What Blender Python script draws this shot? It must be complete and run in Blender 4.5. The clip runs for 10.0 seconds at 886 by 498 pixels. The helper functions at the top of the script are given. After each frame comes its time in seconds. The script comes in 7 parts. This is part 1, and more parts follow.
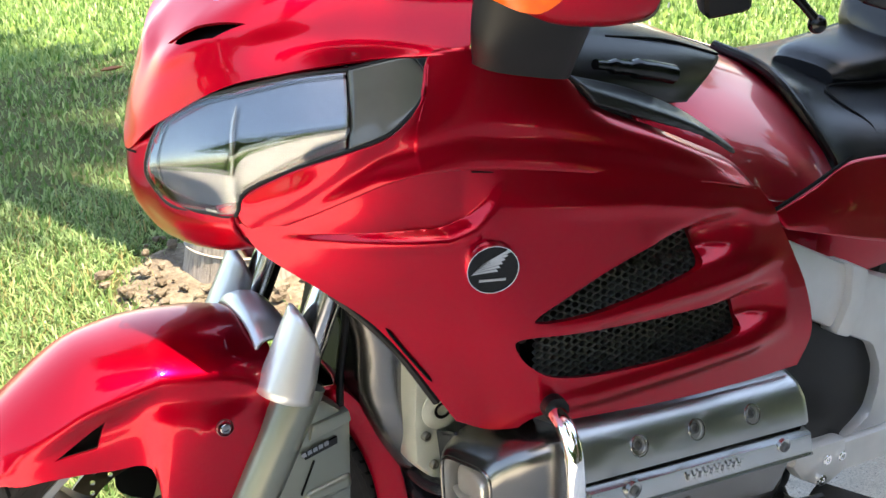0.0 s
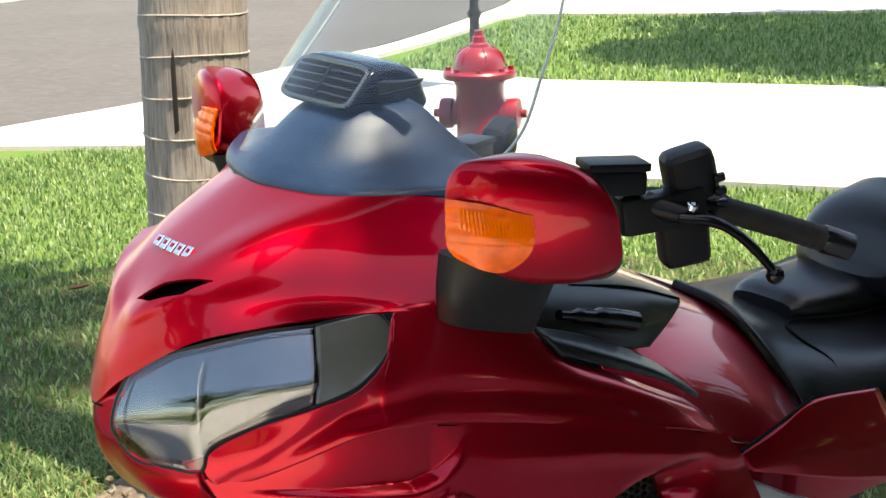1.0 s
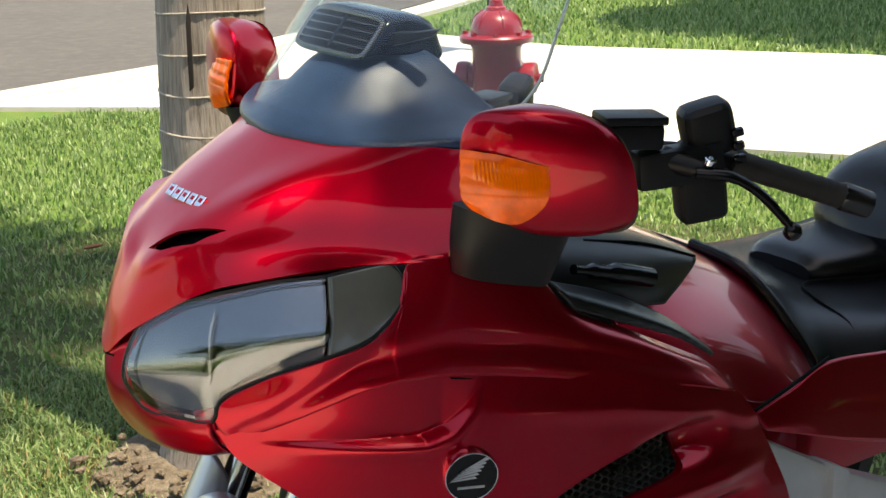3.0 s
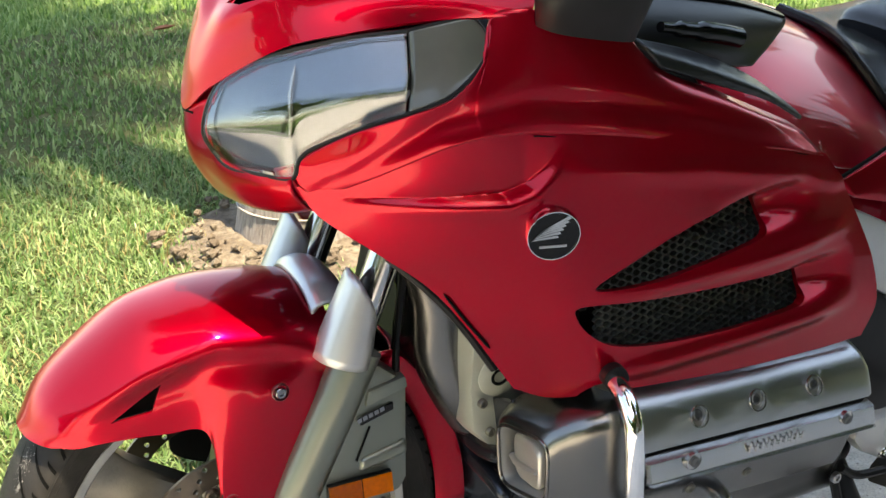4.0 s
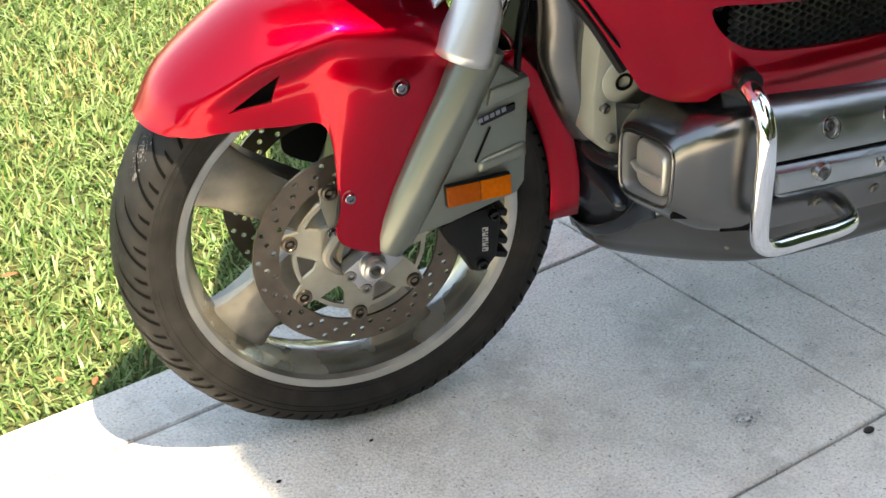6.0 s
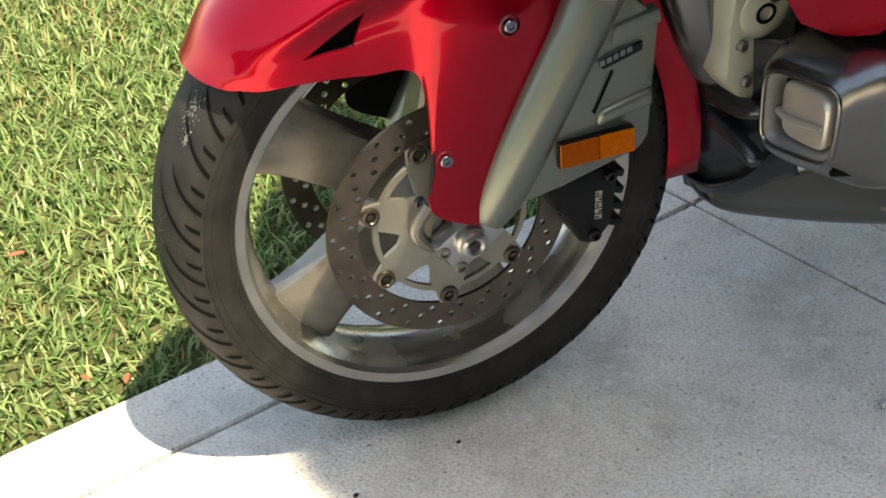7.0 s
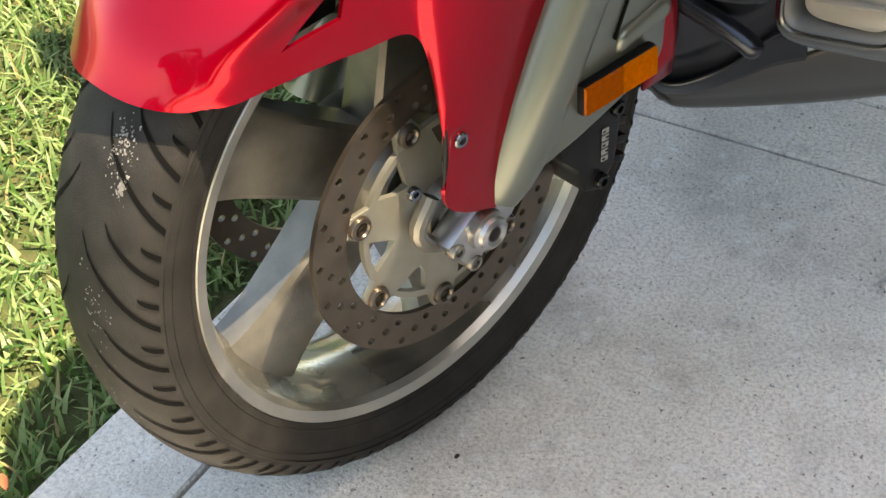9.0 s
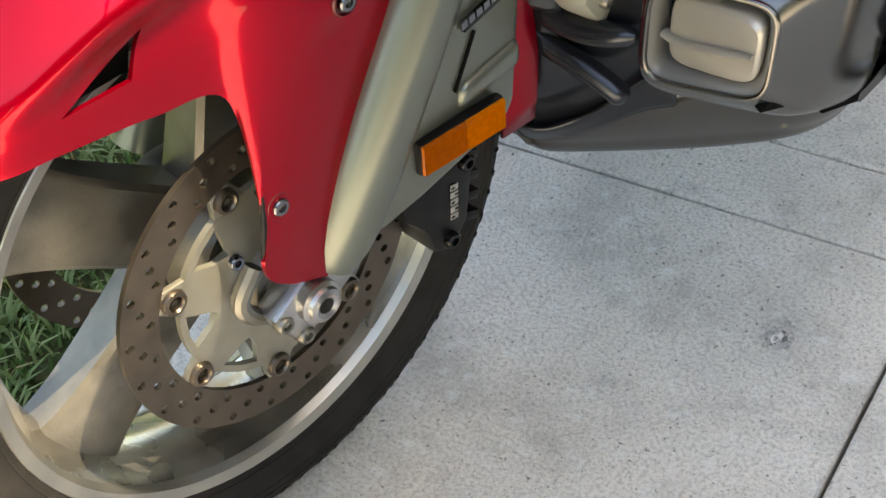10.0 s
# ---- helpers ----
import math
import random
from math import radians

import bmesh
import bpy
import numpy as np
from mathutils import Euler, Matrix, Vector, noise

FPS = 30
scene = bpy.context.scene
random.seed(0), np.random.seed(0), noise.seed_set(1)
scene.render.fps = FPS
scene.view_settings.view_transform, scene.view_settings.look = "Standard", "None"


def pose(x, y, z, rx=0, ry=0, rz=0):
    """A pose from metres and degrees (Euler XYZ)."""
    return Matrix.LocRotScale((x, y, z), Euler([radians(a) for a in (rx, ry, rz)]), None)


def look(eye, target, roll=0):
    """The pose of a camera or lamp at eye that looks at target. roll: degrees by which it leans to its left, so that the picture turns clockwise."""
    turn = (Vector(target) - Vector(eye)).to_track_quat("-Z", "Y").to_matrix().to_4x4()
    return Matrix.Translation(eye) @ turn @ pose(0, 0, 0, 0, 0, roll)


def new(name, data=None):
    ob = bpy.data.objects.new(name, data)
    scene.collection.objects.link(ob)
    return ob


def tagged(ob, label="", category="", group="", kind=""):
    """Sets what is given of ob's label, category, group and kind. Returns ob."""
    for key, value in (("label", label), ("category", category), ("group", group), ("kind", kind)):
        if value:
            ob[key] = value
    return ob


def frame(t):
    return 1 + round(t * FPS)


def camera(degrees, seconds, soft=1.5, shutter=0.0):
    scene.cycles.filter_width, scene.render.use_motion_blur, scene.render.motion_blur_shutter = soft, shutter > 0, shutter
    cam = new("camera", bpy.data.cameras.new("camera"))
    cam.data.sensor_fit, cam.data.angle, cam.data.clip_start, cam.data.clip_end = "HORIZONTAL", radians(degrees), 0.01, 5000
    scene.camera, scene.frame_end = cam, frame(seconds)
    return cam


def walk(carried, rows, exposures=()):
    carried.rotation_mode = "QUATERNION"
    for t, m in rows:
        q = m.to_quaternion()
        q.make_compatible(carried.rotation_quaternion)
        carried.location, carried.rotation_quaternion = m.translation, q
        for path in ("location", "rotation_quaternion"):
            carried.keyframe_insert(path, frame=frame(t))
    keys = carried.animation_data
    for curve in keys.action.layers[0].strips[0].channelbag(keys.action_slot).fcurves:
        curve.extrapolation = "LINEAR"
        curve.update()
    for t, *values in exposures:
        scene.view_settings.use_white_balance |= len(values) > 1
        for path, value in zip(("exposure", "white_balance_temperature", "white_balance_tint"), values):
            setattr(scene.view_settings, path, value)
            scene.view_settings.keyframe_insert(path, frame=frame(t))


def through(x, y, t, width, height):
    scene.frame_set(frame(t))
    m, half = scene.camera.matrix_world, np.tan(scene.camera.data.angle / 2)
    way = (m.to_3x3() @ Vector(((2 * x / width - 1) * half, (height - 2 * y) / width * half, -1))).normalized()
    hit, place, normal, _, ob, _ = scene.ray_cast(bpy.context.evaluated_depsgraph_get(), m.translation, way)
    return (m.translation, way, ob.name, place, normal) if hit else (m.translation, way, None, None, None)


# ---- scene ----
cam = camera(32.0, 10.0)
PATH = [
    (0, (-0.774, -1.741, 1.496), (0.329, -0.235, 0.779), -1.8),
    (0.5, (-0.771, -1.736, 1.542), (0.387, -0.204, 0.984), -1.8),
    (1, (-0.769, -1.739, 1.564), (0.42, -0.203, 1.091), -1.7),
    (1.5, (-0.773, -1.742, 1.573), (0.435, -0.2, 1.165), -1.8),
    (2, (-0.778, -1.756, 1.596), (0.446, -0.212, 1.254), -1.9),
    (2.2, (-0.775, -1.759, 1.598), (0.445, -0.215, 1.241), -1.8),
    (3.3, (-0.761, -1.721, 1.521), (0.376, -0.183, 0.936), -1.3),
    (3.5, (-0.766, -1.718, 1.516), (0.349, -0.183, 0.881), -1.5),
    (4, (-0.769, -1.708, 1.49), (0.273, -0.18, 0.728), -1.9),
    (4.5, (-0.767, -1.705, 1.478), (0.235, -0.196, 0.631), -1.9),
    (5, (-0.773, -1.7, 1.467), (0.199, -0.204, 0.563), -1.4),
    (5.5, (-0.781, -1.694, 1.447), (0.152, -0.218, 0.472), -1.0),
    (6, (-0.82, -1.65, 1.409), (0.064, -0.193, 0.362), -1.5),
    (6.2, (-0.842, -1.614, 1.392), (0.009, -0.159, 0.315), -1.8),
    (7.3, (-0.798, -1.153, 1.236), (0.197, 0.154, 0.094), -2.0),
    (7.5, (-0.847, -1.057, 1.235), (0.259, 0.122, 0.058), -2.7),
    (8, (-0.894, -0.859, 1.182), (0.275, 0.133, -0.102), -1.3),
    (8.5, (-0.834, -0.724, 1.166), (0.338, 0.24, -0.137), -2.5),
    (9, (-0.847, -0.696, 1.178), (0.375, 0.202, -0.126), -1.8),
    (9.5, (-0.807, -0.689, 1.166), (0.41, 0.206, -0.145), -2.5),
    (10, (-0.688, -0.702, 1.15), (0.565, 0.139, -0.163), -0.5),
]
walk(cam, [(t, look(eye, target, roll)) for t, eye, target, roll in PATH], [(0, 2.55, 7900, 9), (0.5, 2.45, 7900, 9), (1, 1.72, 7900, 8), (1.5, 1.42, 8000, 8), (2, 0.77, 8000, 8), (3.5, 1.82, 8400, 8), (4, 2.20, 8400, 8), (5, 2.38, 8400, 8), (6, 2.30, 8500, 8), (7.5, 1.70, 8700, 8), (8, 1.90, 8700, 9), (8.5, 1.97, 8800, 9), (9, 2.17, 8900, 10), (10, 2.35, 9000, 9)])

# ---- world, sun, exposure ----
SUN_ELEV, SUN_AZ = 70.0, -77.3  # azimuth: angle of the direction to the sun, counter-clockwise from +x
world = bpy.data.worlds.new("world")
scene.world = world
world.use_nodes = True
wn = world.node_tree.nodes
sky = wn.new("ShaderNodeTexSky")
sky.sky_type, sky.sun_disc = "NISHITA", False
sky.sun_elevation, sky.sun_rotation = radians(SUN_ELEV), radians(90.0 - SUN_AZ)
world.node_tree.links.new(sky.outputs[0], wn["Background"].inputs[0])
wn["Background"].inputs[1].default_value = 0.15
sun_data = bpy.data.lights.new("sun", "SUN")
sun_data.energy, sun_data.angle, sun_data.color = 4.0, radians(0.6), (1.0, 0.95, 0.86)
sun = new("sun", sun_data)
sun.matrix_world = look((0, 0, 0), (-math.cos(radians(SUN_ELEV)) * math.cos(radians(SUN_AZ)), -math.cos(radians(SUN_ELEV)) * math.sin(radians(SUN_AZ)), -math.sin(radians(SUN_ELEV))))


# ---- materials ----
def mat(name, color, rough=0.5, metal=0.0, coat=0.0, spec=0.5, vary=0.0, scale=20.0, bump=0.0, bump_scale=200.0, rough_vary=0.0, trans=0.0, ior=1.45, coat_rough=0.03):
    m = bpy.data.materials.new(name)
    m.use_nodes = True
    nt = m.node_tree
    b = nt.nodes["Principled BSDF"]
    b.inputs["Base Color"].default_value = (*color, 1)
    b.inputs["Roughness"].default_value = rough
    b.inputs["Metallic"].default_value = metal
    b.inputs["Coat Weight"].default_value = coat
    b.inputs["Coat Roughness"].default_value = coat_rough
    b.inputs["Specular IOR Level"].default_value = spec
    b.inputs["Transmission Weight"].default_value = trans
    b.inputs["IOR"].default_value = ior
    tc = nt.nodes.new("ShaderNodeTexCoord")
    if vary or rough_vary:
        big = nt.nodes.new("ShaderNodeTexNoise")
        big.inputs["Scale"].default_value, big.inputs["Detail"].default_value = scale, 6
        nt.links.new(tc.outputs["Object"], big.inputs["Vector"])
        if vary:
            ramp = nt.nodes.new("ShaderNodeMapRange")
            ramp.inputs[1].default_value, ramp.inputs[2].default_value = 0.3, 0.7
            ramp.inputs[3].default_value, ramp.inputs[4].default_value = 1 - vary, 1 + vary
            nt.links.new(big.outputs[0], ramp.inputs[0])
            mul = nt.nodes.new("ShaderNodeVectorMath")
            mul.operation = "SCALE"
            mul.inputs[0].default_value = color
            nt.links.new(ramp.outputs[0], mul.inputs["Scale"])
            nt.links.new(mul.outputs[0], b.inputs["Base Color"])
        if rough_vary:
            r2 = nt.nodes.new("ShaderNodeMapRange")
            r2.inputs[1].default_value, r2.inputs[2].default_value = 0.3, 0.7
            r2.inputs[3].default_value, r2.inputs[4].default_value = max(0.02, rough - rough_vary), rough + rough_vary
            nt.links.new(big.outputs[0], r2.inputs[0])
            nt.links.new(r2.outputs[0], b.inputs["Roughness"])
    if bump:
        fine = nt.nodes.new("ShaderNodeTexNoise")
        fine.inputs["Scale"].default_value, fine.inputs["Detail"].default_value = bump_scale, 4
        nt.links.new(tc.outputs["Object"], fine.inputs["Vector"])
        bp = nt.nodes.new("ShaderNodeBump")
        bp.inputs["Strength"].default_value, bp.inputs["Distance"].default_value = bump, 0.002
        nt.links.new(fine.outputs[0], bp.inputs["Height"])
        nt.links.new(bp.outputs[0], b.inputs["Normal"])
    return m



def thin_glass(name, tint, base=0.05):
    """Clear sheet: see-through, with the gloss of its surface."""
    m = bpy.data.materials.new(name)
    m.use_nodes = True
    nt = m.node_tree
    nt.nodes.remove(nt.nodes["Principled BSDF"])
    tr, gl, mix, fr, pw, ad = (nt.nodes.new(k) for k in ("ShaderNodeBsdfTransparent", "ShaderNodeBsdfGlossy", "ShaderNodeMixShader", "ShaderNodeLayerWeight", "ShaderNodeMath", "ShaderNodeMath"))
    pw.operation, ad.operation = "POWER", "MULTIPLY_ADD"
    pw.inputs[1].default_value = 4.0
    ad.inputs[1].default_value, ad.inputs[2].default_value = 0.28, base
    tr.inputs[0].default_value = (*tint, 1)
    gl.inputs[0].default_value, gl.inputs["Roughness"].default_value = (1, 1, 1, 1), 0.02
    fr.inputs["Blend"].default_value = 0.5
    nt.links.new(fr.outputs["Facing"], pw.inputs[0])
    nt.links.new(pw.outputs[0], ad.inputs[0])
    nt.links.new(ad.outputs[0], mix.inputs[0])
    nt.links.new(tr.outputs[0], mix.inputs[1])
    nt.links.new(gl.outputs[0], mix.inputs[2])
    nt.links.new(mix.outputs[0], nt.nodes["Material Output"].inputs[0])
    return m


RED = mat("red_paint", (0.365, 0.0012, 0.014), 0.30, 0.83, coat=0.48, spec=0.0, vary=0.04, scale=6, coat_rough=0.035)
SILVER = mat("silver_paint", (0.158, 0.172, 0.145), 0.34, 0.7, coat=0.3, vary=0.04, scale=10, coat_rough=0.15)
GREY = mat("grey_satin_paint", (0.180, 0.174, 0.166), 0.24, 0.97, vary=0.05, scale=8)
# cowl grey made darker: the scoop's shade is put into the colour
SCOOP = mat("scoop_shade_satin", (0.050, 0.054, 0.064), 0.26, 0.75, spec=0.5, vary=0.1, scale=20)
ALU = mat("brushed_aluminium", (0.43, 0.425, 0.42), 0.28, 0.95, vary=0.05, scale=15)
# aluminium copy with the shade under the head put into its colour
ALU_SHADED = mat("shaded_polished_aluminium", (0.15, 0.148, 0.145), 0.20, 0.97, vary=0.08, scale=12)
POLISH = mat("polished_trim", (0.48, 0.48, 0.48), 0.20, 0.95, vary=0.06, scale=12)
ALU_DULL = mat("cast_aluminium", (0.225, 0.21, 0.18), 0.40, 0.85, vary=0.30, scale=22, rough_vary=0.12, bump=0.15, bump_scale=300)
CHROME = mat("chrome", (0.85, 0.85, 0.86), 0.06, 1.0, rough_vary=0.03, scale=30)
STEEL = mat("disc_steel", (0.135, 0.110, 0.088), 0.36, 0.9, vary=0.15, scale=40, rough_vary=0.08)
BLACK = mat("black_plastic", (0.005, 0.005, 0.0055), 0.40, 0.0, spec=0.25, vary=0.2, scale=30, bump=0.1, bump_scale=600)
BLACK_GLOSS = mat("black_gloss", (0.004, 0.004, 0.0045), 0.16, 0.0, spec=0.3, vary=0.1)
# near black: the shade of gaps and hollows is put into this colour
DARK = mat("void_shade", (0.003, 0.003, 0.003), 0.8, spec=0.1)
RUBBER = mat("tyre_rubber", (0.0165, 0.0154, 0.0145), 0.62, 0.0, spec=0.26, vary=0.35, scale=35, bump=0.25, bump_scale=500)
LEATHER = mat("black_vinyl", (0.006, 0.006, 0.007), 0.24, 0.0, spec=0.5, vary=0.15, scale=30, bump=0.35, bump_scale=350)
WHITE = mat("white_print", (0.75, 0.75, 0.74), 0.5)
LEAF = mat("dry_leaf", (0.20, 0.07, 0.03), 0.7)


# ---- small builders ----
def link_mesh(name, bm, material, parent=None, label="", smooth=True, sharp=35):
    bmesh.ops.recalc_face_normals(bm, faces=bm.faces)
    me = bpy.data.meshes.new(name)
    bm.to_mesh(me)
    bm.free()
    for m in material if isinstance(material, (list, tuple)) else [material]:
        me.materials.append(m)
    if smooth:
        me.shade_smooth()
        me.set_sharp_from_angle(angle=radians(sharp))
    ob = new(name, me)
    if parent is not None:
        ob.parent = parent
    if label:
        tagged(ob, label)
    return ob


part = link_mesh


def spline(ctrl, n):
    """n points of a Catmull-Rom curve through the control points (any dimension)."""
    p = np.array(ctrl, float)
    if len(p) == 2:
        return np.array([p[0] + (p[1] - p[0]) * k / (n - 1) for k in range(n)])
    q = np.vstack([2 * p[0] - p[1], p, 2 * p[-1] - p[-2]])
    out = []
    for k in range(n):
        u = k / (n - 1) * (len(p) - 1)
        i = min(int(u), len(p) - 2)
        f = u - i
        a, b, c, d = q[i], q[i + 1], q[i + 2], q[i + 3]
        out.append(0.5 * ((2 * b) + (c - a) * f + (2 * a - 5 * b + 4 * c - d) * f * f + (3 * b - a - 3 * c + d) * f ** 3))
    return np.array(out)


def grid_bm(rows, close_u=False, close_v=False, frame_m=None, bm=None):
    """A quad sheet through rows of points."""
    bm = bm or bmesh.new()
    vs = [[bm.verts.new((frame_m @ Vector(p)) if frame_m else Vector(p)) for p in r] for r in rows]
    nr, nc = len(vs), len(vs[0])
    for i in range(nr if close_v else nr - 1):
        for j in range(nc if close_u else nc - 1):
            quad = (vs[i][j], vs[i][(j + 1) % nc], vs[(i + 1) % nr][(j + 1) % nc], vs[(i + 1) % nr][j])
            if len({id(v) for v in quad}) == 4:
                bm.faces.new(quad)
    return bm


def lathe(profile, seg=64, axis="y", frame_m=None, bm=None, a0=0.0, a1=2 * math.pi, closed_profile=False):
    """Turns a profile of (radius, height) about an axis."""
    full = abs(a1 - a0 - 2 * math.pi) < 1e-6
    rows = []
    for k in range(seg if full else seg + 1):
        a = a0 + (a1 - a0) * k / seg
        c, s = math.cos(a), math.sin(a)
        rows.append([{"y": (r * c, h, r * s), "z": (r * c, r * s, h), "x": (h, r * c, r * s)}[axis] for r, h in profile])
    return grid_bm(rows, close_u=closed_profile, close_v=full, frame_m=frame_m, bm=bm)


def tube(path, radius, seg=12, cap=True, bm=None, frame_m=None, flat=1.0):
    """A round bar along a path; radius may be a list."""
    bm = bm or bmesh.new()
    p = np.array(path, float)
    radii = radius if isinstance(radius, (list, tuple, np.ndarray)) else [radius] * len(p)
    t = np.gradient(p, axis=0)
    t /= np.linalg.norm(t, axis=1)[:, None] + 1e-12
    up = np.array([0.0, 0.0, 1.0]) if abs(t[0][2]) < 0.9 else np.array([1.0, 0.0, 0.0])
    rows = []
    for k in range(len(p)):
        side = np.cross(t[k], up)
        side /= np.linalg.norm(side)
        up = np.cross(side, t[k])
        rows.append([p[k] + radii[k] * (math.cos(a) * side + flat * math.sin(a) * up) for a in np.linspace(0, 2 * math.pi, seg, endpoint=False)])
    n0 = len(bm.verts)
    grid_bm(rows, close_u=True, frame_m=frame_m, bm=bm)
    if cap:
        bm.verts.ensure_lookup_table()
        bm.faces.new([bm.verts[n0 + k] for k in range(seg)])
        bm.faces.new([bm.verts[n0 + (len(p) - 1) * seg + k] for k in range(seg)])
    return bm


def box_bm(size, m=None, bevel=0.0, seg=2, bm=None):
    b2 = bmesh.new()
    bmesh.ops.create_cube(b2, size=1.0, matrix=Matrix.Diagonal((*size, 1)))
    if bevel:
        bmesh.ops.bevel(b2, geom=list(b2.edges), offset=bevel, segments=seg, profile=0.6, affect="EDGES")
    if m is not None:
        bmesh.ops.transform(b2, matrix=m, verts=b2.verts)
    return b2 if bm is None else merge(bm, b2)


def merge(bm, other):
    me = bpy.data.meshes.new("tmp")
    other.to_mesh(me)
    other.free()
    bm.from_mesh(me)
    bpy.data.meshes.remove(me)
    return bm


def prism(outline, depth, frame_m=None, bevel=0.0, bm=None, seg=2):
    """An outline in the local xz plane, extruded along +y by depth."""
    b2 = bmesh.new()
    f = b2.faces.new([b2.verts.new((x, 0, z)) for x, z in outline])
    r = bmesh.ops.extrude_face_region(b2, geom=[f])
    bmesh.ops.translate(b2, vec=(0, depth, 0), verts=[v for v in r["geom"] if isinstance(v, bmesh.types.BMVert)])
    bmesh.ops.recalc_face_normals(b2, faces=b2.faces)
    if bevel:
        bmesh.ops.bevel(b2, geom=list(b2.edges), offset=bevel, segments=seg, profile=0.6, affect="EDGES")
    if frame_m is not None:
        bmesh.ops.transform(b2, matrix=frame_m, verts=b2.verts)
    return b2 if bm is None else merge(bm, b2)


def solid(ob, t, offset=-1.0, bevel=0.0):
    """Thickness for a sheet."""
    m = ob.modifiers.new("thickness", "SOLIDIFY")
    m.thickness, m.offset = t, offset
    if bevel:
        b = ob.modifiers.new("edge", "BEVEL")
        b.width, b.segments, b.limit_method, b.angle_limit = bevel, 2, "ANGLE", radians(50)
    return ob


def lined(ob, material):
    """Gives the inner shell of a thickened sheet a material of its own."""
    ob.data.materials.append(material)
    ob.modifiers["thickness"].material_offset = 1
    return ob


def basis(o, ex, ey):
    """A frame at o from an x axis and a rough y axis."""
    ex = Vector(ex).normalized()
    ez = ex.cross(Vector(ey)).normalized()
    ey = ez.cross(ex)
    return Matrix(((ex[0], ey[0], ez[0], o[0]), (ex[1], ey[1], ez[1], o[1]), (ex[2], ey[2], ez[2], o[2]), (0, 0, 0, 1)))


# frames: the leaning bike, and the front wheel turned to the right
BIKE = pose(0, 0.05, 0, 3.3)
WHEEL = basis((0.025, 0.016, 0.320), (0.979, -0.202, 0.0), (0.202, 0.979, -0.012))


def mirrored(rows):
    """Rows given from the middle plane outward to the near side, extended to the far side."""
    return [[(x, -y, z) for x, y, z in reversed(r[1:])] + list(r) for r in rows]


def patch(rows, nu=40, nv=24, shape=None):
    """A smooth sheet through a net of control points."""
    fine = [spline(r, nu) for r in rows]
    cols = [spline([f[k] for f in fine], nv) for k in range(nu)]
    out = [[cols[k][i] for k in range(nu)] for i in range(nv)]
    if shape:
        out = [[shape(*p) for p in r] for r in out]
    return out


def sheet(name, rows, material, parent, thick=0.004, label="", frame_m=None, nu=40, nv=24, shape=None, bevel=0.0):
    ob = link_mesh(name, grid_bm(patch(rows, nu, nv, shape), frame_m=frame_m or BIKE), material, parent, label)
    # thickness grows inward: normals outward first
    return solid(ob, thick, 0.0, bevel)


def ring_rows(sections, n=40, power=4.0):
    """Rounded four-cornered rings (top-inner, top-outer, bottom-outer, bottom-inner) as rows."""
    rows = []
    for tl, tr, br, bl in sections:
        tl, tr, br, bl = (np.array(c, float) for c in (tl, tr, br, bl))
        r = []
        for k in range(n):
            a = 2 * math.pi * k / n
            c, s = math.cos(a), math.sin(a)
            u = math.copysign(abs(c) ** (2 / power), c)
            v = math.copysign(abs(s) ** (2 / power), s)
            fu, fv = (u + 1) / 2, (v + 1) / 2
            r.append((1 - fv) * ((1 - fu) * bl + fu * br) + fv * ((1 - fu) * tl + fu * tr))
        rows.append(r)
    return rows


def loft(name, sections, material, parent, label="", frame_m=None, n=40, power=4.0, steps=16, cap=(True, True), sharp=40):
    rows = ring_rows(sections, n, power)
    cols = [spline([r[k] for r in rows], steps) for k in range(n)]
    fine = [[cols[k][i] for k in range(n)] for i in range(steps)]
    m = frame_m or BIKE
    bm = grid_bm(fine, close_u=True, frame_m=m)
    bm.verts.ensure_lookup_table()
    for on, i in ((cap[0], 0), (cap[1], steps - 1)):
        if on:
            bm.faces.new([bm.verts[i * n + k] for k in range(n)])
    return link_mesh(name, bm, material, parent, label, sharp=sharp)


def cut(ob, cutters):
    """Cuts holes in a mesh and keeps the result."""
    tmp = []
    for bm in cutters:
        c = link_mesh("cutter", bm, DARK)
        tmp.append(c)
        b = ob.modifiers.new("cut", "BOOLEAN")
        b.operation, b.object, b.solver = "DIFFERENCE", c, "EXACT"
    dg = bpy.context.evaluated_depsgraph_get()
    me = bpy.data.meshes.new_from_object(ob.evaluated_get(dg))
    ob.modifiers.clear()
    ob.data = me
    me.shade_smooth()
    me.set_sharp_from_angle(angle=radians(40))
    for c in tmp:
        bpy.data.objects.remove(c)
    return ob


def bolt(name, m, r, h, material, parent, label="", socket=True):
    """A bolt head whose axis is the local -y of m."""
    b = bmesh.new()
    prof = [(0.0001, -h * 0.55), (r * 0.45, -h * 0.55), (r * 0.5, -h), (r * 0.85, -h), (r, -h * 0.75), (r, 0.002)] if socket else [(0.0001, -h), (r * 0.6, -h), (r * 0.95, -h * 0.8), (r, -h * 0.5), (r, 0.002)]
    lathe(prof, 18, "y", frame_m=m, bm=b)
    return link_mesh(name, b, material, parent, label)


def side_frame(x, y, z, m=None, nx=0.0, nz=0.0):
    """A frame in the bike's (or m's) space whose -y axis points out of the near side, tilted by nx, nz degrees."""
    return (m or BIKE) @ pose(x, y, z, nz, 0, nx)


bike = new("motorcycle")
tagged(bike, "metallic red touring motorcycle parked leaning on its side stand", "motorcycle")

CARRIER = mat("carrier_alloy", (0.31, 0.295, 0.245), 0.40, 0.7, vary=0.12, scale=30)
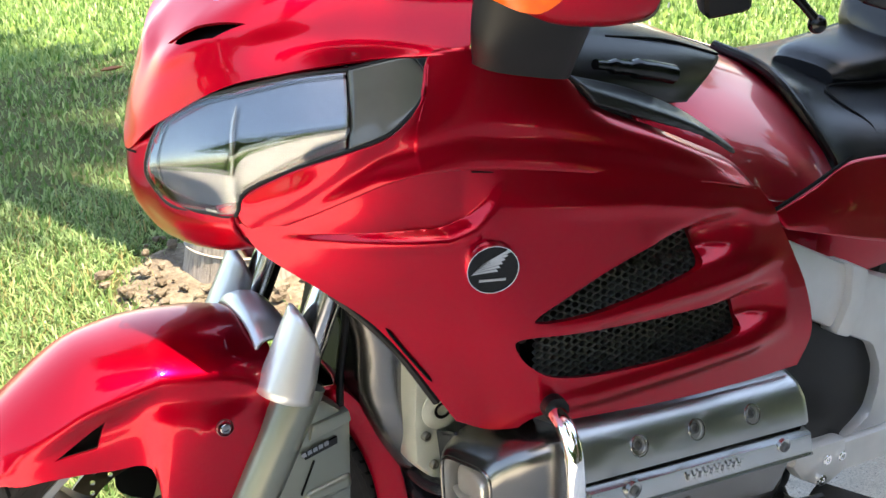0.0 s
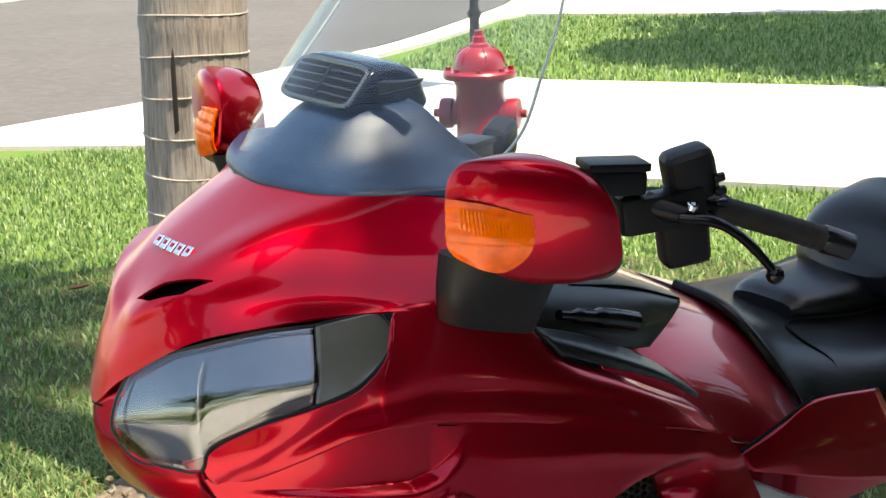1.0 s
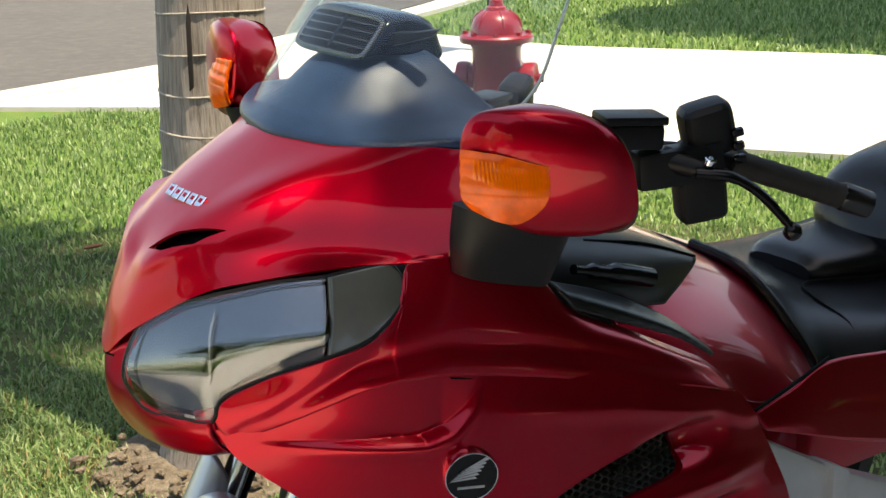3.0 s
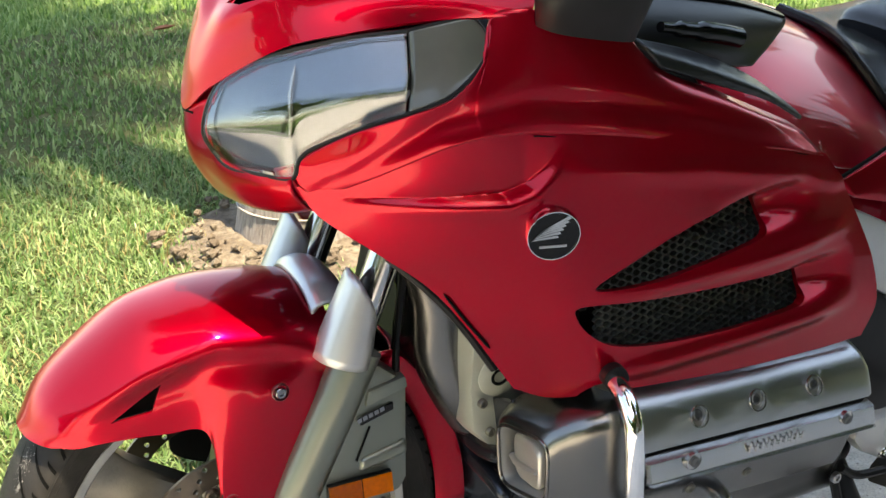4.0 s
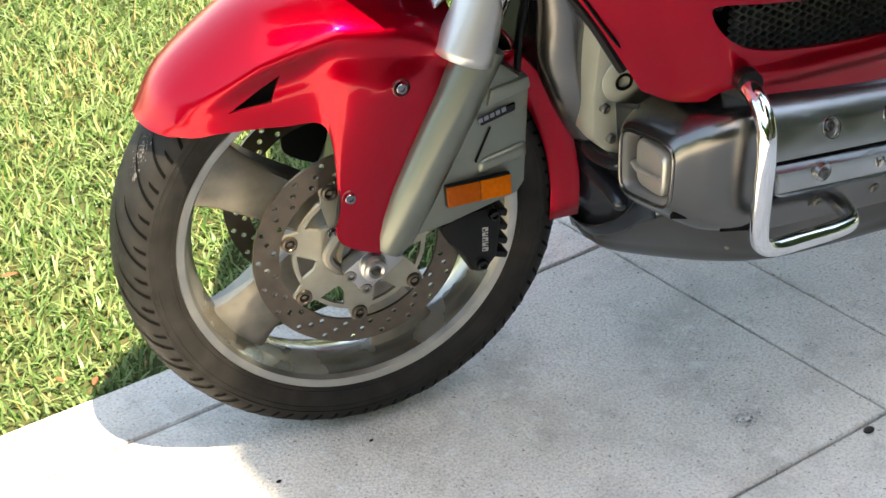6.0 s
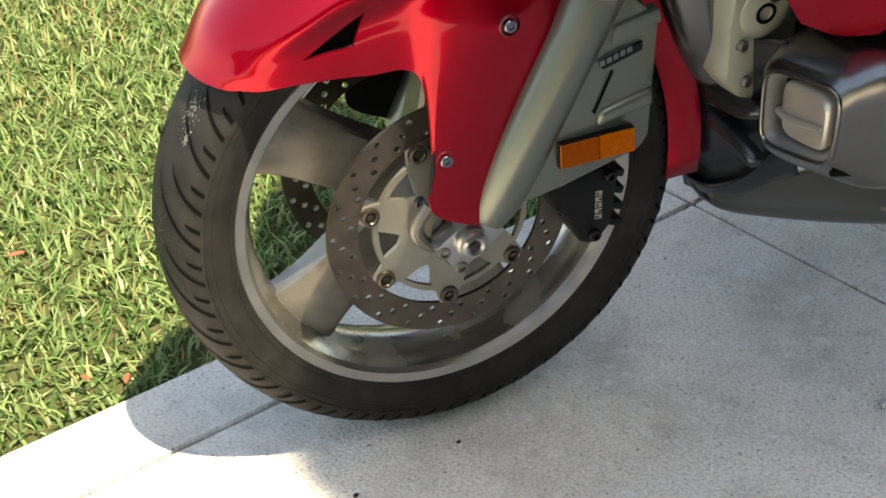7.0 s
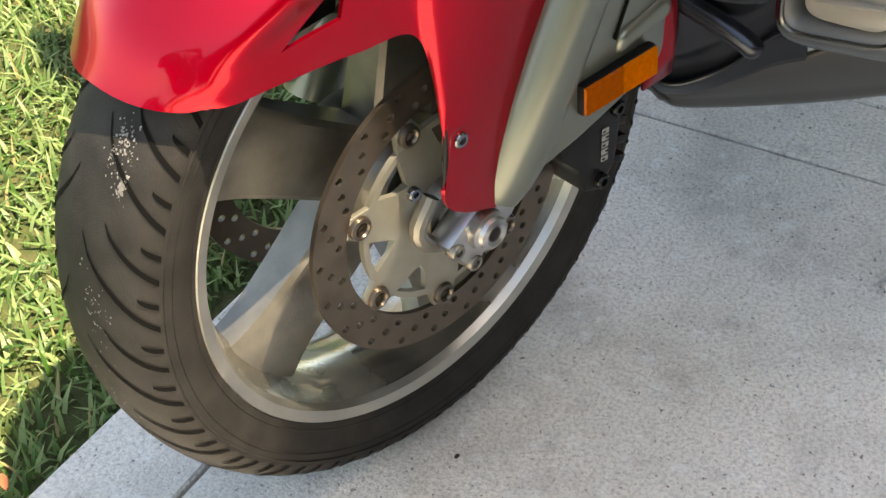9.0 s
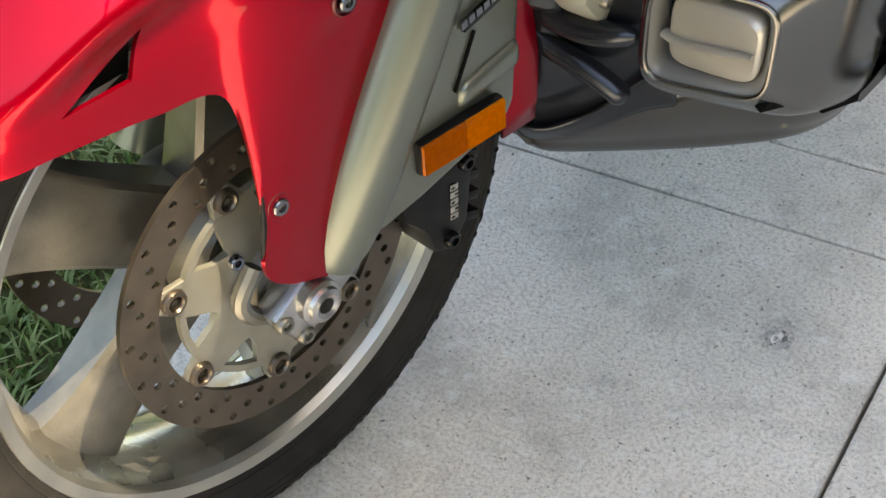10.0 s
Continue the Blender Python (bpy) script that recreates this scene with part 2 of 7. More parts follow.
# ---- front wheel ----
RIM_DIRT = mat("dusty_rim", (0.54, 0.52, 0.47), 0.28, 0.95, vary=0.28, scale=14, rough_vary=0.10, bump=0.1, bump_scale=300)
SCREW = mat("dark_chrome_screw", (0.20, 0.20, 0.21), 0.16, 1.0)
LIP = mat("polished_lip", (0.44, 0.43, 0.39), 0.36, 0.95, vary=0.10, scale=30, rough_vary=0.08)
tread = [(0.236, -0.052), (0.246, -0.058), (0.262, -0.064), (0.280, -0.066), (0.293, -0.062), (0.303, -0.053), (0.311, -0.038), (0.3165, -0.020), (0.318, 0.0), (0.3165, 0.020), (0.311, 0.038), (0.303, 0.053), (0.293, 0.062), (0.280, 0.066), (0.262, 0.064), (0.246, 0.058), (0.236, 0.052)]
rim_p = [(0.243, -0.050), (0.2445, -0.0545), (0.241, -0.0565), (0.232, -0.054), (0.228, -0.047), (0.2260, -0.038), (0.2215, -0.028), (0.2165, -0.018), (0.2125, -0.008), (0.2115, 0.0), (0.2125, 0.008), (0.2165, 0.018), (0.2215, 0.028), (0.2260, 0.038), (0.228, 0.047), (0.232, 0.054), (0.241, 0.0565), (0.2445, 0.0545), (0.243, 0.050), (0.234, 0.03), (0.228, 0.0), (0.234, -0.03)]
front_wheel = part("front_wheel", lathe(rim_p, 120, "y", frame_m=WHEEL, closed_profile=True), RIM_DIRT, bike, "cast aluminium wheel rim with a polished lip")
for s in (-1, 1):
    part("rim_lip", lathe([(0.2455, s * 0.0545), (0.2425, s * 0.0580), (0.2320, s * 0.0555), (0.2275, s * 0.0480), (0.2300, s * 0.0470)], 120, "y", frame_m=WHEEL), LIP, front_wheel, "polished rim lip")


half = np.array([p for p in spline(tread, 321) if p[1] >= 0 and p[0] > 0.272])
half = half[np.argsort(-half[:, 0])]
TYRE_S = np.concatenate([[0], np.cumsum(np.hypot(*np.diff(half, axis=0).T))])


def tyre_at(s):
    """Half width and radius of the tyre at arc length s from the middle of its tread."""
    return float(np.interp(s, TYRE_S, half[:, 1])), float(np.interp(s, TYRE_S, half[:, 0]))


def tyre_radius(y):
    return float(np.interp(abs(y), half[:, 1], half[:, 0])) if abs(y) < 0.064 else 0.286


tyre = part("tyre", lathe([p for p in spline(tread, 41)], 128, "y", frame_m=WHEEL), RUBBER, front_wheel, "worn black rubber tyre with curved tread grooves")
for r, y, w in ((0.2800, 0.0662, 0.0011), (0.2720, 0.0657, 0.0007), (0.2500, 0.0597, 0.0009)):
    part("sidewall_rib", lathe([(r - w, -y + 0.001), (r - w * 0.5, -y - w), (r + w * 0.5, -y - w), (r + w, -y + 0.001)], 120, "y", frame_m=WHEEL), RUBBER, tyre)
# tread grooves: thin dark strips on the tyre that paint the grooves' shade
n_groove = 20
for side in (-1, 1):
    for k in range(n_groove):
        pitch = 2 * math.pi / n_groove
        a0 = pitch * (k + (0.5 if side > 0 else 0))
        for ya, yb, sweep, wid, off in ((0.008, 0.079, 0.245, 0.0029, -0.005), (0.062, 0.079, 0.030, 0.0025, 0.290), (0.030, 0.079, 0.140, 0.0027, 0.257), (0.062, 0.079, 0.030, 0.0025, 0.447)):
            strip = []
            for i in range(11):
                f = i / 10
                y, r = tyre_at(ya + (yb - ya) * f)
                y *= side * (1 + 0.0008 / max(abs(y), 0.01))
                an = a0 + off + sweep * (0.7 * f ** 0.6 + 0.3 * f)
                r += 0.0006
                w = wid * math.sin(math.pi * min(0.5, 0.06 + 0.88 * f)) ** 0.4 / r
                strip.append([(r * math.cos(an + s * w), y, r * math.sin(an + s * w)) for s in (-1, 1)])
            part("tread_groove", grid_bm(strip, frame_m=WHEEL), DARK, front_wheel)

# pale scuffs on the tread
srng = random.Random(21)
SCUFF = mat("pale_scuff", (0.20, 0.19, 0.18), 0.9, vary=0.3, scale=300)
for an0, y0, n, spread in ((2.56, -0.026, 90, 0.011), (2.66, -0.037, 110, 0.0045), (2.60, -0.034, 60, 0.014), (3.05, -0.022, 60, 0.022), (3.45, -0.018, 90, 0.030)):
    b = bmesh.new()
    for k in range(n):
        an, y, s = an0 + srng.gauss(0, spread) / 0.3, y0 + srng.gauss(0, spread * 0.35), srng.uniform(0.0003, 0.0015)
        r = tyre_radius(y) + 0.0006
        b.faces.new([b.verts.new(WHEEL @ Vector((r * math.cos(an + u * s * srng.uniform(0.6, 1.5) / r), y + v * s * srng.uniform(0.5, 1.2), r * math.sin(an + u * s / r)))) for u, v in ((-1, -0.4), (0.2, -1), (1, 0.3), (-0.3, 1))])
    part("scuff_mark", b, SCUFF, front_wheel, smooth=False)
# five broad spokes
for k in range(5):
    a = math.radians(1 + 72 * k)
    m = WHEEL @ Matrix.Rotation(-a, 4, "Y")
    rows = []
    for f in np.linspace(0, 1, 12):
        r = 0.05 + f * 0.172
        w = 0.036 + 0.004 * f + 0.016 * f ** 6
        sk = 0.010 * f
        t = 0.026 - 0.008 * f
        rows.append([(r, -t * 0.8, -w + sk), (r, -t, -w * 0.86 + sk), (r, -t * 1.08, sk), (r, -t, w * 0.86 + sk), (r, -t * 0.8, w + sk), (r, t * 0.8, w + sk), (r, t, w * 0.86 + sk), (r, t * 1.08, sk), (r, t, -w * 0.86 + sk), (r, t * 0.8, -w + sk)])
    part("spoke", grid_bm(rows, close_u=True, frame_m=m), ALU_DULL, front_wheel)
part("hub", lathe([(0.02, -0.060), (0.045, -0.060), (0.05, -0.055), (0.062, -0.03), (0.062, 0.03), (0.05, 0.055), (0.045, 0.060), (0.02, 0.060)], 48, "y", frame_m=WHEEL), ALU_DULL, front_wheel)

# brake discs with bolts
def brake_disc(y):
    d = part("brake_disc", lathe([(0.112, y - 0.0025), (0.148, y - 0.0025), (0.148, y + 0.0025), (0.112, y + 0.0025)], 112, "y", frame_m=WHEEL, closed_profile=True), STEEL, front_wheel, "drilled steel brake disc with heat stains")
    drill = bmesh.new()
    for k in range(63):
        r, a = (0.1200, 0.1405, 0.1300)[k % 3], 2 * math.pi * k / 63
        tube([(r * math.cos(a), y - 0.006, r * math.sin(a)), (r * math.cos(a), y + 0.006, r * math.sin(a))], 0.0039, 10, bm=drill, frame_m=WHEEL)
    cut(d, [drill])
    return d


for y in (-0.0855, 0.0855):
    brake_disc(y)
BOLT0 = math.radians(112)
# carrier: a plate with seven triangular windows and seven lugs
carrier = part("disc_carrier", lathe([(0.030, -0.0915), (0.060, -0.0915), (0.066, -0.0895), (0.094, -0.0895), (0.094, -0.0835), (0.030, -0.0835)], 98, "y", frame_m=WHEEL, closed_profile=True), CARRIER, front_wheel, "pale aluminium brake disc carrier")
cutters = []
for k in range(7):
    a = BOLT0 - 2 * math.pi * (k + 0.5) / 7
    am = WHEEL @ Matrix.Rotation(-a, 4, "Y")
    cutters.append(prism([(0.060, -0.004), (0.086, -0.021), (0.088, 0.0), (0.086, 0.017), (0.068, 0.008)], 0.03, am @ pose(0, -0.10, 0)))
cut(carrier, cutters)
for k in range(7):
    a = BOLT0 - 2 * math.pi * k / 7
    am = WHEEL @ Matrix.Rotation(-a, 4, "Y")
    part("carrier_lug", prism([(0.088, -0.018), (0.112, -0.010), (0.112, 0.010), (0.088, 0.018)], 0.006, am @ pose(0, -0.0893, 0), 0.0015), CARRIER, front_wheel)
for k in range(7):
    a = BOLT0 - 2 * math.pi * k / 7
    x, z = 0.101 * math.cos(a), 0.101 * math.sin(a)
    part("float_button", lathe([(0.0045, -0.0935), (0.0045, -0.090), (0.0075, -0.0945), (0.0105, -0.0935), (0.0115, -0.091), (0.0115, -0.082)], 20, "y", frame_m=WHEEL @ pose(x, 0, z)), STEEL, front_wheel)
    a2 = a + math.pi / 7
    if k < 5:
        bolt("hub_bolt", WHEEL @ pose(0.052 * math.cos(a2), -0.091, 0.052 * math.sin(a2)), 0.0065, 0.006, SCREW, front_wheel)
part("speed_ring", lathe([(0.022, -0.106), (0.031, -0.106), (0.034, -0.100), (0.034, -0.088), (0.022, -0.088)], 40, "y", frame_m=WHEEL, closed_profile=True), ALU_DULL, front_wheel)

# ---- front fork ----
GUARD = mat("pale_silver_paint", (0.44, 0.45, 0.46), 0.34, 0.7, coat=0.3, vary=0.04, scale=12, coat_rough=0.12)
AX = (0.003, -0.138, -0.002)
fork = part("fork_leg", tube(spline([(0.027, -0.127, 0.014), (0.068, -0.131, 0.100), (0.115, -0.132, 0.190), (0.166, -0.130, 0.285)], 14), [0.020, 0.027, 0.030, 0.031, 0.032, 0.032, 0.032, 0.032, 0.032, 0.032, 0.032, 0.032, 0.032, 0.031], 28, frame_m=WHEEL), SILVER, bike, "silver painted lower fork leg")
plate = [(0.055, 0.035), (0.110, 0.046), (0.205, 0.072), (0.216, 0.088), (0.222, 0.225), (0.212, 0.240), (0.186, 0.262), (0.150, 0.272), (0.118, 0.190)]
part("leg_cover", prism(plate, 0.050, WHEEL @ pose(0, -0.152, 0), 0.010), SILVER, fork)
part("cover_rib", prism([(0.165, 0.232), (0.218, 0.243), (0.221, 0.226), (0.160, 0.209)], 0.02, WHEEL @ pose(0, -0.158, 0), 0.004), SILVER, fork)
part("cover_rib", prism([(0.150, 0.134), (0.216, 0.150), (0.217, 0.126), (0.146, 0.113)], 0.022, WHEEL @ pose(0, -0.1575, 0), 0.009, seg=4), SILVER, fork)
part("cover_slot", prism([(0.1450, 0.131), (0.1665, 0.1785), (0.1645, 0.1795), (0.1435, 0.133)], 0.004, WHEEL @ pose(0, -0.1545, 0)), DARK, fork)
bm = prism([(0.165, 0.190), (0.212, 0.204), (0.212, 0.214), (0.165, 0.199)], 0.005, WHEEL @ pose(-0.013, -0.157, -0.006), 0.001)
part("model_badge", bm, BLACK_GLOSS, fork, "small chrome and black badge with raised strokes")
for k in range(5):
    part("badge_stroke", prism([(0.168 + 0.0085 * k, 0.1935 + 0.0024 * k), (0.1745 + 0.0085 * k, 0.1955 + 0.0024 * k), (0.1735 + 0.0085 * k, 0.2018 + 0.0024 * k), (0.167 + 0.0085 * k, 0.1998 + 0.0024 * k)], 0.002, WHEEL @ pose(-0.010, -0.1583, -0.005) @ Matrix.Diagonal((0.94, 1, 1, 1))), SCREW, fork)
# side reflector
RF = WHEEL @ pose(0.146, -0.156, 0.093, 0, -2.5, -2)
refl = part("side_reflector", box_bm((0.091, 0.010, 0.0315), RF, 0.003), BLACK, bike, "amber side reflector in a black frame")
AMBER_DARK = mat("amber_dark", (0.40, 0.085, 0.002), 0.22, coat=0.3, vary=0.15, scale=200)
for x0, x1, material, label in ((-0.0445, 0.0015, AMBER_DARK, "darker amber half of the reflector"), (0.0020, 0.0445, mat("amber_reflector", (0.56, 0.14, 0.002), 0.20, coat=0.3, vary=0.15, scale=200), "")):
    rows = []
    for k in range(37):
        z, y = -0.0142 + 0.0284 * k / 36, -0.0068 - (0.0012 if k % 2 else 0.0) if 0 < k < 36 else -0.004
        rows.append([(x0, -0.003, z), (x0 + 0.0006, y, z), (x1 - 0.0006, y, z), (x1, -0.003, z)])
    part("reflector_lens", grid_bm(rows, frame_m=RF), material, refl, label, sharp=20)
# guards round the tops of the legs, and the shiny tubes
TUBE = mat("fork_steel", (0.42, 0.42, 0.43), 0.14, 1.0, rough_vary=0.04, scale=30)


def guard(s, name):
    rows = []
    for f in np.linspace(0, 1, 12):
        c = np.array([0.140, 0, 0.272]) + f * np.array([0.047, 0, 0.112])
        ring = []
        for a in np.linspace(math.radians(-128), math.radians(128), 19):
            back = abs(a) / math.radians(128)
            drop = 0.075 * max(0, f - 0.25) * back ** 2
            rr = 0.040 - 0.010 * f
            # the axis leans back with the fork; the opening faces rearward
            ring.append(c + np.array([-rr * math.cos(a), 0, 0]) * np.array([0.92, 1, 1]) + np.array([-0.39 * drop, 0, -0.92 * drop]) + np.array([0, s * 0.128 + (rr + 0.002) * math.sin(a) * 1.0, 0.012 * math.cos(a)]))
        rows.append(ring)
    g = part(name, grid_bm(rows, frame_m=WHEEL), GUARD, bike, "silver fork guard with a pointed top")
    solid(g, 0.004, 0.0)


guard(-1, "fork_guard")
guard(1, "fork_guard")
for s in (-1, 1):
    part("fork_tube", tube([(0.10, s * 0.112, 0.14), (0.217, s * 0.108, 0.398), (0.31, s * 0.106, 0.605)], 0.0225, 24, frame_m=WHEEL), TUBE, bike, "polished steel fork tube")
part("fork_leg", tube([(0.03, 0.128, 0.0), (0.158, 0.126, 0.285)], 0.030, 20, frame_m=WHEEL), SILVER, bike, "silver painted lower fork leg")
part("axle_clamp", box_bm((0.075, 0.030, 0.050), WHEEL @ pose(0.005, -0.121, -0.004, 0, -35, 0), 0.010), ALU, fork)
part("axle_nut", lathe([(0.0070, -0.138), (0.0072, -0.150), (0.0110, -0.152), (0.0150, -0.150), (0.0160, -0.146), (0.0195, -0.144), (0.0200, -0.12)], 24, "y", frame_m=WHEEL @ pose(AX[0], 0, AX[2])), ALU, fork, "hollow alloy axle end")
for x, z in ((-0.028, -0.012), (-0.008, -0.036)):
    bolt("pinch_bolt", WHEEL @ pose(x, -0.130, z), 0.008, 0.008, ALU_DULL, fork)
part("axle_bracket", tube(spline([(-0.035, -0.112, 0.04), (-0.052, -0.112, 0.012), (-0.036, -0.112, -0.012), (-0.005, -0.112, -0.02)], 12), 0.008, 10, frame_m=WHEEL), ALU_DULL, fork)

# brake caliper behind the leg
CAL = [(0.118, 0.040), (0.150, 0.052), (0.196, 0.056), (0.206, 0.030), (0.200, -0.022), (0.180, -0.046), (0.160, -0.040), (0.150, -0.010), (0.128, 0.012)]
MARK = mat("grey_print", (0.30, 0.30, 0.29), 0.6)
caliper = part("brake_caliper", prism(CAL, 0.062, WHEEL @ pose(-0.015, -0.128, -0.011), 0.008), BLACK, bike, "black brake caliper with white lettering")
for k in range(4):
    part("caliper_fin", box_bm((0.020, 0.040, 0.010), WHEEL @ pose(0.191, -0.105, 0.031 - 0.022 * k, 0, 18, 0), 0.003), BLACK, caliper)
for x, z in ((0.161, -0.041), (0.179, 0.033)):
    bolt("caliper_bolt", WHEEL @ pose(x, -0.128, z), 0.008, 0.007, BLACK_GLOSS, caliper)
for k in range(5):
    part("maker_mark", box_bm((0.0085, 0.0012, 0.0058), WHEEL @ pose(0.166, -0.1290, 0.013 - 0.0078 * k, 0, 4, 0), 0.0004), MARK, caliper)
    part("maker_mark", box_bm((0.0040, 0.0014, 0.0022), WHEEL @ pose(0.166 + (0.002 if k % 2 else -0.002), -0.1291, 0.013 - 0.0078 * k, 0, 4, 0)), BLACK, caliper)
part("brake_hose", tube(spline([(0.19, -0.10, 0.05), (0.225, -0.085, 0.12), (0.235, -0.08, 0.25), (0.25, -0.08, 0.36), (0.24, -0.07, 0.46), (0.27, -0.06, 0.55)], 30), 0.006, 8, frame_m=WHEEL), BLACK, bike, "black rubber brake hose")

# ---- front fender ----
FEN = [
    [(-0.262, 0, 0.212), (-0.259, -0.025, 0.210), (-0.251, -0.047, 0.208), (-0.238, -0.066, 0.207), (-0.219, -0.080, 0.207)],
    [(-0.231, 0, 0.260), (-0.226, -0.045, 0.254), (-0.217, -0.072, 0.240), (-0.214, -0.083, 0.223), (-0.200, -0.089, 0.207)],
    [(-0.183, 0, 0.300), (-0.179, -0.052, 0.292), (-0.176, -0.088, 0.268), (-0.170, -0.094, 0.240), (-0.165, -0.096, 0.210)],
    [(-0.114, 0, 0.342), (-0.112, -0.058, 0.333), (-0.112, -0.100, 0.300), (-0.106, -0.100, 0.252), (-0.094, -0.101, 0.207)],
    [(-0.051, 0, 0.356), (-0.050, -0.063, 0.347), (-0.048, -0.108, 0.316), (-0.048, -0.108, 0.256), (-0.040, -0.113, 0.199)],
]
FEN2 = [
    [(-0.010, 0, 0.360), (-0.010, -0.066, 0.350), (-0.012, -0.114, 0.315), (-0.028, -0.122, 0.212), (-0.036, -0.134, 0.104)],
    [(0.030, 0, 0.360), (0.030, -0.068, 0.348), (0.026, -0.120, 0.302), (-0.016, -0.129, 0.172), (-0.044, -0.138, 0.056)],
    [(0.080, 0, 0.356), (0.078, -0.074, 0.340), (0.080, -0.124, 0.290), (0.024, -0.133, 0.145), (-0.026, -0.139, 0.034)],
    [(0.140, 0, 0.340), (0.138, -0.080, 0.322), (0.134, -0.126, 0.270), (0.074, -0.132, 0.140), (0.014, -0.138, 0.016)],
]


def fender_shape(x, y, z):
    """A raised ridge along the flank and a pinch behind it."""
    s = -1 if y < 0 else 1
    edge = max(0.0, min(1.0, (abs(y) - 0.055) / 0.03)) * max(0.0, min(1.0, (x + 0.21) / 0.09))
    if edge > 0 and x < 0.13:
        line = float(np.interp(x, [-0.22, -0.12, -0.02, 0.06, 0.13], [0.235, 0.292, 0.322, 0.312, 0.285]))
        d = z - line
        y += s * edge * (0.005 * math.exp(-((d / 0.013) ** 2)) - 0.005 * math.exp(-(((d + 0.030) / 0.020) ** 2)) * min(1, max(0, (x + 0.2) / 0.1)))
        line2 = float(np.interp(x, [0.0, 0.05, 0.11], [0.225, 0.252, 0.278]))
        y += s * edge * 0.005 * math.exp(-(((z - line2) / 0.010) ** 2)) * max(0.0, min(1.0, (x + 0.01) / 0.06)) ** 2
    return (x, y, z)


fender = part("front_fender", grid_bm(patch(mirrored(FEN + FEN2), 110, 90, fender_shape), frame_m=WHEEL), RED, bike, "glossy metallic red front mudguard")
lined(solid(fender, 0.004, 0.0), BLACK)
bm = prism([(-0.160, 0.235), (-0.092, 0.277), (-0.106, 0.241)], 0.05, WHEEL @ pose(0, -0.125, 0))
cut(fender, [bm])
# black sheet for the shade behind the vent
part("vent_backing", prism([(-0.168, 0.230), (-0.086, 0.284), (-0.096, 0.236)], 0.004, WHEEL @ pose(0, -0.082, 0)), DARK, fender)
# darker red: the shade in the screw recesses put into the colour
RECESS_SHADE = mat("recess_shade_red", (0.10, 0.001, 0.004), 0.4, coat=0.4)
for x, y, z in ((0.0535, -0.1345, 0.247), (-0.022, -0.1335, 0.105)):
    part("screw_recess", lathe([(0.0001, -0.0002), (0.0095, -0.0002), (0.0108, -0.0030), (0.0122, -0.0018), (0.0126, 0.006)], 24, "y", frame_m=WHEEL @ pose(x, y, z)), RECESS_SHADE, fender)
    bolt("fender_screw", WHEEL @ pose(x, y - 0.001, z), 0.0074, 0.005, SCREW, fender)
BR = [[(x, 0.095, z - 0.030), (x, 0.070, z - 0.006), (x, 0.03, z + 0.006), (x, -0.02, z + 0.008), (x, -0.06, z + 0.002), (x, -0.088, z - 0.016)] for x, z in ((0.118, 0.340), (0.128, 0.350), (0.150, 0.352), (0.166, 0.344), (0.172, 0.332))]
sheet("fork_brace", BR, GUARD, bike, 0.005, "pale silver fork brace over the mudguard", frame_m=WHEEL, nu=40, nv=14)
# rear half of the mudguard behind the wheel
rows = []
for a in np.linspace(math.radians(46), math.radians(-5), 14):
    f = (math.radians(46) - a) / math.radians(51)
    r = 0.343
    wv = 0.082 - 0.012 * f
    rows.append([(r * math.cos(a) - (0.055 if abs(t) == 1 else 0.012 * t * t), wv * math.copysign(abs(t) ** 0.8, t), r * math.sin(a)) for t in (-1, -0.98, -0.8, -0.5, 0, 0.5, 0.8, 0.98, 1)])
rear_fender = part("rear_mudguard", grid_bm(rows, frame_m=WHEEL), RED, bike, "red lower rear half of the front mudguard")
lined(solid(rear_fender, 0.004, 0.0), BLACK)

# ---- fairing ----
HOOD = [
    [(0.012, 0, 0.930), (0.030, -0.046, 0.970), (0.086, -0.122, 1.027), (0.145, -0.188, 1.052), (0.212, -0.240, 1.067), (0.318, -0.302, 1.072)],
    [(0.030, 0, 0.985), (0.050, -0.051, 1.033), (0.097, -0.114, 1.071), (0.165, -0.165, 1.078), (0.225, -0.215, 1.084), (0.322, -0.301, 1.085)],
    [(0.062, 0, 1.048), (0.075, -0.055, 1.078), (0.125, -0.115, 1.110), (0.200, -0.165, 1.120), (0.260, -0.215, 1.121), (0.335, -0.292, 1.115)],
    [(0.120, 0, 1.106), (0.135, -0.055, 1.120), (0.180, -0.115, 1.144), (0.250, -0.165, 1.154), (0.305, -0.215, 1.154), (0.360, -0.282, 1.145)],
    [(0.258, 0, 1.178), (0.265, -0.055, 1.179), (0.284, -0.115, 1.180), (0.312, -0.165, 1.184), (0.355, -0.215, 1.189), (0.392, -0.268, 1.188)],
]


def hood_shape(x, y, z):
    """A soft fold above the lamps and a pinch round the slots."""
    s = abs(y)
    d = z - float(np.interp(s, [0.04, 0.10, 0.17, 0.24], [1.045, 1.082, 1.100, 1.105]))
    lift = 0.005 * math.exp(-((d / 0.014) ** 2)) * min(1, s / 0.06) * max(0, 1 - s / 0.26)
    return (x - lift * 0.7, y, z + lift * 0.7)


BACK = [(0.008, 0.015, 0.006, 0.0), (0.014, 0.036, 0.030, 0.02), (0.022, 0.050, 0.046, 0.04), (0.022, 0.052, 0.052, 0.04), (0.004, 0.022, 0.026, 0.02)]  # the far flank is drawn in to fit the camera's view
hood = sheet("hood", [[(x + s, -y, z) for (x, y, z), s in zip(reversed(r[1:5]), reversed(q))] + r for r, q in zip(HOOD, BACK)], RED, bike, label="metallic red upper nose panel", nu=90, nv=44, shape=hood_shape)
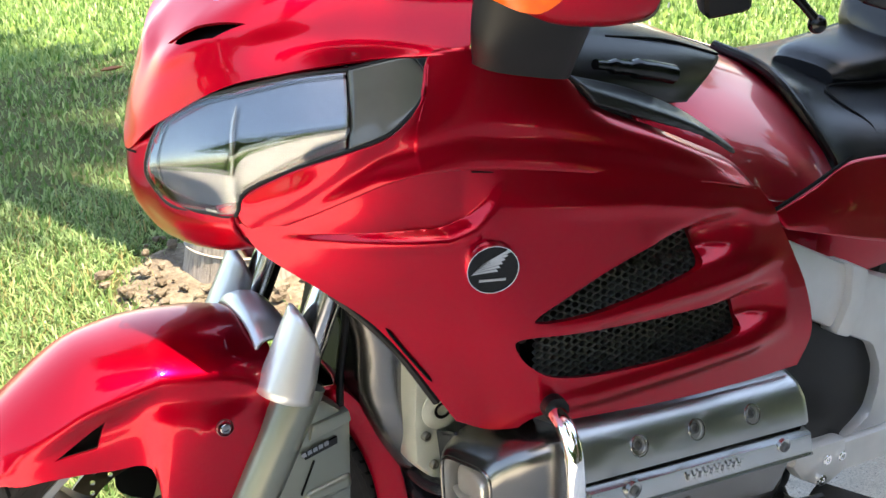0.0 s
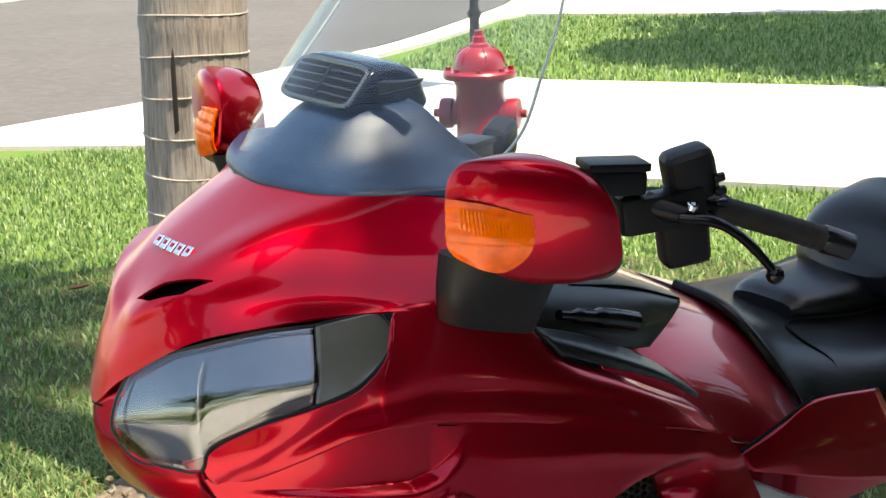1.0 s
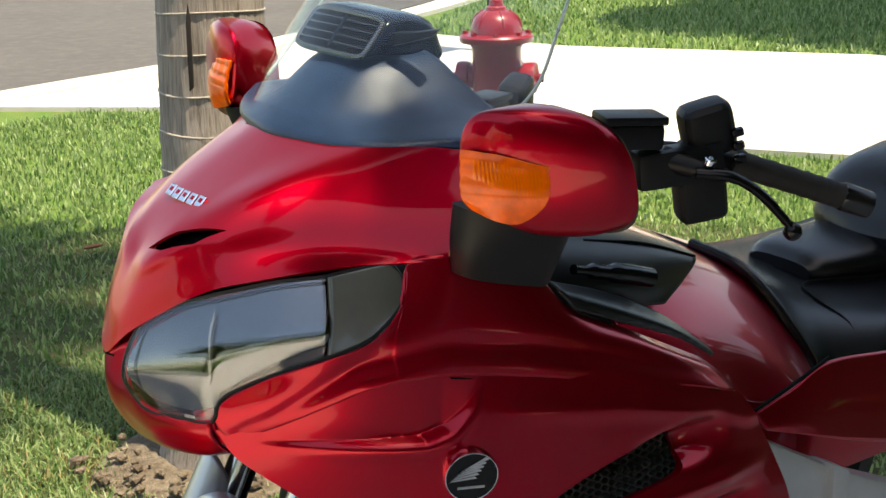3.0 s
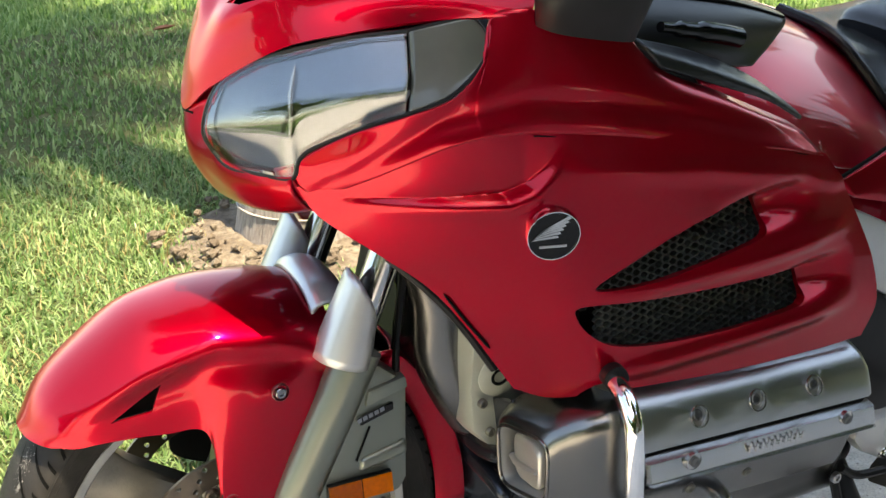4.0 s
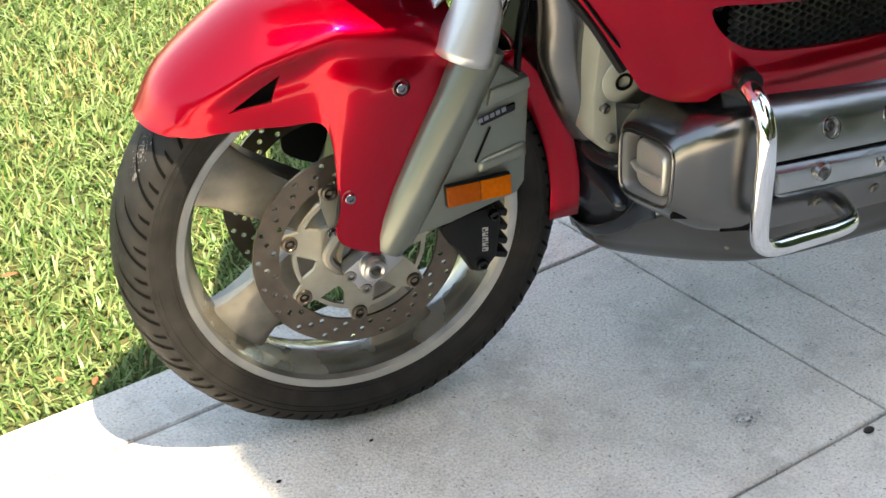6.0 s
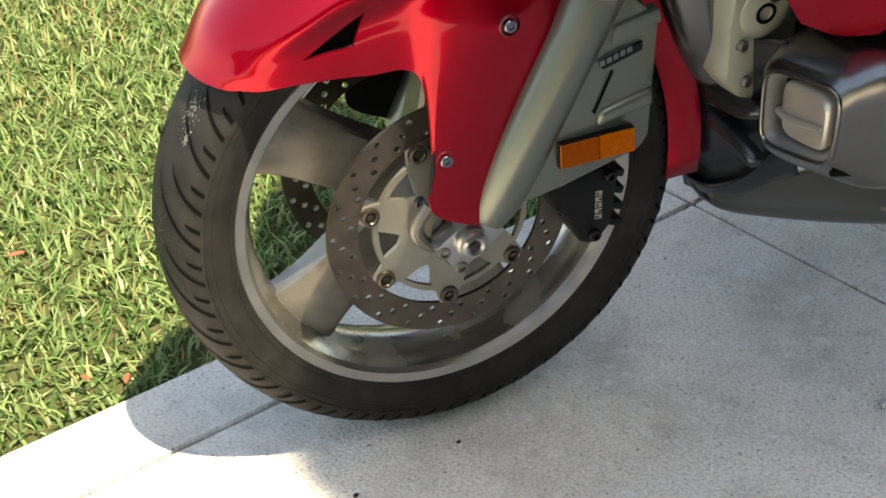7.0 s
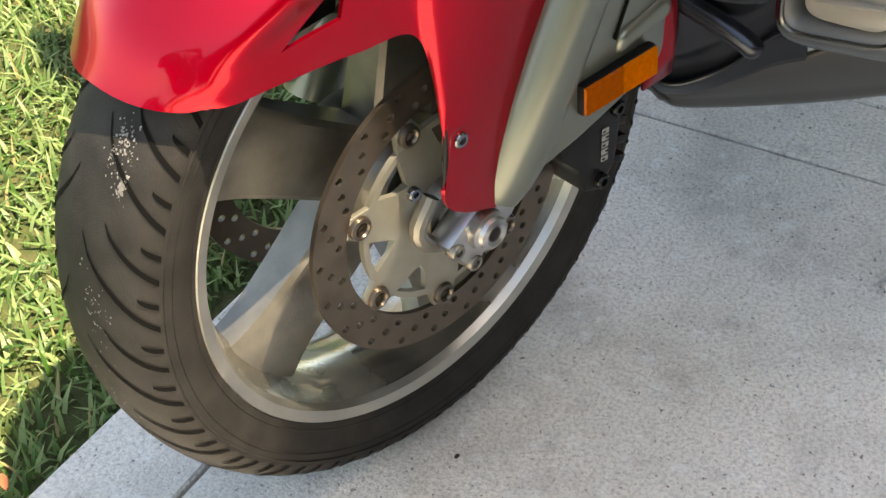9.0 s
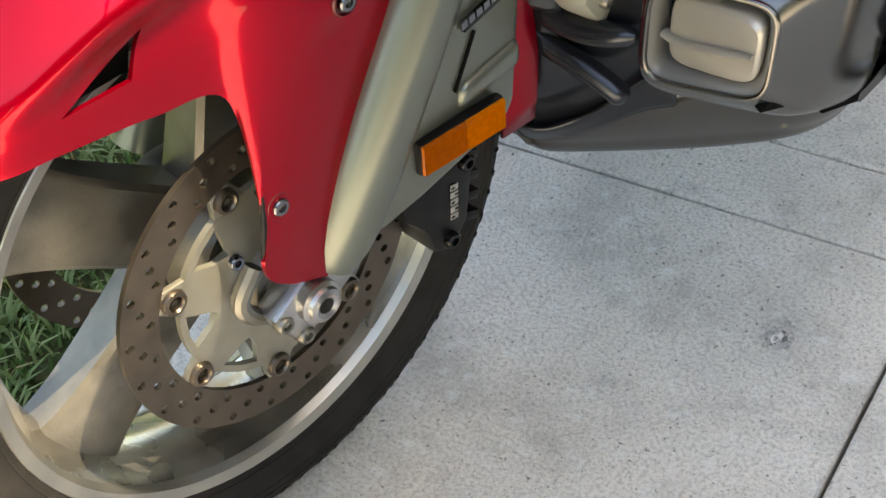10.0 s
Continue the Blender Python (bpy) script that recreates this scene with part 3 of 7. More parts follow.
# dark slot beside the nose
ring = [Vector(v) for v in ((0.064, -0.026, 1.063), (0.085, -0.064, 1.091), (0.118, -0.124, 1.103), (0.084, -0.100, 1.087), (0.066, -0.060, 1.066))]
out = Vector((-0.62, -0.10, 0.78)) * 0.03
b = bmesh.new()
lo, hi = [b.verts.new(BIKE @ (v - out)) for v in ring], [b.verts.new(BIKE @ (v + out)) for v in ring]
b.faces.new(lo), b.faces.new(hi)
for k in range(5):
    b.faces.new((lo[k], lo[(k + 1) % 5], hi[(k + 1) % 5], hi[k]))
cut(hood, [b])
# black sheet for the shade inside the slot
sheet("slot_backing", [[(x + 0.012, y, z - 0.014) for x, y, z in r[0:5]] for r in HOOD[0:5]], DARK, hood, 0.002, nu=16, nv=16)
# chrome maker's mark across the nose, as plain shapes
mark = basis((0, 0, 0), (0.0, -1.0, 0.0), (0.70, 0.0, 0.71))
for k in range(5):
    u = 0.0180 * (k - 1.6)
    mm = BIKE @ Matrix.Translation((0.1245 + 1.2 * u * u, -u - 0.004, 1.1175 + 0.3 * u * u)) @ mark
    b = box_bm((0.0145, 0.0165, 0.003), mm, 0.001, 1)
    part("nose_mark", b, CHROME, hood)
    part("nose_mark", box_bm((0.005, 0.006, 0.0034), mm @ pose(0.0005, 0.001, 0.0006)), RED, hood)

# headlamp: clear lens, mirror bowl and smoked side lamp
LENS = [
    [(0.037, -0.050, 0.977), (0.048, -0.066, 0.994), (0.064, -0.091, 1.009), (0.090, -0.128, 1.024), (0.106, -0.148, 1.032), (0.146, -0.191, 1.048), (0.191, -0.228, 1.057)],
    [(0.026, -0.041, 0.949), (0.036, -0.059, 0.961), (0.055, -0.090, 0.977), (0.083, -0.132, 0.992), (0.100, -0.155, 1.001), (0.141, -0.200, 1.016), (0.185, -0.240, 1.027)],
    [(0.018, -0.043, 0.918), (0.028, -0.063, 0.924), (0.044, -0.092, 0.934), (0.073, -0.139, 0.954), (0.093, -0.165, 0.966), (0.132, -0.210, 0.985), (0.178, -0.252, 0.997)],
    [(0.017, -0.061, 0.892), (0.023, -0.088, 0.879), (0.041, -0.134, 0.880), (0.062, -0.176, 0.884), (0.076, -0.180, 0.913), (0.118, -0.220, 0.944), (0.169, -0.261, 0.969)],
]
LENS = [[(x - 0.60 * b, y - 0.78 * b, z) for x, y, z in r] for r, b in zip(LENS, (0.0, 0.013, 0.019, 0.0))]  # the middle bulges
lamp = sheet("headlamp", [[(x + 0.011, y + 0.010, z) for x, y, z in r] for r in LENS], mat("mirror_bowl", (0.115, 0.12, 0.13), 0.05, 1.0, rough_vary=0.03, scale=40), bike, 0.003, "large headlamp with clear lens and mirror bowl", nu=70, nv=28)
GLASS = thin_glass("lamp_glass", (0.97, 0.98, 0.98), 0.06)
lens = sheet("lens", LENS, GLASS, lamp, 0.003, "clear curved lens", nu=80, nv=32)
part("bulb_tube", tube(spline([(0.098, -0.130, 1.008), (0.086, -0.139, 0.980), (0.080, -0.148, 0.955), (0.076, -0.150, 0.925)], 12), [0.001, 0.0024, 0.0036, 0.0024, 0.0036, 0.0024, 0.0036, 0.0024, 0.0034, 0.0022, 0.0026, 0.001], 12, frame_m=BIKE @ pose(-0.006, -0.009, 0)), mat("bulb_grey", (0.30, 0.30, 0.29), 0.15, 0.9), lamp)
SIDE = [
    [(0.194, -0.231, 1.058), (0.232, -0.251, 1.067), (0.258, -0.264, 1.070), (0.269, -0.271, 1.058)],
    [(0.188, -0.243, 1.027), (0.225, -0.263, 1.037), (0.253, -0.275, 1.044), (0.270, -0.282, 1.045)],
    [(0.181, -0.254, 0.997), (0.211, -0.271, 1.006), (0.237, -0.282, 1.015), (0.258, -0.288, 1.023)],
    [(0.172, -0.263, 0.970), (0.195, -0.276, 0.979), (0.216, -0.285, 0.989), (0.238, -0.290, 1.005)],
]
sheet("side_lamp", SIDE, mat("smoked_lens", (0.060, 0.064, 0.056), 0.25, 0.0, coat=0.5, vary=0.08, scale=30), lamp, 0.004, "smoked grey side lamp lens", nu=24, nv=24)
# black gasket round the lamps
edge = spline(LENS[0] + SIDE[0], 40).tolist() + spline([SIDE[0][3], SIDE[1][3], SIDE[2][3], SIDE[3][3]], 10).tolist() + spline((LENS[3] + SIDE[3])[::-1], 40).tolist() + spline([LENS[3][0], LENS[2][0], LENS[1][0], LENS[0][0]], 10).tolist()
part("gasket", tube(edge, 0.0028, 8, False, frame_m=BIKE), BLACK, lamp)
part("lamp_divider", tube(spline([SIDE[0][0], SIDE[1][0], SIDE[2][0], SIDE[3][0]], 10), 0.0018, 8, frame_m=BIKE), BLACK, lamp)

# chin under the lamp
CHIN = [
    [(0.014, 0, 0.931), (0.026, -0.041, 0.950), (0.017, -0.058, 0.895), (0.036, -0.125, 0.879), (0.062, -0.176, 0.886)],
    [(0.012, 0, 0.895), (0.016, -0.030, 0.886), (0.021, -0.075, 0.868), (0.040, -0.134, 0.866), (0.060, -0.178, 0.874)],
    [(0.022, 0, 0.855), (0.026, -0.030, 0.850), (0.034, -0.080, 0.842), (0.052, -0.135, 0.848), (0.068, -0.176, 0.858)],
    [(0.060, 0, 0.805), (0.060, -0.030, 0.806), (0.062, -0.080, 0.813), (0.074, -0.130, 0.822), (0.090, -0.170, 0.836)],
    [(0.120, 0, 0.790), (0.120, -0.030, 0.792), (0.120, -0.080, 0.800), (0.122, -0.120, 0.812), (0.125, -0.155, 0.826)],
]
chin = sheet("chin", [[(x + (0.014, 0.036, 0.062, 0.085)[k], -y, z) for k, (x, y, z) in reversed(list(enumerate(r[1:])))] + r for r in CHIN], RED, bike, label="red lower nose panel", nu=70, nv=30)
part("panel_joint", tube(spline([(0.067, -0.150, 0.892), (0.073, -0.154, 0.874), (0.086, -0.161, 0.852)], 10), 0.0150, 12, frame_m=BIKE), RED, chin)
sheet("nose_fill", [[(0.022, 0.0, 0.950), (0.042, -0.048, 0.990)], [(0.020, 0.0, 0.915), (0.026, -0.050, 0.935)], [(0.024, 0.0, 0.890), (0.026, -0.060, 0.890)]], RED, chin, 0.002, nu=10, nv=12)
part("nose_seam", tube(spline([(0.018, 0.014, 0.930), (0.0105, 0.0, 0.930), (0.014, -0.018, 0.930)], 8), 0.0015, 6, frame_m=BIKE), DARK, chin)

UPPER_TOP = [(0.064, -0.176, 0.890), (0.079, -0.184, 0.912), (0.118, -0.222, 0.943), (0.170, -0.263, 0.967), (0.220, -0.287, 0.987), (0.262, -0.290, 1.030), (0.280, -0.277, 1.074), (0.330, -0.304, 1.078), (0.420, -0.314, 1.060), (0.500, -0.322, 0.980), (0.610, -0.322, 0.926), (0.755, -0.315, 0.853)]
UPPER_MID = [(0.070, -0.180, 0.874), (0.122, -0.234, 0.912), (0.186, -0.273, 0.948), (0.256, -0.301, 0.990), (0.325, -0.322, 1.004), (0.410, -0.336, 0.982), (0.520, -0.344, 0.943), (0.640, -0.346, 0.898), (0.768, -0.340, 0.838)]
UPPER_LOW = [(0.090, -0.184, 0.856), (0.142, -0.245, 0.894), (0.197, -0.284, 0.924), (0.250, -0.312, 0.938), (0.302, -0.331, 0.938), (0.413, -0.352, 0.918), (0.553, -0.362, 0.881), (0.716, -0.364, 0.835), (0.784, -0.359, 0.810)]


def upper_shape(x, y, z):
    ref = float(np.interp(x, [0.09, 0.2, 0.3, 0.41, 0.55, 0.78], [0.88, 0.955, 0.975, 0.955, 0.915, 0.83]))
    return (x, y + 0.003 * math.exp(-(((z - ref) / 0.014) ** 2)) - 0.002 * math.exp(-(((z - ref + 0.02) / 0.012) ** 2)), z)


STATIONS = [0, 0.4, 1.0, 2.0, 2.5, 2.8, 3.0, 4, 5, 6, 7, 8]
UPPER_MID, UPPER_LOW = ([tuple(spline(r, 801)[round(u * 100)]) for u in STATIONS] for r in (UPPER_MID, UPPER_LOW))
upper = sheet("upper_side_panel", [UPPER_TOP, UPPER_MID, UPPER_LOW], RED, bike, label="red side panel below the mirror", nu=80, nv=30, shape=upper_shape)
sheet("upper_side_panel", [[(x + 0.045, -y, z) for x, y, z in r] for r in (UPPER_TOP, UPPER_MID, UPPER_LOW)], RED, bike, nu=40, nv=12)
part("panel_seam", tube(spline([(x, y - 0.001, z - 0.003) for x, y, z in UPPER_LOW[7:]], 50), 0.0010, 8, frame_m=BIKE), DARK, upper)

LOWER_A = [
    [(0.070, -0.176, 0.862), (0.200, -0.289, 0.918), (0.300, -0.330, 0.937), (0.450, -0.355, 0.911), (0.620, -0.364, 0.866), (0.790, -0.357, 0.812)],
    [(0.090, -0.192, 0.834), (0.210, -0.297, 0.865), (0.320, -0.346, 0.880), (0.470, -0.368, 0.860), (0.640, -0.375, 0.820), (0.820, -0.368, 0.765)],
    [(0.150, -0.232, 0.782), (0.240, -0.308, 0.800), (0.340, -0.358, 0.805), (0.500, -0.380, 0.785), (0.670, -0.388, 0.750), (0.853, -0.380, 0.700)],
]
LOWER_B = [
    [(0.200, -0.258, 0.737), (0.280, -0.320, 0.735), (0.370, -0.372, 0.725), (0.530, -0.393, 0.705), (0.700, -0.400, 0.680), (0.878, -0.390, 0.640)],
    [(0.242, -0.280, 0.680), (0.305, -0.327, 0.670), (0.390, -0.380, 0.655), (0.550, -0.401, 0.635), (0.720, -0.406, 0.610), (0.888, -0.398, 0.575)],
    [(0.300, -0.308, 0.582), (0.345, -0.332, 0.566), (0.410, -0.385, 0.580), (0.586, -0.398, 0.556), (0.755, -0.398, 0.535), (0.868, -0.395, 0.524)],
]
UP_HOLE = [(0.352, 0.727), (0.435, 0.759), (0.517, 0.782), (0.594, 0.795), (0.640, 0.801), (0.654, 0.781), (0.668, 0.755), (0.658, 0.736), (0.591, 0.732), (0.504, 0.725), (0.430, 0.723)]
LO_HOLE = [(0.346, 0.712), (0.439, 0.702), (0.542, 0.691), (0.652, 0.683), (0.726, 0.676), (0.741, 0.647), (0.738, 0.619), (0.658, 0.621), (0.530, 0.626), (0.405, 0.641), (0.368, 0.664), (0.350, 0.690)]


def rounded(h, n=6):
    """A closed outline with soft corners."""
    k = len(h)
    return [tuple(0.25 * ((1 - f) ** 2 * (np.array(h[i - 1]) + np.array(h[i])) * 0.5 + 2 * f * (1 - f) * np.array(h[i]) + f * f * (np.array(h[i]) + np.array(h[(i + 1) % k])) * 0.5) * 4) for i in range(k) for f in np.linspace(0, 1, n, endpoint=False)]


def lower_shape(x, y, z):
    # scoop under the top seam towards the front
    crease = float(np.interp(x, [0.09, 0.13, 0.27, 0.30, 0.325, 0.34], [0.857, 0.856, 0.857, 0.868, 0.890, 0.915]))
    seam = float(np.interp(x, [0.07, 0.20, 0.30, 0.45], [0.862, 0.918, 0.937, 0.911]))
    d = z - crease
    step = max(0.0, min(1.0, (d + 0.003) / 0.010))
    step = step * step * (3 - 2 * step)
    ramp = max(0.0, min(1.0, (x - 0.10) / 0.14)) * max(0.0, min(1.0, (0.345 - x) / 0.05))
    y += ramp * (0.019 * step * max(0.0, 1 - 0.75 * max(0.0, d) / max(0.02, seam - crease)) - 0.003 * math.exp(-(((d + 0.008) / 0.008) ** 2)))
    # fold that runs back from the top of the scoop to the rear edge
    f = z - float(np.interp(x, [0.35, 0.55, 0.72, 0.80], [0.885, 0.850, 0.805, 0.775]))
    y -= 0.005 * math.exp(-((f / 0.014) ** 2)) * max(0.0, min(1, (x - 0.35) / 0.1))
    # the scooped rear ends of both openings, and the ribs between
    for zc, x0 in ((0.768, 0.662), (0.650, 0.734)):
        w = math.exp(-(((z - zc) / 0.026) ** 4))
        r = max(0.0, min(1, (x0 + 0.105 - x) / 0.105)) if x > x0 else 1.0
        near = max(0.0, min(1, (x - x0 + 0.10) / 0.10))
        y += 0.030 * w * (r * r * (3 - 2 * r)) * near
    for zr in (0.712, 0.604):
        zz = zr - 0.02 * (x - 0.6) - 0.0
        y -= 0.009 * math.exp(-(((z - zz) / 0.013) ** 2)) * max(0.0, min(1, (x - 0.36) / 0.1)) * max(0.0, min(1, (0.84 - x) / 0.1))
    return (x, y, z)


LOWER = [[(x, y + 0.004, z + 0.009) if x < 0.5 else (x, y, z) for x, y, z in LOWER_A[0]]] + LOWER_A[1:] + LOWER_B  # the top edge tucks under the upper panel
cowl = sheet("side_fairing", LOWER, RED, bike, 0.007, "metallic red side fairing with two grille openings", nu=150, nv=130, shape=lower_shape)
holes = [prism(rounded(h), 0.30, BIKE @ pose(0, -0.5, 0)) for h in (UP_HOLE, LO_HOLE)]
notch = tube([(0.398, -0.5, 0.560), (0.398, -0.2, 0.560)], 0.036, 24, frame_m=BIKE)
cut(cowl, holes + [notch])
sheet("side_fairing", [[(x + 0.045, -y, z) for x, y, z in r] for r in LOWER], RED, bike, 0.006, nu=40, nv=30)
# dark strip on the panel paints the shade inside the edge slot
part("edge_slot", tube(spline([(0.214, -0.2735, 0.727), (0.242, -0.2870, 0.683), (0.267, -0.2995, 0.646)], 14), [0.0008] + [0.0035] * 12 + [0.0015], 8, frame_m=BIKE, flat=0.6), DARK, cowl)
# inner edge trim along the front of the side fairing
part("front_edge_trim", tube(spline([(0.165, -0.225, 0.772), (0.205, -0.252, 0.728), (0.245, -0.272, 0.674), (0.285, -0.292, 0.605)], 20), 0.008, 8, frame_m=BIKE @ pose(0.006, 0.012, -0.004)), BLACK, cowl)
NET = mat("grille_plastic", (0.026, 0.030, 0.027), 0.45, vary=0.2, scale=40)
# grilles: nets of long hexagons set behind the openings
def grille(outline, y0, name):
    xs, zs = [p[0] for p in outline], [p[1] for p in outline]
    b = bmesh.new()
    cx, cz = 0.0175, 0.0105
    inside = lambda px, pz: any(math.hypot(px - qx, pz - qz) < 0.075 for qx, qz in outline) or sum((a[1] > pz) != (c[1] > pz) and px < (c[0] - a[0]) * (pz - a[1]) / (c[1] - a[1]) + a[0] for a, c in zip(outline, outline[1:] + outline[:1])) % 2 == 1
    j, z = 0, min(zs) - 0.04
    while z < max(zs) + 0.05:
        i, x = 0, min(xs) - 0.03 + (0.72 * cx if j % 2 else 0)
        while x < max(xs) + 0.03:
            if not inside(x, z - 0.10 * (x - 0.5)) or x < (0.36 if y0 > -0.36 else 0.385):
                x += 1.44 * cx
                continue
            ring = [(x - cx * 0.5, z), (x - cx * 0.22, z + cz * 0.5), (x + cx * 0.22, z + cz * 0.5), (x + cx * 0.5, z), (x + cx * 0.22, z - cz * 0.5), (x - cx * 0.22, z - cz * 0.5)]
            tilt = lambda px, pz: (px, y0 + 0.10 * (pz - 0.70) * 0.5, pz - 0.10 * (px - 0.5))
            outer = [b.verts.new(BIKE @ Vector(tilt(px, pz))) for px, pz in ring]
            inner = [b.verts.new(BIKE @ (Vector(tilt(x + (px - x) * 0.74, z + (pz - z) * 0.70)) + Vector((0, 0.001, 0)))) for px, pz in ring]
            deep = [b.verts.new(BIKE @ (Vector(tilt(x + (px - x) * 0.70, z + (pz - z) * 0.66)) + Vector((0, 0.008, 0)))) for px, pz in ring]
            for k in range(6):
                b.faces.new((outer[k], outer[(k + 1) % 6], inner[(k + 1) % 6], inner[k]))
                b.faces.new((inner[k], inner[(k + 1) % 6], deep[(k + 1) % 6], deep[k]))
            x += 1.44 * cx
        z += 0.5 * cz
        j += 1
    return part(name, b, NET, cowl, "black honeycomb grille", smooth=False)


grille(UP_HOLE, -0.352, "grille")
grille(LO_HOLE, -0.362, "grille")
# black plate for the shade behind the nets
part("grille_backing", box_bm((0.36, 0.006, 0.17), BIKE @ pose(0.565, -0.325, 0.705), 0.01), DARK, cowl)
# round badge: chrome ring, black field, silver wing strokes
BD = side_frame(0.316, -0.3570, 0.814, nx=-24.0, nz=5.0)
badge = part("badge", lathe([(0.0001, -0.0015), (0.0315, -0.0015), (0.0325, 0.002)], 40, "y", frame_m=BD @ pose(0, -0.003, 0)), BLACK_GLOSS, cowl, "round black badge with a chrome ring and silver wing")
part("badge_ring", lathe([(0.0318, -0.0048), (0.0322, -0.0064), (0.0330, -0.0064), (0.0338, -0.003), (0.0338, 0.008), (0.0318, 0.008)], 48, "y", frame_m=BD, closed_profile=True), CHROME, badge)
for k in range(6):
    part("wing_stroke", prism([(-0.022 + 0.002 * k, -0.006 + 0.0022 * k), (0.006 + 0.0025 * k, -0.004 + 0.0042 * k), (0.004 + 0.0022 * k, -0.0012 + 0.0042 * k), (-0.018 + 0.002 * k, -0.0042 + 0.0022 * k)], 0.001, BD @ pose(-0.001, -0.0058, 0.002) @ Matrix.Scale(1.22, 4)), POLISH, badge)
part("badge_bar", box_bm((0.034, 0.001, 0.0032), BD @ pose(0, -0.0050, -0.015)), ALU, badge)
part("paint_chip", box_bm((0.004, 0.0006, 0.007), side_frame(0.339, -0.3215, 0.967, nx=-15) @ pose(0, 0, 0, 0, 25, 0), 0.0002), WHITE, upper)

# dark boxes that stand in for the unlit space behind the panels
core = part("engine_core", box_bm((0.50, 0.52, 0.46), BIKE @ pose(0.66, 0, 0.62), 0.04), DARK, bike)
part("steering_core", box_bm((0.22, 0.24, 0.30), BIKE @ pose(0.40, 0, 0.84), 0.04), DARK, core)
part("inner_panel", box_bm((0.02, 0.34, 0.30), BIKE @ pose(0.385, 0, 0.62, 0, 14, 0), 0.01), BLACK, core)
part("radiator_hose", tube(spline([(0.30, 0.03, 0.82), (0.27, -0.02, 0.77), (0.25, -0.06, 0.73), (0.27, -0.09, 0.68), (0.33, -0.10, 0.66)], 24), 0.009, 10, frame_m=BIKE), BLACK, core)
part("wire_loom", tube(spline([(0.30, -0.08, 0.83), (0.29, -0.11, 0.72), (0.275, -0.13, 0.64), (0.29, -0.13, 0.57)], 24), 0.007, 10, frame_m=BIKE), BLACK, core)
# frame spar and engine front cover
SPAR = [
    [(0.235, -0.095, 0.725), (0.248, -0.128, 0.722), (0.268, -0.146, 0.718), (0.292, -0.150, 0.712)],
    [(0.262, -0.105, 0.640), (0.268, -0.135, 0.640), (0.284, -0.154, 0.640), (0.306, -0.162, 0.640)],
    [(0.262, -0.108, 0.560), (0.272, -0.142, 0.560), (0.296, -0.162, 0.560), (0.322, -0.168, 0.560)],
    [(0.285, -0.118, 0.500), (0.290, -0.150, 0.500), (0.308, -0.170, 0.500), (0.327, -0.174, 0.500)],
    [(0.316, -0.112, 0.440), (0.320, -0.135, 0.432), (0.336, -0.158, 0.424), (0.354, -0.168, 0.424)],
]
spar = sheet("frame_spar", SPAR, GREY, bike, 0.010, "satin grey cast frame spar", nu=24, nv=40)
bolt("spar_bolt", side_frame(0.290, -0.150, 0.650), 0.009, 0.006, ALU_DULL, spar)
COVER = mat("engine_cover_paint", (0.50, 0.51, 0.42), 0.42, 0.4, vary=0.06, scale=20)
front_cover = part("engine_front_cover", prism([(0.325, 0.700), (0.405, 0.600), (0.440, 0.520), (0.436, 0.410), (0.385, 0.402), (0.340, 0.424), (0.312, 0.455), (0.308, 0.520), (0.312, 0.620)], 0.05, BIKE @ pose(0, -0.205, 0), 0.014), COVER, bike, "pale cast engine front cover")
part("cover_boss", lathe([(0.0001, -0.004), (0.010, -0.004), (0.012, -0.008), (0.019, -0.008), (0.030, -0.005), (0.034, 0.002)], 32, "y", frame_m=side_frame(0.351, -0.2065, 0.537, nx=-12)), COVER, front_cover)
part("boss_ring", lathe([(0.0085, -0.0085), (0.0095, -0.0095), (0.012, -0.0095), (0.013, -0.0085), (0.0085, -0.0075)], 28, "y", frame_m=side_frame(0.351, -0.2065, 0.537, nx=-12), closed_profile=True), DARK, front_cover)
for x, z in ((0.330, 0.585), (0.326, 0.500), (0.340, 0.450), (0.328, 0.650), (0.382, 0.422)):
    bolt("cover_bolt", side_frame(x, -0.206, z), 0.007, 0.006, ALU_DULL, front_cover)

# ---- engine cowl with fog lamp ----
FOGC = [
    ((0.314, -0.257, 0.502), (0.308, -0.372, 0.528), (0.306, -0.376, 0.436), (0.319, -0.260, 0.404)),
    ((0.322, -0.246, 0.514), (0.324, -0.388, 0.548), (0.322, -0.386, 0.421), (0.328, -0.252, 0.386)),
    ((0.350, -0.238, 0.530), (0.352, -0.412, 0.570), (0.352, -0.410, 0.402), (0.350, -0.250, 0.372)),
    ((0.400, -0.235, 0.536), (0.398, -0.432, 0.580), (0.404, -0.430, 0.392), (0.390, -0.250, 0.368)),
    ((0.440, -0.240, 0.538), (0.424, -0.418, 0.578), (0.430, -0.418, 0.392), (0.440, -0.250, 0.370)),
]
fogc = loft("engine_cowl", FOGC, GREY, bike, "satin grey engine cowl with a fog lamp recess", n=48, power=5.0, steps=28, cap=(False, True))
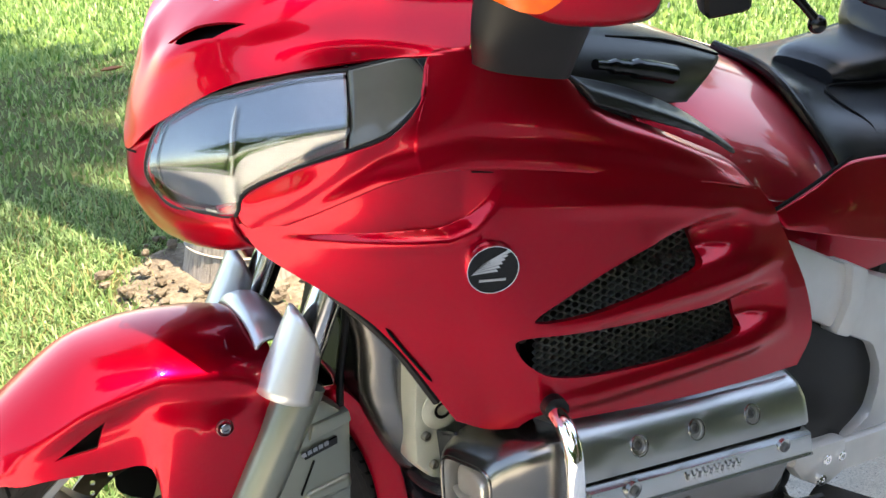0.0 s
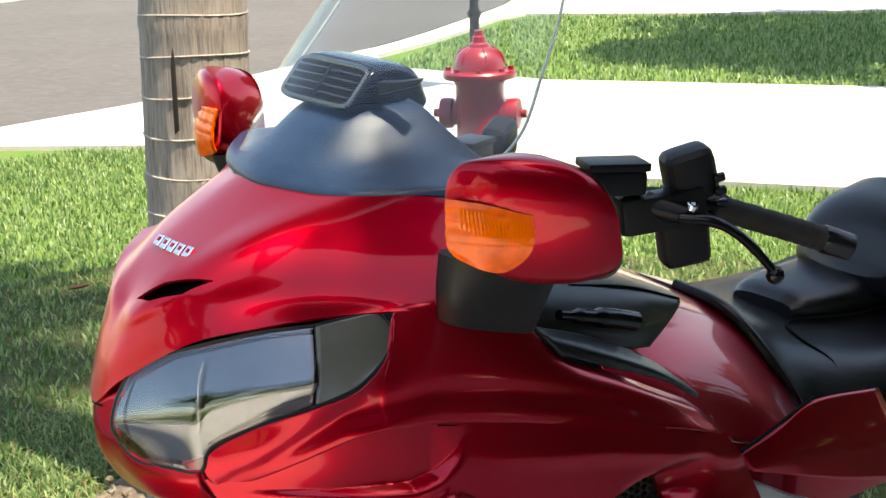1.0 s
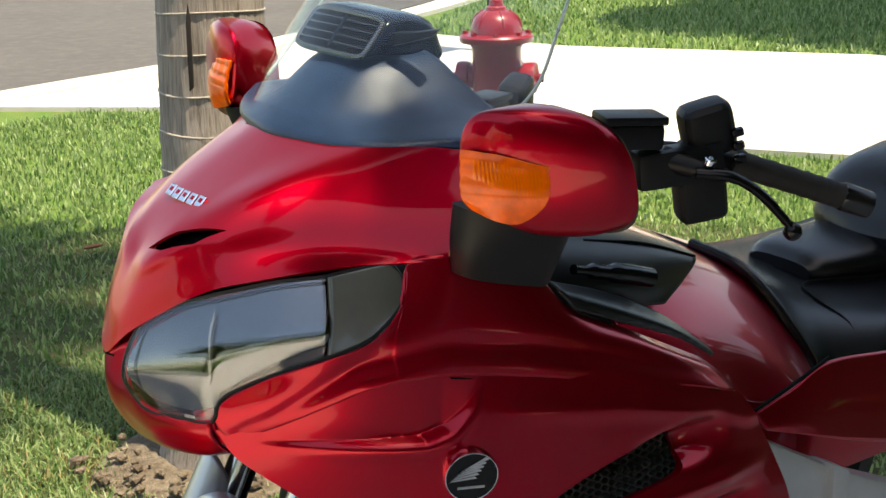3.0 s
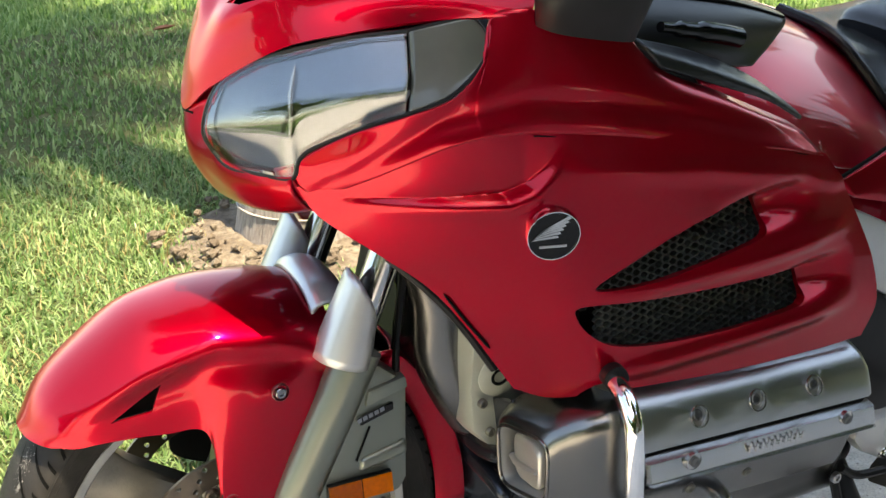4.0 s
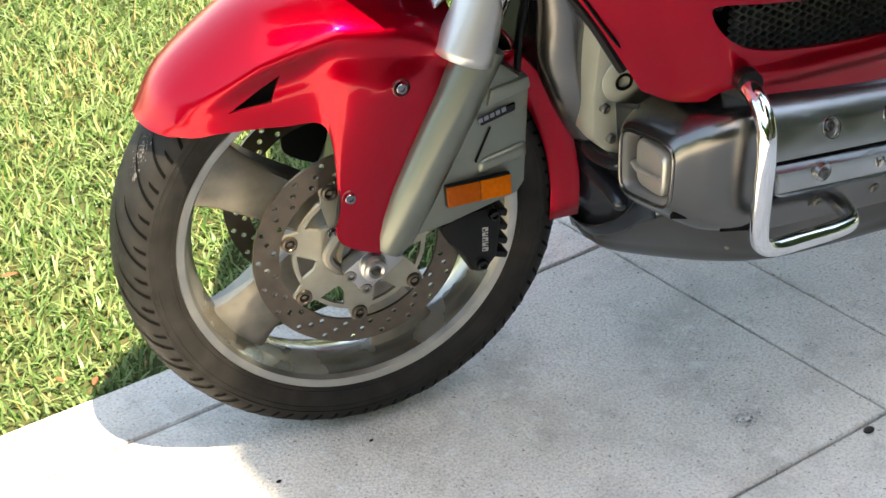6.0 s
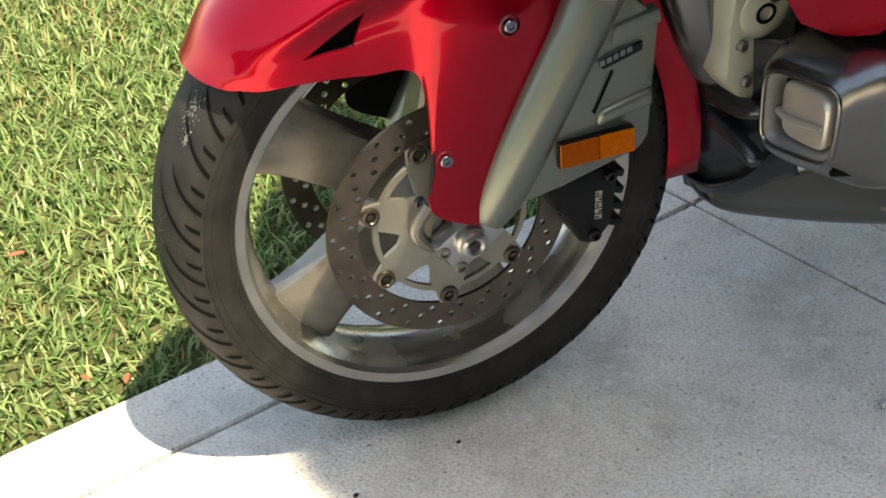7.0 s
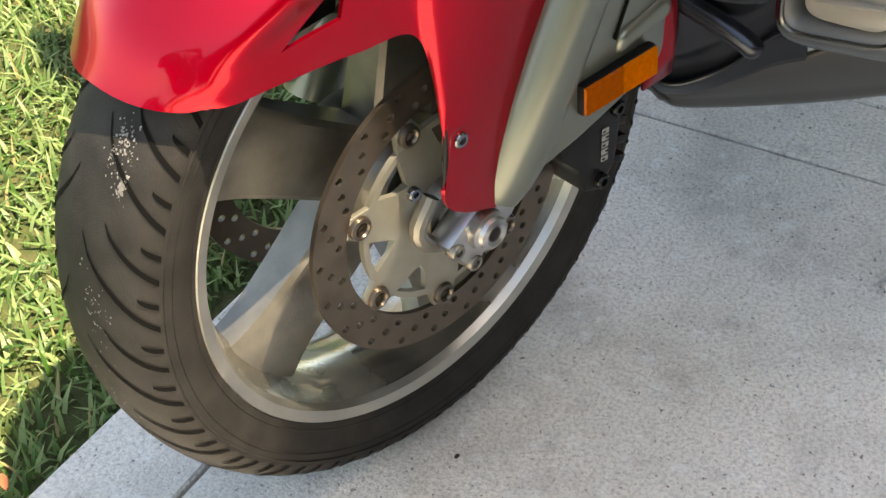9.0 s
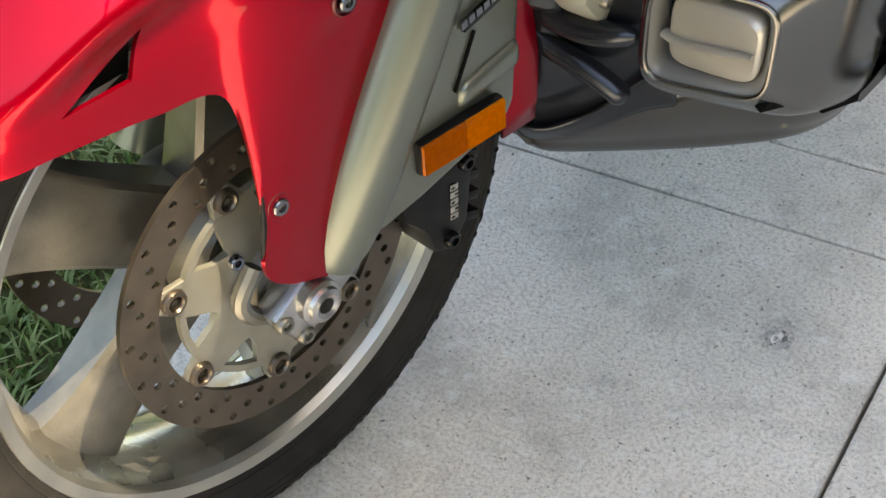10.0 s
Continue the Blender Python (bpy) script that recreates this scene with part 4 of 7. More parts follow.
# recess and lamp
FR = [FOGC[0], ((0.326, -0.263, 0.496), (0.316, -0.364, 0.518), (0.315, -0.366, 0.443), (0.331, -0.266, 0.411)), ((0.372, -0.262, 0.486), (0.344, -0.350, 0.510), (0.344, -0.352, 0.448), (0.374, -0.266, 0.414))]
loft("lamp_recess", FR, mat("recess_plastic", (0.20, 0.195, 0.185), 0.45, 0.2, vary=0.05), fogc, n=48, power=5.0, steps=10, cap=(False, True))
fl = loft("fog_lamp", [((0.370, -0.270, 0.488), (0.342, -0.356, 0.508), (0.342, -0.358, 0.450), (0.372, -0.274, 0.416)), ((0.336, -0.270, 0.490), (0.309, -0.364, 0.514), (0.308, -0.366, 0.448), (0.338, -0.274, 0.418)), ((0.329, -0.274, 0.484), (0.302, -0.360, 0.508), (0.302, -0.362, 0.455), (0.331, -0.278, 0.425))], mat("fog_housing", (0.50, 0.465, 0.405), 0.34, 0.6, vary=0.05), fogc, "fog lamp with ribbed front", n=32, power=4.5, steps=10)
part("lamp_rib", tube(spline([(0.334, -0.270, 0.447), (0.324, -0.292, 0.450), (0.309, -0.330, 0.466), (0.300, -0.360, 0.478)], 14), list(np.interp(np.linspace(0, 1, 14), [0, 0.5, 1], [0.0075, 0.0065, 0.004])), 12, frame_m=BIKE, flat=0.6), fl.data.materials[0], fl)
part("recess_rim", tube(list(ring_rows([FOGC[0]], 48, 5.0)[0]) + [ring_rows([FOGC[0]], 48, 5.0)[0][0]], 0.0028, 10, False, frame_m=BIKE), GREY, fogc)
# dark wedge laid on the cowl paints the shade in its slot
part("cowl_slot", prism([(-0.004, -0.006), (0.030, -0.003), (0.032, 0.006), (0.022, 0.011), (0.002, 0.003)], 0.012, side_frame(0.316, -0.374, 0.4265, nx=-38), 0.001), DARK, fogc)
# points pushed back along the camera's sight line to fit its view
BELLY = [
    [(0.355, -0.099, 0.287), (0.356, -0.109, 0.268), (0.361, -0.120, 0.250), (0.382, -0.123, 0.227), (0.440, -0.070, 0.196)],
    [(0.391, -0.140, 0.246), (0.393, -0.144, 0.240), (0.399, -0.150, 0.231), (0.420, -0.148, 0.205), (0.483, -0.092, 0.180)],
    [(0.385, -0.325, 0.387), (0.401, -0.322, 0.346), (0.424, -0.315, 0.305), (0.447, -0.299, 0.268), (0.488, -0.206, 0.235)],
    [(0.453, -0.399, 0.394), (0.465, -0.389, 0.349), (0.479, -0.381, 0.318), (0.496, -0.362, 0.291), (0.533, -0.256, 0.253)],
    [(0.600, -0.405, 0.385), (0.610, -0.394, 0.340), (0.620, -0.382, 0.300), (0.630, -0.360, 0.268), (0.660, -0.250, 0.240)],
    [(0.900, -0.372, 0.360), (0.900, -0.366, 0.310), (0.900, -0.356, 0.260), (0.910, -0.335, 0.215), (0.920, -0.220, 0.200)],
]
# darker copy of the cowl's grey, with the belly's shade in its colour
belly = sheet("belly_cowl", BELLY, mat("lower_cowl_shade_paint", (0.115, 0.111, 0.105), 0.30, 0.85, vary=0.06, scale=10), bike, 0.005, "satin grey belly cowl under the engine", nu=24, nv=60)
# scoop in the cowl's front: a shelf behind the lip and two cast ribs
# shelf and rib points placed to fit the camera's view
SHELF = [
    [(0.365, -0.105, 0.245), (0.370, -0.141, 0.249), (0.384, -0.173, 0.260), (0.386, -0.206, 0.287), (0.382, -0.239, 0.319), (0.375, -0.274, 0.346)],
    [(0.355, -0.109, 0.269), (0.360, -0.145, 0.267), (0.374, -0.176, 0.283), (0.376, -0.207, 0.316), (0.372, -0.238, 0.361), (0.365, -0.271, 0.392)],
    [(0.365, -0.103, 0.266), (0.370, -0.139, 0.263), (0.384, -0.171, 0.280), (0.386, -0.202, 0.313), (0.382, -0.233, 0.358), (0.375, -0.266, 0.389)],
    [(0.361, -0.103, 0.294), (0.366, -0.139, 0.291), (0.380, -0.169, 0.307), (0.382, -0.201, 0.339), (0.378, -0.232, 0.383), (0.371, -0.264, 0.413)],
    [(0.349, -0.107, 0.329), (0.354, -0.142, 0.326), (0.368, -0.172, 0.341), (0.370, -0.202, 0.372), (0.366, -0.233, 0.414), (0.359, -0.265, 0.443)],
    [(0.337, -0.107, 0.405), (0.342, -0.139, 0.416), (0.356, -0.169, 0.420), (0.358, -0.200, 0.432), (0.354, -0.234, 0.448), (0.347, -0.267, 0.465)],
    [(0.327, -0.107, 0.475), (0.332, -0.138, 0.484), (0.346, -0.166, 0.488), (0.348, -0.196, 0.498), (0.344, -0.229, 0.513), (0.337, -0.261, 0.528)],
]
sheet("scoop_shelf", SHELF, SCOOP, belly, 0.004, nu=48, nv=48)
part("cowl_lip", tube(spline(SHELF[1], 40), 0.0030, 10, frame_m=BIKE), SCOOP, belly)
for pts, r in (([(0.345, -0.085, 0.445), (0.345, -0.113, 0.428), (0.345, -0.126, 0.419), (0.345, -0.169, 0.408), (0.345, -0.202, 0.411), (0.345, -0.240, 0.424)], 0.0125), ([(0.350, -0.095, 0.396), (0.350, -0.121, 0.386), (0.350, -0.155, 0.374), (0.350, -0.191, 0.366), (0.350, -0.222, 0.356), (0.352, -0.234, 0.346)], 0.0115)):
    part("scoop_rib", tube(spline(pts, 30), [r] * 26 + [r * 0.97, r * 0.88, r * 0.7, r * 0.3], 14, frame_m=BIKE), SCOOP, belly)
part("belly_rivet", lathe([(0.0001, -0.001), (0.0035, -0.001), (0.0042, 0.002)], 14, "y", frame_m=side_frame(0.433, -0.359, 0.327, nx=-35)), ALU_DULL, belly)
# dark wedge in place of the shaded gap between cowl and belly
part("cowl_gap", prism([(-0.022, -0.004), (0.016, -0.002), (0.016, 0.016)], 0.012, side_frame(0.388, -0.4175, 0.405, nx=-30), 0.001), DARK, belly)

# ---- cylinder head cover ----
# dark metal for the bolts; on the lower discs it paints a recess's shade
BOLT_SHADE = mat("bolt_recess_shade_metal", (0.15, 0.15, 0.15), 0.40, 0.95)


def head_sec(x, k):
    dz = -0.140 * (x - 0.41)
    s = 1 - k
    prof = [(-0.335, 0.500), (-0.330, 0.585), (-0.385, 0.577), (-0.412, 0.566), (-0.428, 0.548), (-0.437, 0.522), (-0.440, 0.509)]
    return [(x, y * (1 - 0.02 * k) + 0.012 * k, (z - 0.5) * (1 - 0.10 * k) + 0.5 + dz) for y, z in prof]


bm = grid_bm([head_sec(x, 0) for x in (0.412, 0.44, 0.55, 0.66, 0.77, 0.850)] + [head_sec(0.862, 0.25), head_sec(0.868, 1.0)], close_u=True, frame_m=BIKE)
bm.verts.ensure_lookup_table()
for i in (0, 7):
    bm.faces.new([bm.verts[i * 7 + k] for k in range(7)])
bmesh.ops.recalc_face_normals(bm, faces=bm.faces)
head = part("head_cover", bm, ALU, bike, "brushed aluminium cylinder head cover with recessed bolts")
SPOTS = [side_frame(x, y, z, nz=-24) for x, y, z in ((0.515, -0.4330, 0.5265), (0.624, -0.4330, 0.5140), (0.737, -0.4330, 0.5000))]
cut(head, [tube([tuple(fm @ Vector((0, -0.03, 0))), tuple(fm @ Vector((0, 0.006, 0)))], 0.0140, 28) for fm in SPOTS])
head.modifiers.new("even_shading", "WEIGHTED_NORMAL").keep_sharp = True


def band(name, y0, z0, y1, z1, out, x1, material, label=""):
    rows = []
    for x in (0.405, 0.409, 0.55, 0.70, x1 - 0.006, x1):
        dz = -0.140 * (x - 0.41)
        e = 0.006 if x in (0.405, x1) else 0.0
        rows.append([(x, y0 + 0.03, z0 + dz), (x, y0 + e, z0 + dz), (x, y0 - out + e, z0 - 0.003 + dz), (x, (y0 + y1) / 2 - out - 0.002 + e, (z0 + z1) / 2 + dz), (x, y1 - out + e, z1 + 0.003 + dz), (x, y1 + e, z1 + dz), (x, y1 + 0.03, z1 + dz)])
    return part(name, grid_bm(rows, frame_m=BIKE), material, head, label, sharp=25)


band("trim_band", -0.444, 0.504, -0.449, 0.470, 0.012, 0.850, POLISH, "polished trim band with plain raised marks")
band("lower_head", -0.440, 0.462, -0.418, 0.395, 0.008, 0.815, ALU_SHADED)
band("band_lip", -0.450, 0.4755, -0.451, 0.4690, 0.0135, 0.848, POLISH)
# dark box for the shade between head cover and trim band
part("head_gap", box_bm((0.44, 0.02, 0.010), BIKE @ pose(0.625, -0.428, 0.5070 - 0.03, 0, 8, 0)), DARK, head)
for fm in SPOTS:
    part("recess_rim", lathe([(0.0138, -0.0004), (0.0140, -0.0012), (0.0152, -0.0012), (0.0158, 0.001), (0.0138, 0.001)], 28, "y", frame_m=fm, closed_profile=True), POLISH, head)
    bolt("head_bolt", fm @ pose(-0.001, 0.0058, 0.002), 0.0080, 0.005, BOLT_SHADE, head)
for x, y, z in ((0.481, -0.4655, 0.4845), (0.783, -0.4620, 0.4420)):
    fm = side_frame(x, y + 0.004, z)
    part("bolt_recess", lathe([(0.0001, -0.0012), (0.0115, -0.0012), (0.0118, -0.0022), (0.0130, -0.0022), (0.0134, 0.004)], 24, "y", frame_m=fm), POLISH, head)
    bolt("head_bolt", fm @ pose(0, -0.001, 0), 0.0075, 0.004, BOLT_SHADE, head)
for x, y, z in ((0.607, -0.438, 0.411), (0.721, -0.436, 0.398), (0.498, -0.440, 0.426)):
    fm = side_frame(x, y, z, nz=18)
    # proud disc, coloured dark so that it looks sunk
    part("bolt_recess", lathe([(0.0001, -0.0016), (0.0125, -0.0016), (0.013, 0.006)], 24, "y", frame_m=fm), BOLT_SHADE, head)
    bolt("head_bolt", fm, 0.0075, 0.006, ALU_DULL, head)
for k in range(5):
    fm = side_frame(0.592 + 0.0225 * k, -0.4632, 0.4655 - 0.0031 * k) @ pose(0, 0, 0, 0, 8, 0)
    for u, w in ((-0.0062, 0.0042), (0.0062, 0.0042), (0.0, 0.0085)):
        part("raised_mark", box_bm((w, 0.0030, 0.0125 if w < 0.005 else 0.0035), fm @ pose(u, 0, 0), 0.0008, 1), POLISH, head)

# chrome guard bar
bar = part("guard_bar", tube(spline([(0.405, -0.360, 0.600), (0.385, -0.415, 0.606), (0.372, -0.455, 0.588), (0.369, -0.468, 0.550), (0.370, -0.470, 0.500), (0.374, -0.470, 0.440), (0.382, -0.470, 0.415), (0.405, -0.470, 0.402), (0.450, -0.470, 0.397), (0.520, -0.466, 0.388), (0.555, -0.455, 0.384), (0.572, -0.420, 0.384)], 70), 0.0125, 20, frame_m=BIKE), CHROME, bike, "chrome engine guard bar")
part("bar_grommet", tube(spline([(0.402, -0.372, 0.606), (0.390, -0.405, 0.610)], 4), 0.0165, 18, frame_m=BIKE), BLACK, bar)

# ---- windshield and instrument cowl ----
SHIELD = [
    [(0.262, 0, 1.182), (0.281, -0.10, 1.182), (0.322, -0.18, 1.188), (0.392, -0.268, 1.205)],
    [(0.330, 0, 1.272), (0.345, -0.10, 1.270), (0.382, -0.18, 1.270), (0.466, -0.279, 1.258)],
    [(0.402, 0, 1.365), (0.414, -0.10, 1.362), (0.448, -0.18, 1.358), (0.515, -0.266, 1.330)],
    [(0.475, 0, 1.455), (0.486, -0.10, 1.450), (0.512, -0.17, 1.442), (0.566, -0.245, 1.412)],
    [(0.534, 0, 1.528), (0.541, -0.08, 1.522), (0.560, -0.14, 1.510), (0.596, -0.216, 1.476)],
    [(0.545, 0, 1.541), (0.553, -0.06, 1.537), (0.570, -0.12, 1.524), (0.590, -0.200, 1.497)],
]
FAR_IN = (0.84, 0.90, 0.86, 0.84, 0.84, 0.84)
shield_ob = sheet("windshield", [[(x, -y * k, z) for x, y, z in reversed(r[1:])] + r for r, k in zip(SHIELD, FAR_IN)], thin_glass("windshield_plastic", (0.90, 0.93, 0.94), 0.024), bike, 0.004, "tall clear plastic windshield", nu=60, nv=40)
shield_ob.visible_shadow = False
rim_path = spline([r[3] for r in SHIELD], 30).tolist() + spline([SHIELD[5][3], SHIELD[5][2], SHIELD[5][1], SHIELD[5][0], (0.553, 0.05, 1.537), (0.570, 0.10, 1.524), (0.590, 0.168, 1.497)], 40).tolist()[1:] + spline([(r[3][0], -r[3][1] * k, r[3][2]) for r, k in zip(SHIELD[::-1], FAR_IN[::-1])], 30).tolist()[1:]
part("shield_edge", tube(rim_path, 0.0022, 6, False, frame_m=BIKE), mat("shield_edge_plastic", (0.50, 0.54, 0.52), 0.2, vary=0.05), shield_ob)
# the blue in this base colour paints sky reflected by the windshield
DASHMAT = mat("dash_sky_sheen", (0.010, 0.024, 0.056), 0.34, spec=0.36, vary=0.15, scale=40, bump=0.25, bump_scale=500)
DASH = [
    [(0.256, 0, 1.176), (0.264, -0.055, 1.177), (0.283, -0.115, 1.178), (0.316, -0.170, 1.183), (0.362, -0.218, 1.189), (0.394, -0.258, 1.190)],
    [(0.262, 0, 1.190), (0.270, -0.055, 1.190), (0.290, -0.112, 1.190), (0.326, -0.165, 1.193), (0.372, -0.210, 1.197), (0.404, -0.250, 1.197)],
    [(0.300, 0, 1.222), (0.308, -0.050, 1.222), (0.330, -0.092, 1.214), (0.370, -0.135, 1.206), (0.420, -0.180, 1.203), (0.450, -0.230, 1.199)],
    [(0.362, 0, 1.266), (0.372, -0.050, 1.266), (0.398, -0.082, 1.256), (0.430, -0.108, 1.235), (0.465, -0.150, 1.208), (0.500, -0.210, 1.198)],
    [(0.450, 0, 1.280), (0.458, -0.050, 1.278), (0.470, -0.080, 1.266), (0.486, -0.110, 1.240), (0.520, -0.150, 1.200), (0.560, -0.210, 1.170)],
]
dash = sheet("instrument_cowl", [[(x, -y, z) for x, y, z in reversed(r[1:5])] + r for r in DASH], DASHMAT, bike, 0.004, "dark grained instrument cowl, blue sky sheen in its colour", nu=60, nv=36)
# the vent opening faces forward and up
def vent_frame(u, v, w=0.0):
    """u across, v up the opening, w out of it."""
    return VENT_O + u * VENT_U + v * VENT_V + w * VENT_W


VENT_U, VENT_V = Vector((0.06, -0.998, -0.01)).normalized(), Vector((0.66, 0.04, 0.75)).normalized()
VENT_W = VENT_V.cross(VENT_U).normalized()
if VENT_W.x > 0:
    VENT_W = -VENT_W
VENT_O = Vector((0.374, 0.010, 1.299))


def vent_box(name, u, v, w, su, sv, sw, material, parent, bevel=0.003):
    c = vent_frame(u, v, w)
    m = Matrix(((VENT_U.x, VENT_V.x, VENT_W.x, c.x), (VENT_U.y, VENT_V.y, VENT_W.y, c.y), (VENT_U.z, VENT_V.z, VENT_W.z, c.z), (0, 0, 0, 1)))
    return part(name, box_bm((su, sv, sw), BIKE @ m, bevel), material, parent)


VENTMAT = mat("vent_gloss_plastic", (0.008, 0.011, 0.020), 0.16, spec=0.5, vary=0.1, scale=40)
body = [[tuple(vent_frame(u * k, v * k) + Vector(d)) for u, v in ((-0.080, 0.036), (0.080, 0.036), (0.080, -0.036), (-0.080, -0.036))] for k, d in ((0.97, (-0.001, 0, -0.001)), (1.0, (0.006, 0, 0.002)), (0.99, (0.040, 0, 0.002)), (0.93, (0.080, 0, -0.010)), (0.72, (0.115, 0, -0.045)))]
vent = loft("air_vent", body, VENTMAT, dash, n=44, power=5.0, steps=16)
tagged(vent, "adjustable air vent with horizontal slats")
# black plate for the shade inside the vent
vent_box("vent_mouth", 0, 0, 0.0005, 0.146, 0.062, 0.004, DARK, vent)
corner = [tuple(vent_frame(u, v)) for u, v in ((-0.073, 0.031), (0.073, 0.031), (0.073, -0.031), (-0.073, -0.031))]
ring = ring_rows([corner], 44, 7.0)[0]
part("vent_frame", tube(list(ring) + [ring[0]], 0.0042, 10, False, frame_m=BIKE), mat("vent_frame_paint", (0.16, 0.17, 0.18), 0.16, 0.85), vent)
SLAT = mat("vent_slat", (0.05, 0.053, 0.06), 0.18, 0.5)
for k in range(4):
    vent_box("slat", 0, -0.018 + 0.012 * k, -0.001, 0.136, 0.0035, 0.010, SLAT, vent, 0.001)
vent_box("slat", 0.0, 0, 0.002, 0.005, 0.050, 0.006, BLACK_GLOSS, vent, 0.001)
part("vent_lever", prism([(0, -0.006), (0.055, 0.010), (0.062, 0.020), (0.030, 0.014), (0, 0.012)], 0.02, BIKE @ pose(0.395, -0.078, 1.296, 0, 0, -58), 0.003), BLACK, vent)

# ---- mirrors ----
MIR = [
    ((0.300, -0.345, 1.240), (0.316, -0.382, 1.240), (0.320, -0.390, 1.165), (0.300, -0.350, 1.165)),
    ((0.304, -0.338, 1.262), (0.334, -0.402, 1.266), (0.342, -0.412, 1.144), (0.304, -0.342, 1.150)),
    ((0.322, -0.332, 1.268), (0.372, -0.434, 1.274), (0.388, -0.444, 1.122), (0.325, -0.330, 1.126)),
    ((0.362, -0.330, 1.275), (0.416, -0.464, 1.266), (0.436, -0.470, 1.114), (0.366, -0.322, 1.116)),
    ((0.400, -0.330, 1.271), (0.440, -0.474, 1.253), (0.468, -0.480, 1.117), (0.404, -0.320, 1.113)),
]
AMB = [
    [(0.297, -0.352, 1.224), (0.316, -0.382, 1.222), (0.340, -0.404, 1.216), (0.366, -0.423, 1.208)],
    [(0.292, -0.358, 1.196), (0.314, -0.392, 1.192), (0.338, -0.413, 1.187), (0.364, -0.430, 1.184)],
    [(0.293, -0.360, 1.172), (0.315, -0.394, 1.166), (0.338, -0.413, 1.162), (0.359, -0.428, 1.166)],
    [(0.306, -0.362, 1.156), (0.320, -0.390, 1.146), (0.336, -0.406, 1.143), (0.348, -0.416, 1.150)],
]
AMBER_GLASS = mat("amber_signal_lens", (0.80, 0.105, 0.001), 0.3, 0.0, coat=0.08, vary=0.22, scale=60)
FACET = mat("amber_facet", (0.86, 0.165, 0.002), 0.14, 0.0, coat=0.5)


def turned(p, a=math.radians(30), cx=0.415, cy=0.370):
    """The far mirror, turned about its middle to fit the camera's view."""
    dx, dy = p[0] - cx, p[1] - cy
    return (cx + dx * math.cos(a) - dy * math.sin(a), cy + dx * math.sin(a) + dy * math.cos(a), p[2])


def mirror(s, label):
    flip = lambda p: (p[0], p[1] * -s, p[2]) if s < 0 else turned((p[0] + 0.037, -p[1] - 0.024, p[2] - 0.006))
    secs = [tuple(flip(p) for p in sec) for sec in MIR]
    m = loft("mirror", secs, RED, bike, label, n=44, power=2.7, steps=28, cap=(True, False), sharp=60)
    loft("mirror_glass", [secs[4], tuple(tuple(0.9 * c + 0.1 * d for c, d in zip(p, np.mean(secs[4], axis=0))) for p in secs[4])], BLACK, m, n=44, power=3.2, steps=4, cap=(False, True))
    a = sheet("signal_lens", [[flip((x - 0.003, y - 0.003 + (0.010 if s > 0 else 0), z)) for x, y, z in r] for r in AMB], AMBER_GLASS, m, 0.006, "amber turn signal lens with moulded ribs", nu=72, nv=64, shape=lambda x, y, z: (x - 0.0006 * math.sin(z * 420) * (1 if z > 1.176 else 0) - 0.0005 * math.sin(y * 330) * (1 if z > 1.195 else 0), y, z))
    lens = patch([[flip((x - 0.0075, y - 0.0075 + (0.010 if s > 0 else 0), z)) for x, y, z in r] for r in AMB], 24, 24)
    for j in range(3, 22) if s < 0 else ():
        part("lens_facet", grid_bm([[tuple(lens[i][j] + (lens[i][j + 1] - lens[i][j]) * f) for f in (0.0, 0.55)] for i in range(2, 9 + j // 6)], frame_m=BIKE), FACET, a)
    base = [((0.296, -0.318, 1.155), (0.312, -0.372, 1.148), (0.420, -0.436, 1.130), (0.430, -0.330, 1.140)), ((0.298, -0.312, 1.110), (0.312, -0.362, 1.100), (0.420, -0.412, 1.090), (0.440, -0.320, 1.095)), ((0.312, -0.300, 1.064), (0.328, -0.342, 1.056), (0.420, -0.384, 1.040), (0.440, -0.310, 1.046))]
    loft("mirror_base", [tuple(flip(p) for p in sec) for sec in (base if s < 0 else [base[0], tuple((x, y, z + 0.02) for x, y, z in base[1])])], BLACK, m, "black plastic mirror base", n=32, power=3.4, steps=12)
    return m


mirror(-1, "red mirror housing with amber turn signal")
mirror(1, "red mirror housing with amber turn signal")
part("paint_chip", box_bm((0.004, 0.0006, 0.006), side_frame(0.468, -0.4795, 1.146, nx=20), 0.0002), WHITE, bike.children[-1])

